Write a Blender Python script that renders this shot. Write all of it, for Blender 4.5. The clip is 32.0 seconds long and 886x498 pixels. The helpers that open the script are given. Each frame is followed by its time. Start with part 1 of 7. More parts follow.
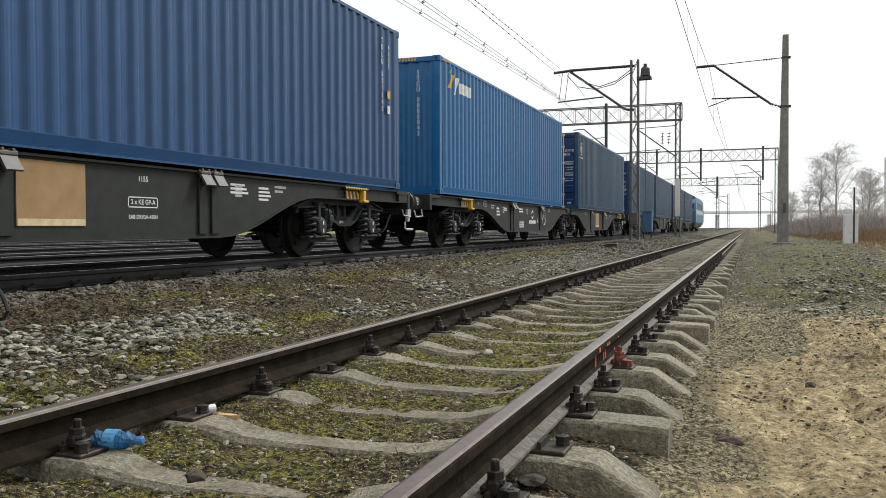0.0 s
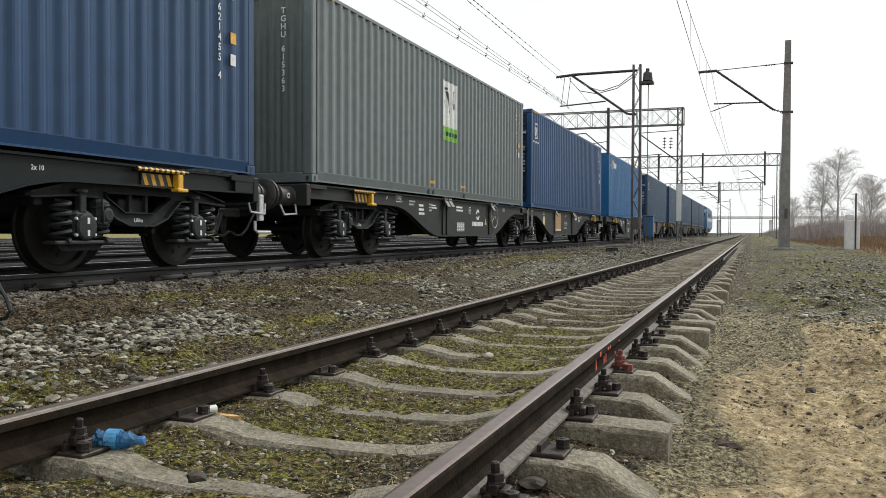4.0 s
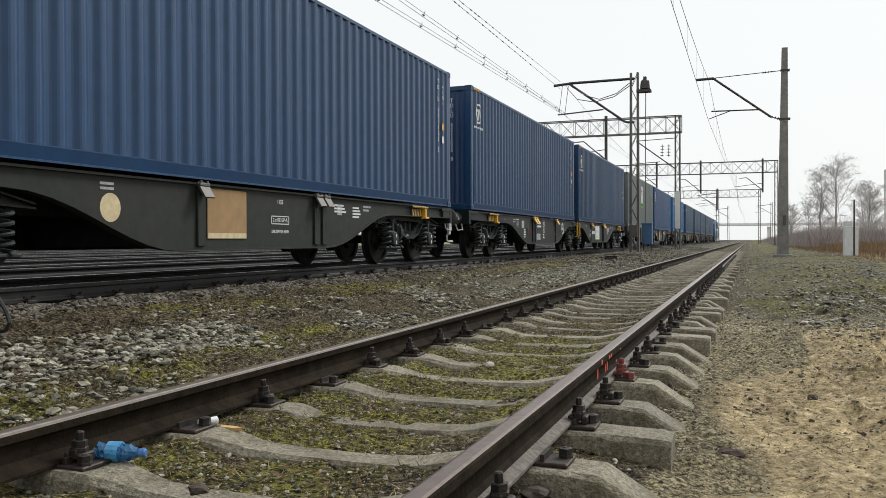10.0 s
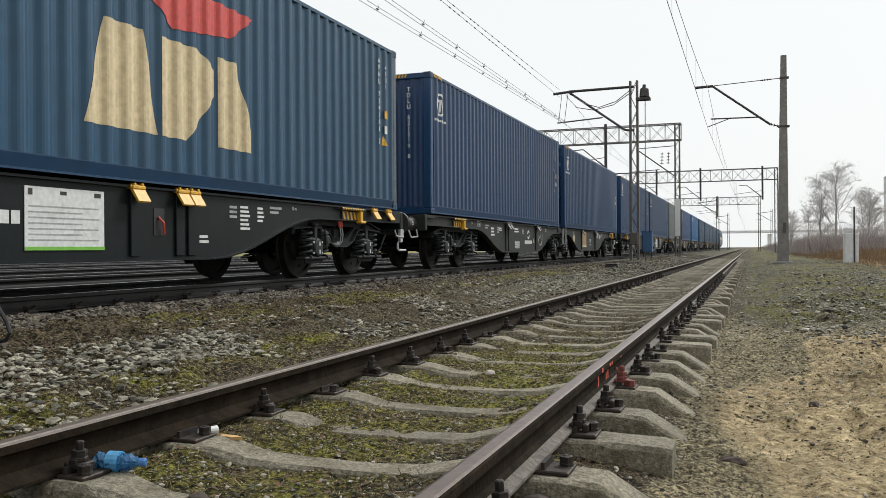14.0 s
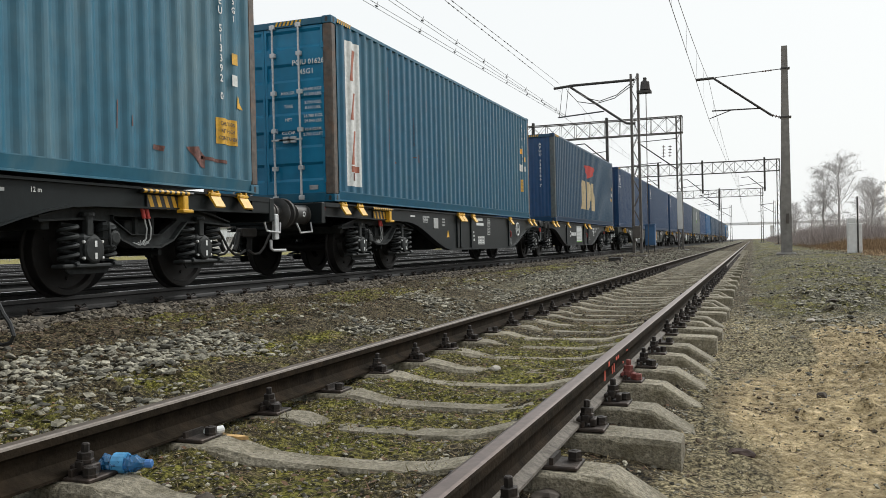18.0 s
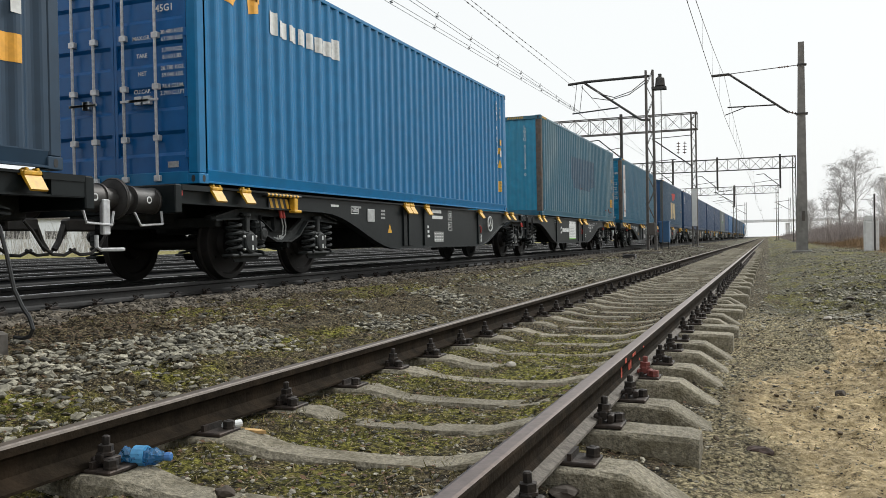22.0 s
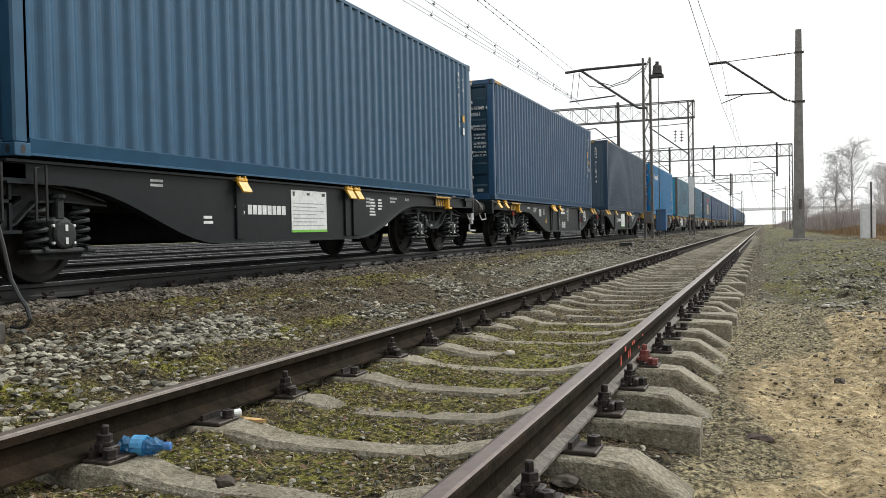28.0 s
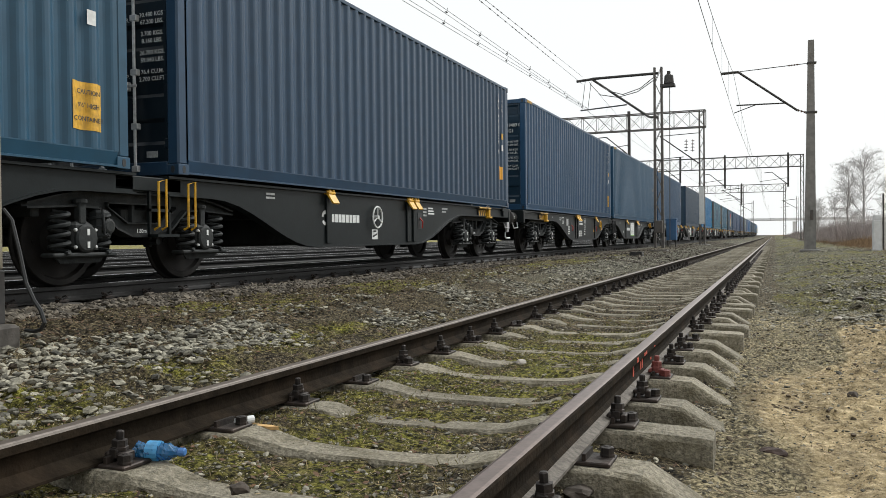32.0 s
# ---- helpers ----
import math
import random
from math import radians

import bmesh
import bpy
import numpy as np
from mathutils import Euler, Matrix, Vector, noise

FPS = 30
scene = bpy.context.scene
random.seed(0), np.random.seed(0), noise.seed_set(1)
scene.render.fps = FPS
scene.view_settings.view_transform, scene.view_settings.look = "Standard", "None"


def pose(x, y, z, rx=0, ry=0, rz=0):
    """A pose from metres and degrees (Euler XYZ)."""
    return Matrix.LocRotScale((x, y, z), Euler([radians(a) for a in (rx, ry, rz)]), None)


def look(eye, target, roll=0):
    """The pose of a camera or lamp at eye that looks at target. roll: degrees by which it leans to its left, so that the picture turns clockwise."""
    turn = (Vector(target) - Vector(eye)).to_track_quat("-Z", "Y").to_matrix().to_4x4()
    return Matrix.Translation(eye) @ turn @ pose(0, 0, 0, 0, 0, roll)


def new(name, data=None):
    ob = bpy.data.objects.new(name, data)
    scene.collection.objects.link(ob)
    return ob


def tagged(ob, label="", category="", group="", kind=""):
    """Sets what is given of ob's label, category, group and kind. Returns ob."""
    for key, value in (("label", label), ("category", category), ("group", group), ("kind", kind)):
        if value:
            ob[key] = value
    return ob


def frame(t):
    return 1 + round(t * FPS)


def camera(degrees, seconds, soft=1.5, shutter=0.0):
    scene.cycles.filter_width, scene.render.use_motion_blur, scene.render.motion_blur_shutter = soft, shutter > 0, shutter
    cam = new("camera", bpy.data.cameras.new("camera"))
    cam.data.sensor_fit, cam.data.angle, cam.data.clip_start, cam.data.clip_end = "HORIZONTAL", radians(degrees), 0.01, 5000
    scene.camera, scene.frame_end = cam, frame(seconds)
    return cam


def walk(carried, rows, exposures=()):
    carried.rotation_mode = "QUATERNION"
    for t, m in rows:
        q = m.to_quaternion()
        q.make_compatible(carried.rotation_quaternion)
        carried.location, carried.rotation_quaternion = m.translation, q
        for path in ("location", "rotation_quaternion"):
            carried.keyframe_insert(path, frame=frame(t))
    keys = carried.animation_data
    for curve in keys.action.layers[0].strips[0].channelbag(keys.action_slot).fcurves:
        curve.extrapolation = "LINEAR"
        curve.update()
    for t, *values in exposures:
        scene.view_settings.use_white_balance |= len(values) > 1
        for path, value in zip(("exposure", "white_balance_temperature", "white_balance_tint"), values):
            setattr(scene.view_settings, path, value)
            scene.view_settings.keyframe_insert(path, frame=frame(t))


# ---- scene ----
cam = camera(55.5, 32.0, 0.7)
PATH = [
    (0, (0.01, 0.004, 0.788), (-0.675, 1.882, 0.739), -0.2),
    (0.5, (0.007, 0.002, 0.784), (-0.682, 1.879, 0.737), 0.1),
    (1, (0.01, 0.006, 0.783), (-0.675, 1.885, 0.736), 0.1),
    (1.5, (0.015, 0.004, 0.781), (-0.672, 1.881, 0.733), -0.1),
    (2, (0.017, 0.003, 0.781), (-0.671, 1.881, 0.73), -0.1),
    (2.5, (0.018, 0.002, 0.783), (-0.665, 1.881, 0.734), 0.0),
    (3, (0.017, 0.001, 0.783), (-0.665, 1.88, 0.736), 0.0),
    (3.5, (0.011, -0.007, 0.785), (-0.677, 1.87, 0.74), 0.2),
    (5.5, (0.02, 0.001, 0.789), (-0.652, 1.884, 0.756), -0.3),
    (6, (0.022, 0.006, 0.787), (-0.648, 1.891, 0.756), -1.0),
    (6.5, (0.017, 0.006, 0.787), (-0.656, 1.889, 0.76), -1.2),
    (7, (0.012, 0.001, 0.788), (-0.666, 1.882, 0.762), -1.1),
    (7.5, (0.012, 0.007, 0.786), (-0.672, 1.886, 0.762), -1.1),
    (8, (0.008, 0.003, 0.783), (-0.68, 1.881, 0.757), -1.0),
    (8.5, (0.006, 0.004, 0.784), (-0.683, 1.881, 0.756), -0.7),
    (9, (0.001, 0.002, 0.782), (-0.688, 1.879, 0.756), -0.3),
    (9.5, (0.002, -0.004, 0.788), (-0.683, 1.875, 0.764), -0.3),
    (10, (0.003, -0.006, 0.788), (-0.682, 1.872, 0.768), -0.2),
    (10.5, (0.009, -0.002, 0.791), (-0.672, 1.879, 0.773), -0.4),
    (11, (0.009, -0.009, 0.793), (-0.674, 1.871, 0.777), -0.7),
    (11.5, (0.006, -0.017, 0.795), (-0.682, 1.861, 0.782), -0.6),
    (12, (0.005, -0.017, 0.791), (-0.688, 1.859, 0.78), -0.3),
    (12.5, (0.002, -0.011, 0.79), (-0.694, 1.864, 0.782), -0.3),
    (13, (0.001, -0.005, 0.787), (-0.692, 1.871, 0.782), -0.4),
    (13.5, (0.007, -0.009, 0.787), (-0.68, 1.869, 0.785), -0.5),
    (14, (0.005, -0.007, 0.787), (-0.681, 1.872, 0.787), -0.4),
    (14.5, (0.0, -0.008, 0.786), (-0.687, 1.87, 0.783), -0.5),
    (16.5, (-0.001, -0.006, 0.784), (-0.705, 1.866, 0.779), -0.2),
    (17, (-0.004, 0.005, 0.783), (-0.705, 1.878, 0.778), -0.7),
    (17.5, (-0.007, 0.005, 0.787), (-0.698, 1.882, 0.779), -1.0),
    (18, (-0.008, 0.011, 0.783), (-0.7, 1.888, 0.775), -1.3),
    (18.5, (-0.013, 0.009, 0.783), (-0.707, 1.885, 0.771), -1.2),
    (19, (-0.007, 0.01, 0.782), (-0.703, 1.885, 0.768), -1.3),
    (19.5, (-0.009, 0.016, 0.778), (-0.71, 1.889, 0.76), -1.3),
    (20, (-0.012, 0.013, 0.776), (-0.714, 1.886, 0.754), -1.2),
    (20.5, (-0.011, 0.009, 0.781), (-0.716, 1.88, 0.758), -1.3),
    (21, (-0.014, 0.007, 0.777), (-0.724, 1.876, 0.757), -1.1),
    (21.5, (-0.023, 0.007, 0.78), (-0.738, 1.875, 0.761), -1.1),
    (22, (-0.026, 0.004, 0.78), (-0.747, 1.87, 0.764), -1.1),
    (22.5, (-0.03, 0.002, 0.778), (-0.756, 1.866, 0.763), -0.6),
    (23, (-0.029, 0.001, 0.778), (-0.76, 1.862, 0.763), -0.3),
    (23.5, (-0.028, -0.002, 0.78), (-0.763, 1.858, 0.765), -0.3),
    (24, (-0.027, 0.0, 0.778), (-0.762, 1.86, 0.765), -0.4),
    (24.5, (-0.029, 0.007, 0.776), (-0.761, 1.868, 0.761), -0.4),
    (25, (-0.032, 0.004, 0.773), (-0.767, 1.864, 0.752), -0.4),
    (25.5, (-0.037, 0.008, 0.782), (-0.77, 1.868, 0.755), -0.2),
    (27.5, (-0.035, 0.017, 0.777), (-0.746, 1.886, 0.737), -1.0),
    (28, (-0.044, 0.017, 0.778), (-0.758, 1.885, 0.735), -1.2),
    (28.5, (-0.047, 0.015, 0.778), (-0.767, 1.881, 0.735), -1.3),
    (29, (-0.052, 0.015, 0.777), (-0.777, 1.879, 0.735), -1.3),
    (29.5, (-0.051, 0.014, 0.777), (-0.782, 1.875, 0.737), -1.4),
    (30, (-0.059, 0.026, 0.776), (-0.794, 1.886, 0.737), -1.6),
    (30.5, (-0.063, 0.016, 0.783), (-0.804, 1.873, 0.746), -1.3),
    (31, (-0.062, -0.004, 0.794), (-0.806, 1.852, 0.76), -0.9),
    (31.5, (-0.056, -0.001, 0.788), (-0.8, 1.856, 0.759), -0.8),
    (32, (-0.061, 0.001, 0.788), (-0.795, 1.862, 0.762), -0.6),
]
EXPOSURES = [(t, ev, 6390, 7.0) for t, ev in ((0, -0.06), (3, -0.06), (7, -0.12), (12, -0.18), (14, -0.18), (18, -0.16), (23, -0.12), (26, -0.03), (28, 0.06), (30, 0.14), (31, 0.0), (32, -0.08))]
walk(cam, [(t, look(e, g, r)) for t, e, g, r in PATH], EXPOSURES)

# ---------- world and light: bright overcast winter day ----------
world = bpy.data.worlds.new("overcast_sky")
scene.world = world
world.use_nodes = True
wn, wl = world.node_tree.nodes, world.node_tree.links
wn.clear()
w_out = wn.new("ShaderNodeOutputWorld")
w_bg = wn.new("ShaderNodeBackground")
w_sky = wn.new("ShaderNodeTexSky")
w_sky.sky_type, w_sky.sun_disc = "NISHITA", False
w_sky.sun_elevation, w_sky.sun_rotation = radians(41), radians(29)
w_sky.dust_density, w_sky.air_density = 4.0, 1.0
w_mul = wn.new("ShaderNodeMix")
w_mul.data_type = "RGBA"
w_mul.inputs["Factor"].default_value = 0.93
w_mul.inputs[7].default_value = (11.1, 11.1, 11.1, 1)
wl.new(w_sky.outputs[0], w_mul.inputs[6])
wl.new(w_mul.outputs[2], w_bg.inputs["Color"])
w_bg.inputs["Strength"].default_value = 0.1
wl.new(w_bg.outputs[0], w_out.inputs["Surface"])

sun = new("sun", bpy.data.lights.new("sun", "SUN"))
sun.data.energy, sun.data.angle, sun.data.color = 3.3, radians(16), (1.0, 0.985, 0.96)
sun.matrix_basis = look((14, 25, 25), (0, 0, 0))

# ---------- materials ----------
MATS = {}


def srgb(r, g, b):
    return tuple((c / 255 / 12.92 if c / 255 <= 0.04045 else ((c / 255 + 0.055) / 1.055) ** 2.4) for c in (r, g, b))


def material(name, color, rough=0.6, metal=0.0, vary=0.25, scale=6.0, stain=None, stain_amount=0.0, stain_scale=1.5,
             bump=0.1, bump_scale=40.0, random_by="", island=0.0, streak=0.0, spec=0.5):
    """A node material: base colour, fine grain, broad stains and relief."""
    if name in MATS:
        return MATS[name]
    m = bpy.data.materials.new(name)
    m.use_nodes = True
    n, l = m.node_tree.nodes, m.node_tree.links
    b = n["Principled BSDF"]
    b.inputs["Roughness"].default_value, b.inputs["Metallic"].default_value = rough, metal
    b.inputs["Specular IOR Level"].default_value = spec
    tc = n.new("ShaderNodeTexCoord")
    fine = n.new("ShaderNodeTexNoise")
    fine.inputs["Scale"].default_value, fine.inputs["Detail"].default_value = scale, 6
    l.new(tc.outputs["Object"], fine.inputs["Vector"])
    ramp = n.new("ShaderNodeMapRange")
    ramp.inputs[1].default_value, ramp.inputs[2].default_value = 0.3, 0.7
    ramp.inputs[3].default_value, ramp.inputs[4].default_value = 1 - vary, 1 + vary
    l.new(fine.outputs[0], ramp.inputs[0])
    mul = n.new("ShaderNodeMix")
    mul.data_type, mul.blend_type = "RGBA", "MULTIPLY"
    mul.inputs[0].default_value = 1
    mul.inputs[6].default_value = (*color, 1)
    l.new(ramp.outputs[0], mul.inputs[7])
    last = mul.outputs[2]
    if stain:
        broad = n.new("ShaderNodeTexNoise")
        broad.inputs["Scale"].default_value, broad.inputs["Detail"].default_value = stain_scale, 8
        broad.inputs["Roughness"].default_value = 0.65
        if streak:
            mp = n.new("ShaderNodeMapping")
            mp.inputs["Scale"].default_value = (1, 1, streak)
            l.new(tc.outputs["Object"], mp.inputs["Vector"])
            l.new(mp.outputs[0], broad.inputs["Vector"])
        else:
            l.new(tc.outputs["Object"], broad.inputs["Vector"])
        mask = n.new("ShaderNodeMapRange")
        mask.inputs[1].default_value, mask.inputs[2].default_value = 0.48, 0.75
        mask.inputs[4].default_value = stain_amount
        l.new(broad.outputs[0], mask.inputs[0])
        mix = n.new("ShaderNodeMix")
        mix.data_type = "RGBA"
        mix.inputs[7].default_value = (*stain, 1)
        l.new(mask.outputs[0], mix.inputs[0])
        l.new(last, mix.inputs[6])
        last = mix.outputs[2]
    if random_by:
        if random_by == "island":
            src = n.new("ShaderNodeNewGeometry").outputs["Random Per Island"]
        else:
            src = n.new("ShaderNodeObjectInfo").outputs["Random"]
        rr = n.new("ShaderNodeMapRange")
        rr.inputs[3].default_value, rr.inputs[4].default_value = 1 - island, 1 + island
        l.new(src, rr.inputs[0])
        m2 = n.new("ShaderNodeMix")
        m2.data_type, m2.blend_type = "RGBA", "MULTIPLY"
        m2.inputs[0].default_value = 1
        l.new(last, m2.inputs[6])
        l.new(rr.outputs[0], m2.inputs[7])
        last = m2.outputs[2]
    l.new(last, b.inputs["Base Color"])
    if bump:
        bn = n.new("ShaderNodeTexNoise")
        bn.inputs["Scale"].default_value, bn.inputs["Detail"].default_value = bump_scale, 5
        l.new(tc.outputs["Object"], bn.inputs["Vector"])
        bp = n.new("ShaderNodeBump")
        bp.inputs["Strength"].default_value, bp.inputs["Distance"].default_value = bump, 0.01
        l.new(bn.outputs[0], bp.inputs["Height"])
        l.new(bp.outputs[0], b.inputs["Normal"])
    MATS[name] = m
    return m


RUST = (0.07, 0.042, 0.028)
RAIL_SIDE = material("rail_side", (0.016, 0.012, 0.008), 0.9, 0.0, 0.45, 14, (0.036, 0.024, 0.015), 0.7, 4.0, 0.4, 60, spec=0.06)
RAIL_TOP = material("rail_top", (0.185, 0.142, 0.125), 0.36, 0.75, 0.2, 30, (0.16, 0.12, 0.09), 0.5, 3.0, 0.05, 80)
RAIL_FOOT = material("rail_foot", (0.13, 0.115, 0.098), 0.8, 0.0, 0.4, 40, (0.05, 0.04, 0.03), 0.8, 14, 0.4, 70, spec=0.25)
RAIL_MAIN = material("rail_oiled", (0.021, 0.0205, 0.02), 0.65, 0.0, 0.3, 14, (0.035, 0.032, 0.03), 0.6, 2.0, 0.3, 60, spec=0.3)
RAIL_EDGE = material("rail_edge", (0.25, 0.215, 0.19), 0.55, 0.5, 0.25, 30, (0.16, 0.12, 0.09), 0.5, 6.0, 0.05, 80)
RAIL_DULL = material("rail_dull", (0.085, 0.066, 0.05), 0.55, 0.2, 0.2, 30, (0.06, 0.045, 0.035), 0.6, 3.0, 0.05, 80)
STONE_BROWN = material("brown_ballast", (0.105, 0.089, 0.068), 0.95, 0, 0.35, 25, (0.045, 0.034, 0.025), 0.7, 5, 0.4, 60, "island", 0.6)
RAIL_SHINE = material("rail_shine", (0.60, 0.61, 0.62), 0.25, 1.0, 0.08, 30, bump=0.02)
CONCRETE = material("old_concrete", (0.225, 0.200, 0.148), 0.95, 0, 0.5, 60, (0.072, 0.058, 0.026), 0.9, 6.0, 1.0, 110, "object", 0.2)
CONC_POST = material("post_concrete", (0.19, 0.182, 0.17), 0.9, 0, 0.2, 6, (0.12, 0.11, 0.10), 0.6, 0.8, 0.3, 30, streak=0.2)
PLATE = material("black_iron", (0.030, 0.025, 0.022), 0.6, 0.5, 0.4, 30, RUST, 0.5, 8, 0.3, 80)
RED_PAINT = material("red_marking", (0.17, 0.04, 0.032), 0.7, 0, 0.3, 30, (0.03, 0.022, 0.02), 1.0, 26, 0.2)
RED_FRESH = material("red_stroke", (0.50, 0.075, 0.04), 0.7, 0, 0.3, 40, (0.06, 0.03, 0.02), 0.8, 30, 0.2)
STONE = material("ballast_stone", (0.205, 0.190, 0.148), 0.9, 0, 0.45, 34, (0.062, 0.056, 0.034), 0.85, 11, 0.6, 80, "island", 0.8)
SOIL_BIT = material("clod", (0.075, 0.055, 0.034), 0.95, 0, 0.4, 20, bump=0.5, random_by="island", island=0.4)
STEEL_GREY = material("mast_steel", (0.10, 0.092, 0.085), 0.6, 0.3, 0.25, 8, RUST, 0.45, 2.5, 0.15, 50)
STEEL_DARK = material("dark_steel", (0.05, 0.048, 0.046), 0.55, 0.4, 0.25, 12, RUST, 0.3, 3, 0.15, 50)
WIRE = material("wire_copper", (0.12, 0.115, 0.11), 0.5, 0.6, 0.1, bump=0)
INSUL = material("insulator", (0.09, 0.045, 0.03), 0.25, 0, 0.1, bump=0)
WAGON_A = material("wagon_grey", (0.0225, 0.0258, 0.0232), 0.6, 0.1, 0.2, 7, (0.036, 0.031, 0.023), 0.6, 1.3, 0.12, 40, streak=0.5, spec=0.22)
WAGON_B = material("wagon_black", (0.0070, 0.0102, 0.0112), 0.45, 0.1, 0.2, 7, (0.013, 0.0165, 0.0165), 0.35, 1.0, 0.08, 40, streak=0.5, spec=0.22)
BOGIE = material("bogie_grime", (0.0175, 0.0200, 0.0205), 0.7, 0.0, 0.4, 12, (0.038, 0.037, 0.034), 0.6, 4, 0.3, 50, spec=0.25)
WHEEL = material("wheel_steel", (0.009, 0.008, 0.0075), 0.65, 0.1, 0.3, 8, (0.018, 0.014, 0.011), 0.5, 5, 0.2, 50, spec=0.25)
YELLOW = material("yellow_paint", (0.60, 0.33, 0.02), 0.5, 0, 0.2, 20, (0.10, 0.07, 0.03), 0.45, 7, 0.1)
BLACKP = material("black_paint", (0.015, 0.015, 0.016), 0.5, 0, 0.2, 20, bump=0.05)
WHITEP = material("white_paint", (0.62, 0.63, 0.62), 0.6, 0, 0.12, 20, (0.25, 0.24, 0.22), 0.35, 6, 0.05)
GALV = material("galvanised_steel", (0.52, 0.53, 0.54), 0.42, 0.4, 0.2, 20, (0.25, 0.23, 0.21), 0.4, 6, 0.05)
GREYP = material("grey_marking", (0.32, 0.33, 0.33), 0.6, 0, 0.25, 20, (0.12, 0.11, 0.10), 0.4, 6, 0.05)
GREENP = material("green_paint", (0.16, 0.42, 0.05), 0.6, 0, 0.1, 20, bump=0.02)
REDP = material("red_paint", (0.50, 0.05, 0.04), 0.5, 0, 0.15, 20, bump=0.02)
BEIGEP = material("beige_lettering", (0.55, 0.45, 0.27), 0.65, 0, 0.15, 14, (0.35, 0.27, 0.16), 0.4, 4, 0.05)
RED_WORN = material("worn_red_paint", (0.30, 0.085, 0.045), 0.65, 0, 0.25, 20, (0.20, 0.10, 0.07), 0.5, 5, 0.05)
ORANGEP = material("orange_paint", (0.75, 0.36, 0.03), 0.5, 0, 0.1, 20, bump=0.02)
CARDBOARD = material("brown_board", (0.30, 0.185, 0.085), 0.85, 0, 0.12, 6, (0.22, 0.13, 0.06), 0.5, 2.5, 0.1)
TIN = material("bare_sheet", (0.45, 0.46, 0.46), 0.4, 0.7, 0.15, 15, bump=0.05)
RUBBER = material("black_rubber", (0.012, 0.012, 0.012), 0.5, 0, 0.2, bump=0.05)


# ---------- mesh helpers ----------
class Shape:
    """Collects boxes, prisms and tubes into one mesh."""

    def __init__(self):
        self.v, self.f, self.mi = [], [], []

    def add(self, verts, faces, mi=0):
        o = len(self.v)
        self.v += [tuple(p) for p in verts]
        self.f += [tuple(i + o for i in q) for q in faces]
        self.mi += [mi] * len(faces)
        return self

    def box(self, x0, x1, y0, y1, z0, z1, mi=0, c=0.0):
        if c <= 0:
            p = [(x, y, z) for z in (z0, z1) for y in (y0, y1) for x in (x0, x1)]
            return self.add(p, [(0, 2, 3, 1), (4, 5, 7, 6), (0, 1, 5, 4), (2, 6, 7, 3), (0, 4, 6, 2), (1, 3, 7, 5)], mi)
        oct_ = lambda z, d: [(x0 + c + d, y0 + d, z), (x1 - c - d, y0 + d, z), (x1 - d, y0 + c + d, z), (x1 - d, y1 - c - d, z),
                             (x1 - c - d, y1 - d, z), (x0 + c + d, y1 - d, z), (x0 + d, y1 - c - d, z), (x0 + d, y0 + c + d, z)]
        layers = [oct_(z0, c), oct_(z0 + c, 0), oct_(z1 - c, 0), oct_(z1, c)]
        return self.loft(layers, mi)

    def loft(self, layers, mi=0, caps=True, closed=True):
        n = len(layers[0])
        fs = []
        for k in range(len(layers) - 1):
            for i in range(n if closed else n - 1):
                j = (i + 1) % n
                fs.append((k * n + i, k * n + j, (k + 1) * n + j, (k + 1) * n + i))
        if caps:
            fs.append(tuple(reversed(range(n))))
            fs.append(tuple(range((len(layers) - 1) * n, len(layers) * n)))
        return self.add([p for q in layers for p in q], fs, mi)

    def prism(self, pts, axis, a, b, mi=0):
        """A polygon swept along an axis; its points are the other two coordinates, in order."""
        def at(p, w):
            return {"x": (w, p[0], p[1]), "y": (p[0], w, p[1]), "z": (p[0], p[1], w)}[axis]
        return self.loft([[at(p, a) for p in pts], [at(p, b) for p in pts]], mi)

    def tube(self, p0, p1, r, n=8, r1=None, mi=0):
        p0, p1 = Vector(p0), Vector(p1)
        d = (p1 - p0).normalized()
        u = d.orthogonal().normalized()
        w = d.cross(u)
        r1 = r if r1 is None else r1
        ring = lambda c, q: [c + (u * math.cos(2 * math.pi * i / n) + w * math.sin(2 * math.pi * i / n)) * q for i in range(n)]
        return self.loft([ring(p0, r), ring(p1, r1)], mi)

    def path(self, pts, r, n=6, mi=0):
        """A bent rod through points."""
        pts = [Vector(p) for p in pts]
        layers = []
        u = None
        for i, p in enumerate(pts):
            d = (pts[min(i + 1, len(pts) - 1)] - pts[max(i - 1, 0)]).normalized()
            u = d.orthogonal().normalized() if u is None else (u - d * u.dot(d)).normalized()
            w = d.cross(u)
            layers.append([p + (u * math.cos(2 * math.pi * k / n) + w * math.sin(2 * math.pi * k / n)) * r for k in range(n)])
        return self.loft(layers, mi)

    def lathe(self, prof, axis="x", n=24, c=(0, 0, 0), mi=0):
        """A profile of (along, radius) turned about an axis through c."""
        layers = []
        for a, r in prof:
            ring = []
            for i in range(n):
                s, q = math.sin(2 * math.pi * i / n) * r, math.cos(2 * math.pi * i / n) * r
                ring.append({"x": (c[0] + a, c[1] + q, c[2] + s), "y": (c[0] + s, c[1] + a, c[2] + q),
                             "z": (c[0] + q, c[1] + s, c[2] + a)}[axis])
            layers.append(ring)
        return self.loft(layers, mi)

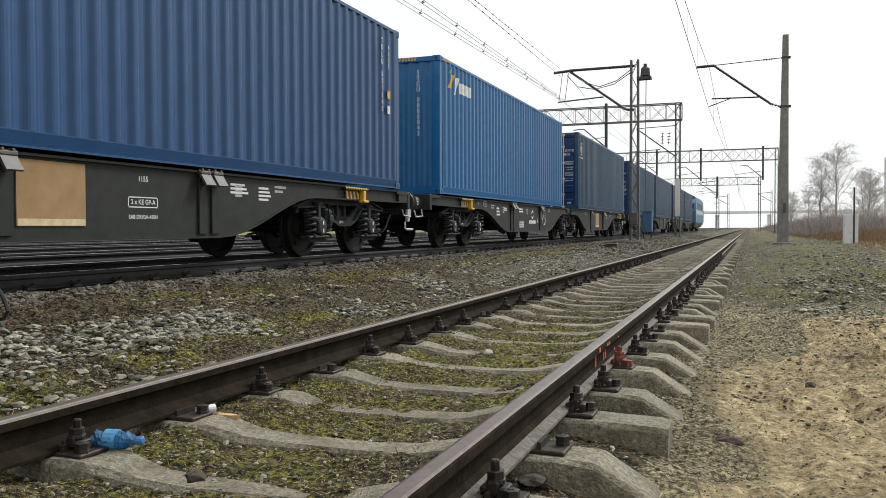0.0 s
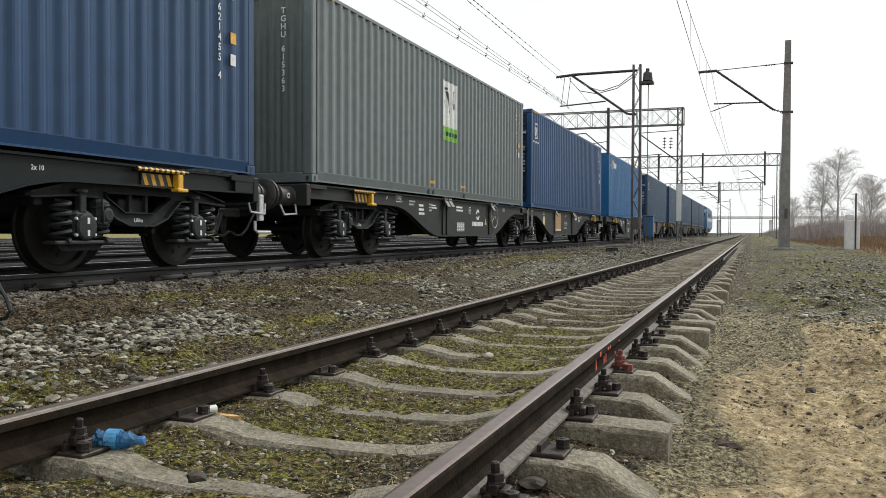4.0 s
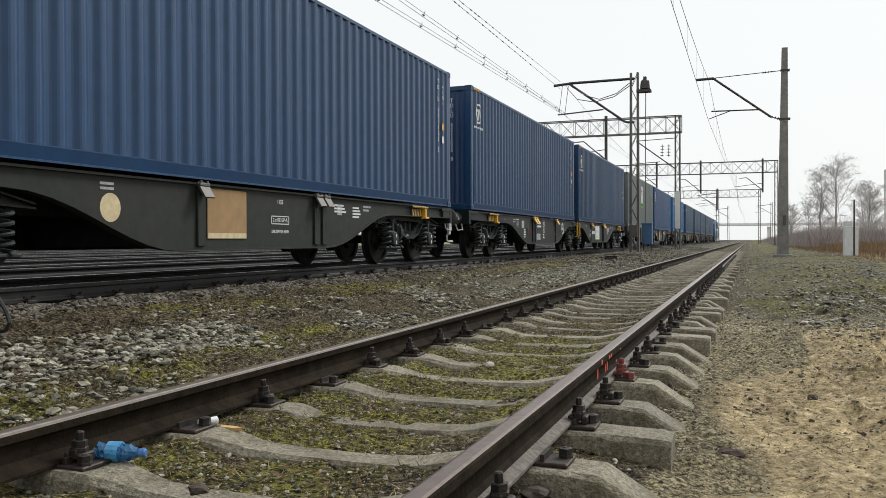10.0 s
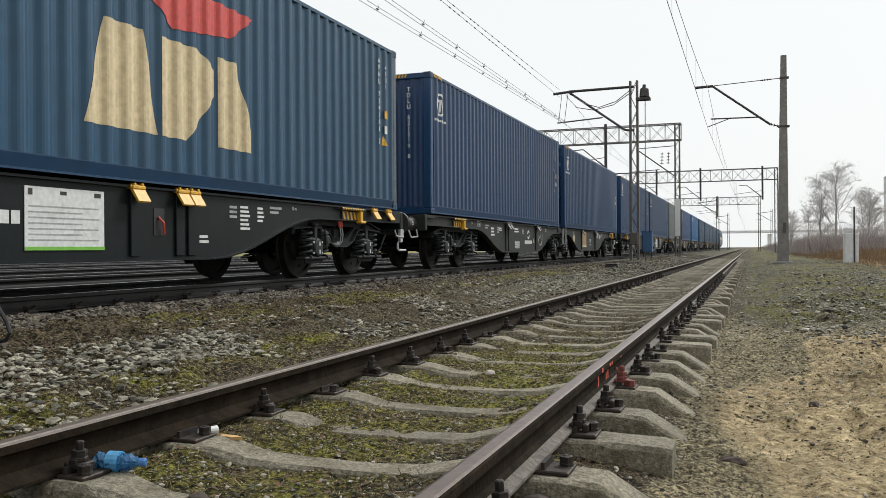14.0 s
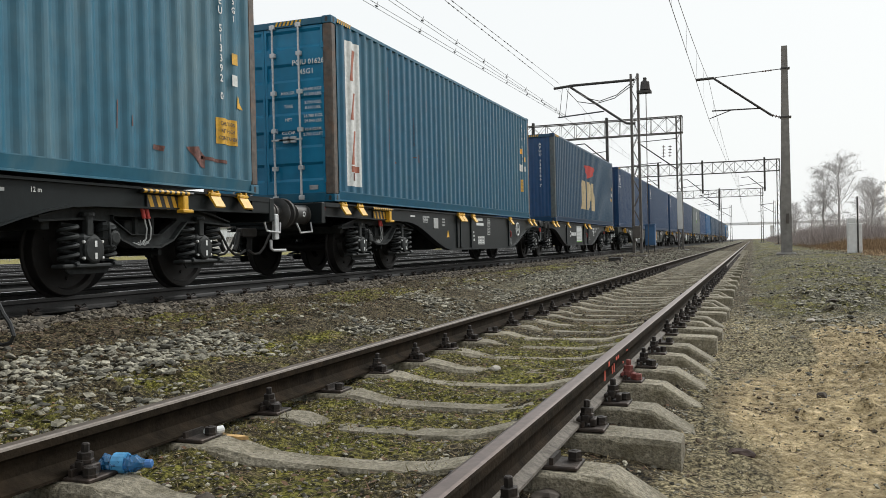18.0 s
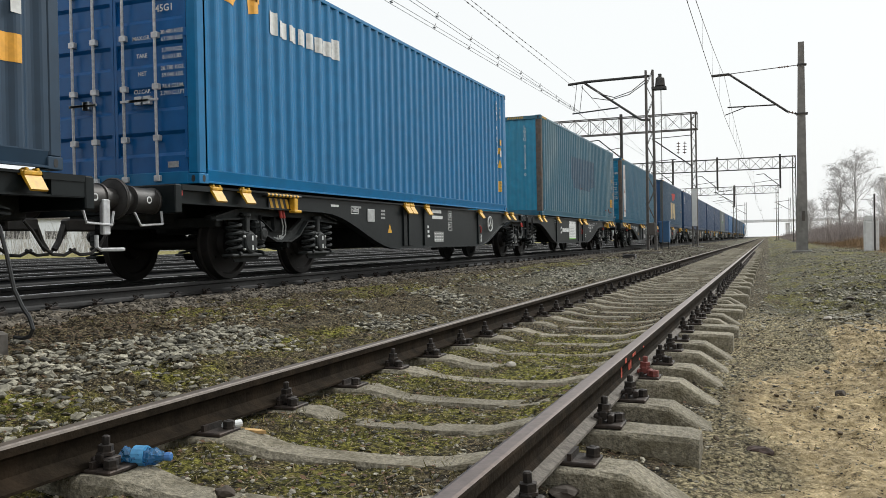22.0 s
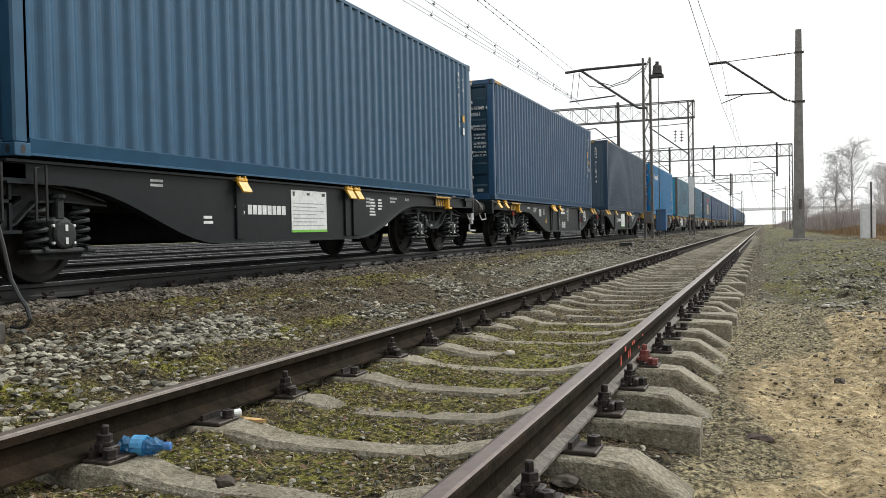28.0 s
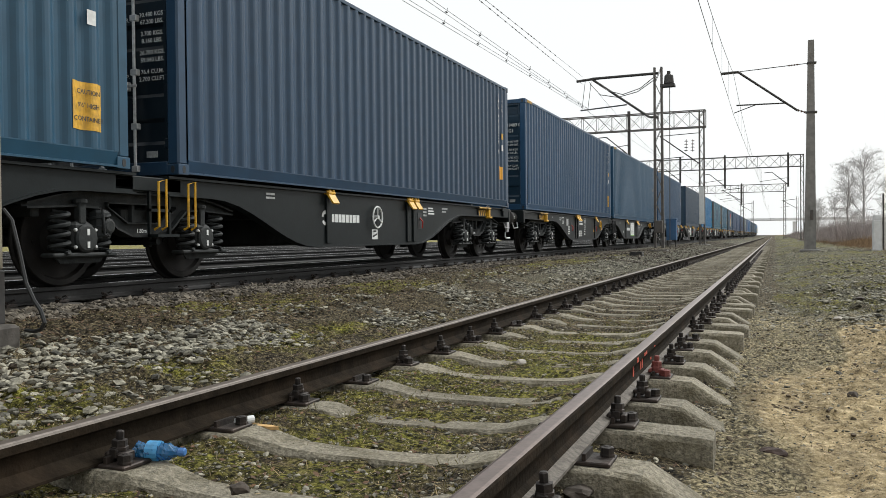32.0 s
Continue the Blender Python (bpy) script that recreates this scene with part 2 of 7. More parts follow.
    def mesh(self, name, mats=1, smooth=False):
        me = bpy.data.meshes.new(name)
        me.from_pydata(self.v, [], self.f)
        for _ in range(mats if isinstance(mats, int) else len(mats)):
            me.materials.append(None)
        if not isinstance(mats, int):
            for i, m in enumerate(mats):
                me.materials[i] = m
        if max(self.mi, default=0):
            me.polygons.foreach_set("material_index", self.mi)
        bm = bmesh.new()
        bm.from_mesh(me)
        bmesh.ops.recalc_face_normals(bm, faces=bm.faces)
        bm.to_mesh(me)
        bm.free()
        if smooth:
            me.shade_smooth()
            me.set_sharp_from_angle(angle=radians(35))
        return me


def mesh_of(shape, name, mats=1, smooth=False):
    return shape.mesh(name, mats, smooth) if isinstance(shape, Shape) else shape


def thing(name, label, category, group="", kind="", m=None):
    """An empty at the base of a thing made of parts."""
    ob = tagged(new(name), label, category, group, kind)
    ob.empty_display_size = 0.2
    if m is not None:
        ob.matrix_basis = m
    return ob


def part(name, shape, mat, parent, label="", m=None, smooth=False):
    """One mesh object under a thing or a part."""
    ob = new(name, mesh_of(shape, name, 1, smooth))
    if mat is not None:
        ob.material_slots[0].link = "OBJECT"
        ob.material_slots[0].material = mat
    ob.parent = parent
    if m is not None:
        ob.matrix_basis = m
    return tagged(ob, label)


def single(name, shape, mat, label, category, group="", kind="", m=None, smooth=False):
    ob = part(name, shape, mat, None, "", m, smooth)
    return tagged(ob, label, category, group, kind)


TEXTS = {}


def letters(text, size):
    """A mesh of flat letters, centred, in the x-y plane."""
    key = (text, size)
    if key not in TEXTS:
        cu = bpy.data.curves.new("letters", "FONT")
        cu.body, cu.size, cu.align_x, cu.align_y, cu.resolution_u = text, size, "CENTER", "CENTER", 2
        cu.offset = 0.016 * size
        ob = bpy.data.objects.new("letters", cu)
        scene.collection.objects.link(ob)
        dg = bpy.context.evaluated_depsgraph_get()
        me = bpy.data.meshes.new_from_object(ob.evaluated_get(dg))
        bpy.data.objects.remove(ob)
        me.materials.clear()
        me.materials.append(None)
        TEXTS[key] = me
    return TEXTS[key]


def value_noise(x, y, scale, seed=0):
    """Smooth lattice noise in 0..1 on arrays."""
    x, y = np.asarray(x) / scale, np.asarray(y) / scale
    xi, yi = np.floor(x).astype(int), np.floor(y).astype(int)
    fx, fy = x - xi, y - yi
    fx, fy = fx * fx * (3 - 2 * fx), fy * fy * (3 - 2 * fy)

    def h(a, b):
        q = np.sin(a * 127.1 + b * 311.7 + seed * 74.7) * 43758.5453
        return q - np.floor(q)
    return (h(xi, yi) * (1 - fx) + h(xi + 1, yi) * fx) * (1 - fy) + (h(xi, yi + 1) * (1 - fx) + h(xi + 1, yi + 1) * fx) * fy


def smooth_step(a, b, x):
    t = np.clip((np.asarray(x, float) - a) / (b - a), 0, 1)
    return t * t * (3 - 2 * t)


# ---------- plan ----------
NEAR_X, NEAR_TOP = -1.5045, 0.178          # centre and rail top of the near track
MAIN_X, MAIN_TOP = -7.30, 0.36             # the track that the train runs on
FAR_TRACKS = (-12.3, -17.0, -21.6, -26.2, -30.8, -35.4)         # sidings behind the train
SLEEPER_0, PITCH = 2.275, 0.6              # first sleeper ahead of the eye, spacing


def ground_height(x, y):
    """The lie of the land without its fine roughness."""
    x, y = np.asarray(x, float), np.asarray(y, float)
    z = np.interp(x, [-400, -60, -38, -19.3, -14.6, -10, -9.3, -6.0, -5.6, -5.0, -4.2, -3.4, -2.85, -2.6, -2.35, -2.2, -2.03, -1.84, -1.66, -1.35, -1.17, -0.98, -0.81, -0.66, -0.5, -0.3, 0.15, 0.7, 1.6, 4, 9, 400],
                  [-0.2, -0.1, 0.12, 0.12, 0.12, 0.12, 0.17, 0.19, 0.20, 0.18, 0.155, 0.06, -0.005, -0.02, -0.04, -0.025, -0.008, -0.036, -0.047, -0.047, -0.036, -0.008, -0.025, -0.055, -0.075, -0.10, -0.14, -0.085, -0.05, 0.0, 0.15, 0.3])
    return z + 0.17 * smooth_step(8, 34, y) * smooth_step(-0.4, 0.8, x)


# ---------- ground: one sheet to the horizon ----------
def ground_material():
    m = bpy.data.materials.new("railway_ground")
    m.use_nodes = True
    n, l = m.node_tree.nodes, m.node_tree.links
    b = n["Principled BSDF"]
    b.inputs["Roughness"].default_value = 0.95
    b.inputs["Specular IOR Level"].default_value = 0.2
    tc = n.new("ShaderNodeTexCoord")

    def noise_tex(scale, detail=8, rough=0.6):
        t = n.new("ShaderNodeTexNoise")
        t.inputs["Scale"].default_value, t.inputs["Detail"].default_value, t.inputs["Roughness"].default_value = scale, detail, rough
        l.new(tc.outputs["Object"], t.inputs["Vector"])
        return t.outputs[0]

    def ramp(src, stops):
        r = n.new("ShaderNodeValToRGB")
        while len(r.color_ramp.elements) < len(stops):
            r.color_ramp.elements.new(0.5)
        for e, (p, c) in zip(r.color_ramp.elements, stops):
            e.position, e.color = p, (*c, 1)
        l.new(src, r.inputs[0])
        return r.outputs[0]

    def mix(f, a, c):
        k = n.new("ShaderNodeMix")
        k.data_type = "RGBA"
        l.new(f, k.inputs[0])
        l.new(a, k.inputs[6])
        l.new(c, k.inputs[7])
        return k.outputs[2]

    def mask(name, noise_src, soft=0.35):
        a = n.new("ShaderNodeAttribute")
        a.attribute_name = name
        s = n.new("ShaderNodeMath")
        s.operation = "MULTIPLY_ADD"
        l.new(noise_src, s.inputs[0])
        s.inputs[1].default_value = soft * 2
        s.inputs[2].default_value = -soft
        t = n.new("ShaderNodeMath")
        t.operation = "ADD"
        l.new(a.outputs["Fac"], t.inputs[0])
        l.new(s.outputs[0], t.inputs[1])
        r = n.new("ShaderNodeMapRange")
        r.inputs[1].default_value, r.inputs[2].default_value = 0.35, 0.65
        l.new(t.outputs[0], r.inputs[0])
        return r.outputs[0]

    fine, mid, broad = noise_tex(42, 7, 0.66), noise_tex(7), noise_tex(1.3)
    # soil's near-black low stop also stands for shadow in gaps between stones
    soil = ramp(fine, [(0.41, (0.008, 0.006, 0.0035)), (0.5, (0.048, 0.037, 0.019)), (0.62, (0.18, 0.145, 0.085))])
    dirt = ramp(fine, [(0.39, (0.022, 0.018, 0.010)), (0.5, (0.155, 0.130, 0.073)), (0.61, (0.42, 0.355, 0.215))])
    grit = noise_tex(22, 9, 0.72)
    # dark stops fall in the bump's pits, so pit shade is coloured in
    sand = ramp(grit, [(0.36, (0.075, 0.054, 0.028)), (0.445, (0.28, 0.213, 0.113)), (0.55, (0.43, 0.335, 0.19)), (0.66, (0.66, 0.535, 0.335))])
    moss = ramp(fine, [(0.41, (0.010, 0.008, 0.002)), (0.5, (0.070, 0.061, 0.011)), (0.61, (0.23, 0.20, 0.05))])
    gravel = ramp(noise_tex(40, 6, 0.64), [(0.41, (0.012, 0.010, 0.006)), (0.5, (0.066, 0.062, 0.040)), (0.62, (0.25, 0.235, 0.17))])
    dry = ramp(mid, [(0.3, (0.11, 0.062, 0.026)), (0.5, (0.20, 0.125, 0.055)), (0.7, (0.27, 0.20, 0.10))])
    meadow = ramp(mid, [(0.3, (0.10, 0.095, 0.025)), (0.5, (0.19, 0.17, 0.055)), (0.7, (0.27, 0.23, 0.10))])
    col = mix(mask("dirt", broad), soil, dirt)
    col = mix(mask("gravel", broad), col, gravel)
    col = mix(mask("sand", broad), col, sand)
    lush = ramp(fine, [(0.40, (0.016, 0.014, 0.002)), (0.5, (0.090, 0.088, 0.011)), (0.61, (0.27, 0.25, 0.05))])
    humus = ramp(fine, [(0.40, (0.008, 0.006, 0.003)), (0.5, (0.052, 0.038, 0.017)), (0.62, (0.20, 0.155, 0.085))])
    tuft = ramp(noise_tex(2.6, 6, 0.65), [(0.42, (0, 0, 0)), (0.6, (1, 1, 1))])
    moss = mix(tuft, mix(ramp(noise_tex(4.1, 6, 0.6), [(0.44, (0, 0, 0)), (0.54, (1, 1, 1))]), humus, moss), lush)
    col = mix(mask("moss", mid, 0.5), col, moss)
    col = mix(mask("dry", mid), col, dry)
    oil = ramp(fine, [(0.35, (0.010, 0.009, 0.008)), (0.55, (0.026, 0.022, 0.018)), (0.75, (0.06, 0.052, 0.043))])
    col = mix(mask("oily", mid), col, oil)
    col = mix(mask("meadow", mid), col, meadow)

    def flecks(scale, radius, share, low, high, c):
        """Scattered small bits, each with a tone of its own."""
        vo = n.new("ShaderNodeTexVoronoi")
        vo.inputs["Scale"].default_value = scale
        l.new(tc.outputs["Object"], vo.inputs["Vector"])
        near = n.new("ShaderNodeMath")
        near.operation = "LESS_THAN"
        near.inputs[1].default_value = radius
        l.new(vo.outputs["Distance"], near.inputs[0])
        sp = n.new("ShaderNodeSeparateColor")
        l.new(vo.outputs["Color"], sp.inputs[0])
        some = n.new("ShaderNodeMath")
        some.operation = "LESS_THAN"
        some.inputs[1].default_value = share
        l.new(sp.outputs[0], some.inputs[0])
        both = n.new("ShaderNodeMath")
        both.operation = "MULTIPLY"
        l.new(near.outputs[0], both.inputs[0])
        l.new(some.outputs[0], both.inputs[1])
        return mix(both.outputs[0], c, ramp(sp.outputs[1], [(0.0, low), (1.0, high)]))
    # broad and middling blotches, darker and lighter
    for scale, low, high in ((2.3, 0.66, 1.28), (9.0, 0.70, 1.30)):
        k = n.new("ShaderNodeMix")
        k.data_type, k.blend_type = "RGBA", "MULTIPLY"
        k.inputs[0].default_value = 1
        l.new(col, k.inputs[6])
        l.new(ramp(noise_tex(scale, 9, 0.68), [(0.34, (low * 0.5,) * 3), (0.66, (high * 0.5,) * 3)]), k.inputs[7])
        k2 = n.new("ShaderNodeMix")
        k2.data_type, k2.blend_type = "RGBA", "MULTIPLY"
        k2.inputs[0].default_value, k2.inputs[7].default_value = 1, (2, 2, 2, 1)
        l.new(k.outputs[2], k2.inputs[6])
        col = k2.outputs[2]
    col = flecks(75, 0.34, 0.12, (0.012, 0.009, 0.006), (0.05, 0.035, 0.02), col)
    col = flecks(95, 0.33, 0.17, (0.20, 0.165, 0.10), (0.50, 0.44, 0.33), col)
    l.new(col, b.inputs["Base Color"])
    bp = n.new("ShaderNodeBump")
    bp.inputs["Strength"].default_value, bp.inputs["Distance"].default_value = 1.0, 0.04
    l.new(grit, bp.inputs["Height"])
    l.new(bp.outputs[0], b.inputs["Normal"])
    return m


def graded(a, b, fine_a, fine_b, step, growth=1.22):
    """Coordinates that are dense between fine_a and fine_b and spread out beyond."""
    mid = list(np.arange(fine_a, fine_b + step / 2, step))
    for sign, end in ((-1, a), (1, b)):
        s, x, out = step, (mid[0] if sign < 0 else mid[-1]), []
        while (end - x) * sign > 0:
            s *= growth
            x += sign * s
            out.append(x)
        mid = out[::-1] + mid if sign < 0 else mid + out
    return np.array(mid)


def fine_relief(x, y):
    """Clods, ruts and lumps that follow the kind of surface."""
    n1, n2, n3 = value_noise(x, y, 0.09, 1), value_noise(x, y, 0.31, 2), value_noise(x, y, 1.4, 3)
    rough = 0.023 + 0.012 * smooth_step(0.3, 0.9, x) + 0.012 * smooth_step(-2.6, -3.2, x) * smooth_step(-5.9, -5.0, x)
    near = smooth_step(60, 12, y)
    n0, nb = value_noise(x, y, 0.037, 4), value_noise(x, y, 0.8, 6)
    clods = smooth_step(0.55, 0.9, value_noise(x, y, 0.17, 8)) * smooth_step(0.35, 0.75, nb) * smooth_step(-0.1, 0.4, x)
    z = ((n0 - 0.5) * rough * 0.75 + clods * 0.075 * n0 + (n1 - 0.5) * rough * (1.1 + 0.6 * smooth_step(-0.2, 0.4, x)) + (n2 - 0.5) * rough * 2 + (n3 - 0.5) * 0.05 * smooth_step(-0.2, 0.5, x)) * near
    z = z + (n3 - 0.5) * 0.04 * smooth_step(-2.7, -3.3, x) * smooth_step(-5.8, -5.0, x)
    # ballast crumbs heaped between the sleepers, a wheel rut in the sand
    rut = np.exp(-((x - 0.62 + 0.16 * (y - 4.0)) / 0.06) ** 2) * smooth_step(5.2, 4.7, y)
    hole = np.exp(-(((x + 0.065) / 0.06) ** 2 + ((y - 3.76) / 0.06) ** 2) ** 2)
    return z - 0.04 * rut - 0.06 * hole


def build_ground():
    xs = graded(-900, 900, -5.9, 1.9, 0.023, 1.12)
    ys = graded(-60, 1500, 1.9, 8.5, 0.023, 1.025)
    X, Y = np.meshgrid(xs, ys)
    Z = ground_height(X, Y) + fine_relief(X, Y)
    nx, ny = len(xs), len(ys)
    me = bpy.data.meshes.new("ground")
    me.vertices.add(nx * ny)
    me.vertices.foreach_set("co", np.stack([X, Y, Z], -1).ravel())
    i = np.arange(nx * ny).reshape(ny, nx)
    quads = np.stack([i[:-1, :-1], i[:-1, 1:], i[1:, 1:], i[1:, :-1]], -1).reshape(-1, 4)
    me.loops.add(quads.size)
    me.polygons.add(len(quads))
    me.loops.foreach_set("vertex_index", quads.ravel())
    me.polygons.foreach_set("loop_start", np.arange(0, quads.size, 4))
    me.update(calc_edges=True)
    me.shade_smooth()
    big, mid = value_noise(X, Y, 1.7, 11), value_noise(X, Y, 0.5, 12)
    between = smooth_step(-2.75, -3.0, X) * smooth_step(-6.3, -5.9, X)
    bed = smooth_step(-2.85, -2.7, X) * smooth_step(-0.1, -0.25, X)
    masks = {
        "sand": (0.82 + 0.18 * smooth_step(0.25, 0.5, value_noise(X + 0.3 * mid, Y, 0.9, 14))) * np.clip(smooth_step(-0.5, 0.25, X + 0.4 * (mid - 0.5)) * smooth_step(7.0, 4.2, Y + 1.6 * (big - 0.5)) * (1 - 0.75 * smooth_step(0.55, 0.8, mid) * smooth_step(0.0, 0.25, X) * smooth_step(4.0, 3.3, Y))
                        + smooth_step(0.25, 0.5, X + 0.3 * (big - 0.5)) * smooth_step(9.0, 7.0, Y - 0.6 * X + 2 * (big - 0.5))
                        + 0.4 * smooth_step(0.5, 1.2, X) * smooth_step(14, 8, Y) * big, 0, 1),
        "dirt": smooth_step(-0.45, -0.25, X) * (1 - 0.85 * smooth_step(7, 14, Y)) + 0.75 * between * smooth_step(0.35, 0.8, big) * smooth_step(20, 9, Y),
        "gravel": np.clip(smooth_step(-5.5, -5.8, X) * smooth_step(-40, -39, X) + 0.45 * smooth_step(-2.9, -3.2, X) * smooth_step(-4.5, -4.0, X) * (0.4 + big)
                          + 0.95 * smooth_step(-0.4, 0.3, X) * smooth_step(7.5, 12, Y) * (0.6 + 0.6 * big) + 0.45 * smooth_step(12, 20, Y) * smooth_step(-5.6, -5.0, X) * smooth_step(-2.6, -2.9, X), 0, 1),
        "moss": 0.95 * bed * (1 - 0.6 * smooth_step(-0.85, -0.6, X)) * smooth_step(12, 3.5, Y) * (0.3 + mid) + 0.85 * smooth_step(-2.7, -2.85, X) * smooth_step(-3.8, -3.3, X) * (0.3 + mid) * smooth_step(9, 5, Y)
                + 0.7 * between * smooth_step(-4.0, -4.3, X) * smooth_step(-5.7, -5.3, X) * (0.15 + big) * smooth_step(45, 15, Y) + 0.5 * between * mid * big + 0.72 * smooth_step(-0.3, 0.1, X) * smooth_step(8, 12, Y) * (0.2 + mid),
        "dry": smooth_step(3.6, 4.6, X + big) * smooth_step(12, 18, Y),
        "meadow": smooth_step(-39.5, -41.5, X),
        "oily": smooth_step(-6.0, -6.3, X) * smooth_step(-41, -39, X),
    }
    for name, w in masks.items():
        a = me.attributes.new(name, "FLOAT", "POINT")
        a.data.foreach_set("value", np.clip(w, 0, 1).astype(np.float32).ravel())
    me.materials.append(ground_material())
    return tagged(new("ground", me), "trampled railway ground of soil, sand, moss and gravel", "ground", kind="structure")


build_ground()


def scatter_stones(name, spots, sizes, mat, label, category, seed, flat=0.6):
    """Many small angular stones in one mesh."""
    rng = np.random.default_rng(seed)
    t = (1 + 5 ** 0.5) / 2
    ico = np.array([(-1, t, 0), (1, t, 0), (-1, -t, 0), (1, -t, 0), (0, -1, t), (0, 1, t), (0, -1, -t), (0, 1, -t), (t, 0, -1), (t, 0, 1), (-t, 0, -1), (-t, 0, 1)]) / 1.9
    tri = np.array([(0, 11, 5), (0, 5, 1), (0, 1, 7), (0, 7, 10), (0, 10, 11), (1, 5, 9), (5, 11, 4), (11, 10, 2), (10, 7, 6), (7, 1, 8),
                    (3, 9, 4), (3, 4, 2), (3, 2, 6), (3, 6, 8), (3, 8, 9), (4, 9, 5), (2, 4, 11), (6, 2, 10), (8, 6, 7), (9, 8, 1)])
    n = len(spots)
    pts = ico[None] * (1 + rng.uniform(-0.42, 0.42, (n, 12, 1))) * np.array([1, 1, flat])[None, None] * rng.uniform(0.7, 1.25, (n, 1, 3))
    ang = rng.uniform(0, 2 * math.pi, n)
    tilt = rng.uniform(-0.5, 0.5, n)
    c, s = np.cos(ang)[:, None], np.sin(ang)[:, None]
    ct, st = np.cos(tilt)[:, None], np.sin(tilt)[:, None]
    x, y, z = pts[..., 0], pts[..., 1] * ct - pts[..., 2] * st, pts[..., 1] * st + pts[..., 2] * ct
    pts = np.stack([x * c - y * s, x * s + y * c, z], -1) * sizes[:, None, None]
    pts += np.asarray(spots)[:, None, :]
    me = bpy.data.meshes.new(name)
    me.vertices.add(n * 12)
    me.vertices.foreach_set("co", pts.ravel())
    faces = (tri[None] + (np.arange(n) * 12)[:, None, None]).reshape(-1, 3)
    me.loops.add(faces.size)
    me.polygons.add(len(faces))
    me.loops.foreach_set("vertex_index", faces.ravel())
    me.polygons.foreach_set("loop_start", np.arange(0, faces.size, 3))
    me.update(calc_edges=True)
    me.shade_flat()
    me.materials.append(mat)
    return tagged(new(name, me), label, category, kind="stuff")


def spots_in(n, x0, x1, y0, y1, seed, lift=0.3, size=(0.012, 0.035), keep=None, power=1.0):
    rng = np.random.default_rng(seed)
    x = rng.uniform(x0, x1, n)
    y = y0 + (y1 - y0) * rng.uniform(0, 1, n) ** power
    if keep is not None:
        k = rng.uniform(0, 1, n) < keep(x, y)
        x, y = x[k], y[k]
    s = size[0] + (size[1] - size[0]) * rng.uniform(0, 1, len(x)) ** 2.2
    z = ground_height(x, y) + fine_relief(x, y) + s * lift
    return np.stack([x, y, z], -1), s


# ---------- near track ----------
def rail_profile(top, base=0.149, head=0.034, foot=0.0625):
    """Half outline of a flat-bottomed rail, closed, as (across, height)."""
    b = top - base
    half = [(foot, b), (foot, b + 0.010), (0.024, b + 0.026), (0.008, b + 0.042), (0.008, top - 0.052), (0.014, top - 0.044),
            (head, top - 0.037), (head, top - 0.010), (head - 0.004, top - 0.003), (head - 0.014, top)]
    return half + [(-x, z) for x, z in reversed(half)]


def rail(x, top, y0, y1, parent, shine, label):
    prof = rail_profile(top)
    ys = list(np.linspace(y0, y1, 16))
    sh = Shape()
    n = len(prof)
    layers = [[(x + a, y, b) for a, b in prof] for y in ys]
    fs, mi = [], []
    for k in range(len(ys) - 1):
        for i in range(n):
            j = (i + 1) % n
            fs.append((k * n + i, k * n + j, (k + 1) * n + j, (k + 1) * n + i))
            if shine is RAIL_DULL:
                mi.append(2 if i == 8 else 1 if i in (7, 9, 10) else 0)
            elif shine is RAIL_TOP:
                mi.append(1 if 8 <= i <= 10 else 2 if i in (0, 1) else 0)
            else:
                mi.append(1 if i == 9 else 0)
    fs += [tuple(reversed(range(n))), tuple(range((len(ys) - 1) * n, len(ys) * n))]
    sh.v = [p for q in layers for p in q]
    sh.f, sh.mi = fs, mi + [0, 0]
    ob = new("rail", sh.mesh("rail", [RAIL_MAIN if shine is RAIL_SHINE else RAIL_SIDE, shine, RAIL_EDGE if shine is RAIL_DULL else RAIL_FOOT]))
    ob.parent = parent
    return tagged(ob, label)


def sleeper_mesh(worn):
    """A concrete sleeper with raised rail seats, a lower waist and sloping ends."""
    rng = random.Random(worn)
    sh = Shape()
    block = worn % 2
    secs = [(-1.22, 0.0, 0.10), (-1.18, 0.008, 0.105), (-1.0, 0.014, 0.108), (-0.93, 0.016, 0.11), (-0.56, 0.016, 0.11), (-0.50, 0.010, 0.105),
            (-0.34, -0.026, 0.088), (-0.15, -0.034, 0.082), (0.15, -0.034, 0.082), (0.34, -0.026, 0.088), (0.50, 0.010, 0.105), (0.56, 0.016, 0.11),
            (0.93, 0.016, 0.11), (1.0, 0.014, 0.108), (1.18, 0.008, 0.105), (1.22, 0.0, 0.10)] if block else [(-1.22, -0.11, 0.092), (-1.20, -0.092, 0.094), (-1.03, 0.010, 0.105), (-0.93, 0.016, 0.11), (-0.56, 0.016, 0.11), (-0.50, 0.010, 0.105),
            (-0.34, -0.024, 0.085), (-0.15, -0.032, 0.078), (0.15, -0.032, 0.078), (0.34, -0.024, 0.085), (0.50, 0.010, 0.105), (0.56, 0.016, 0.11),
            (0.93, 0.016, 0.11), (1.03, 0.010, 0.105), (1.20, -0.092, 0.094), (1.22, -0.11, 0.092)]
    layers = []
    for x, z, w in secs:
        j = lambda q: rng.uniform(-q * 1.6, q * 1.6)
        layers.append([(x, -w - 0.035, -0.24), (x, w + 0.035, -0.24), (x, w + j(0.004), z - 0.018 + j(0.004)), (x, w - 0.018 + j(0.004), z + j(0.003)),
                       (x, 0, z + j(0.003)), (x, -w + 0.018 + j(0.004), z + j(0.003)), (x, -w + j(0.004), z - 0.018 + j(0.004))])
    return sh.loft(layers).mesh("sleeper")


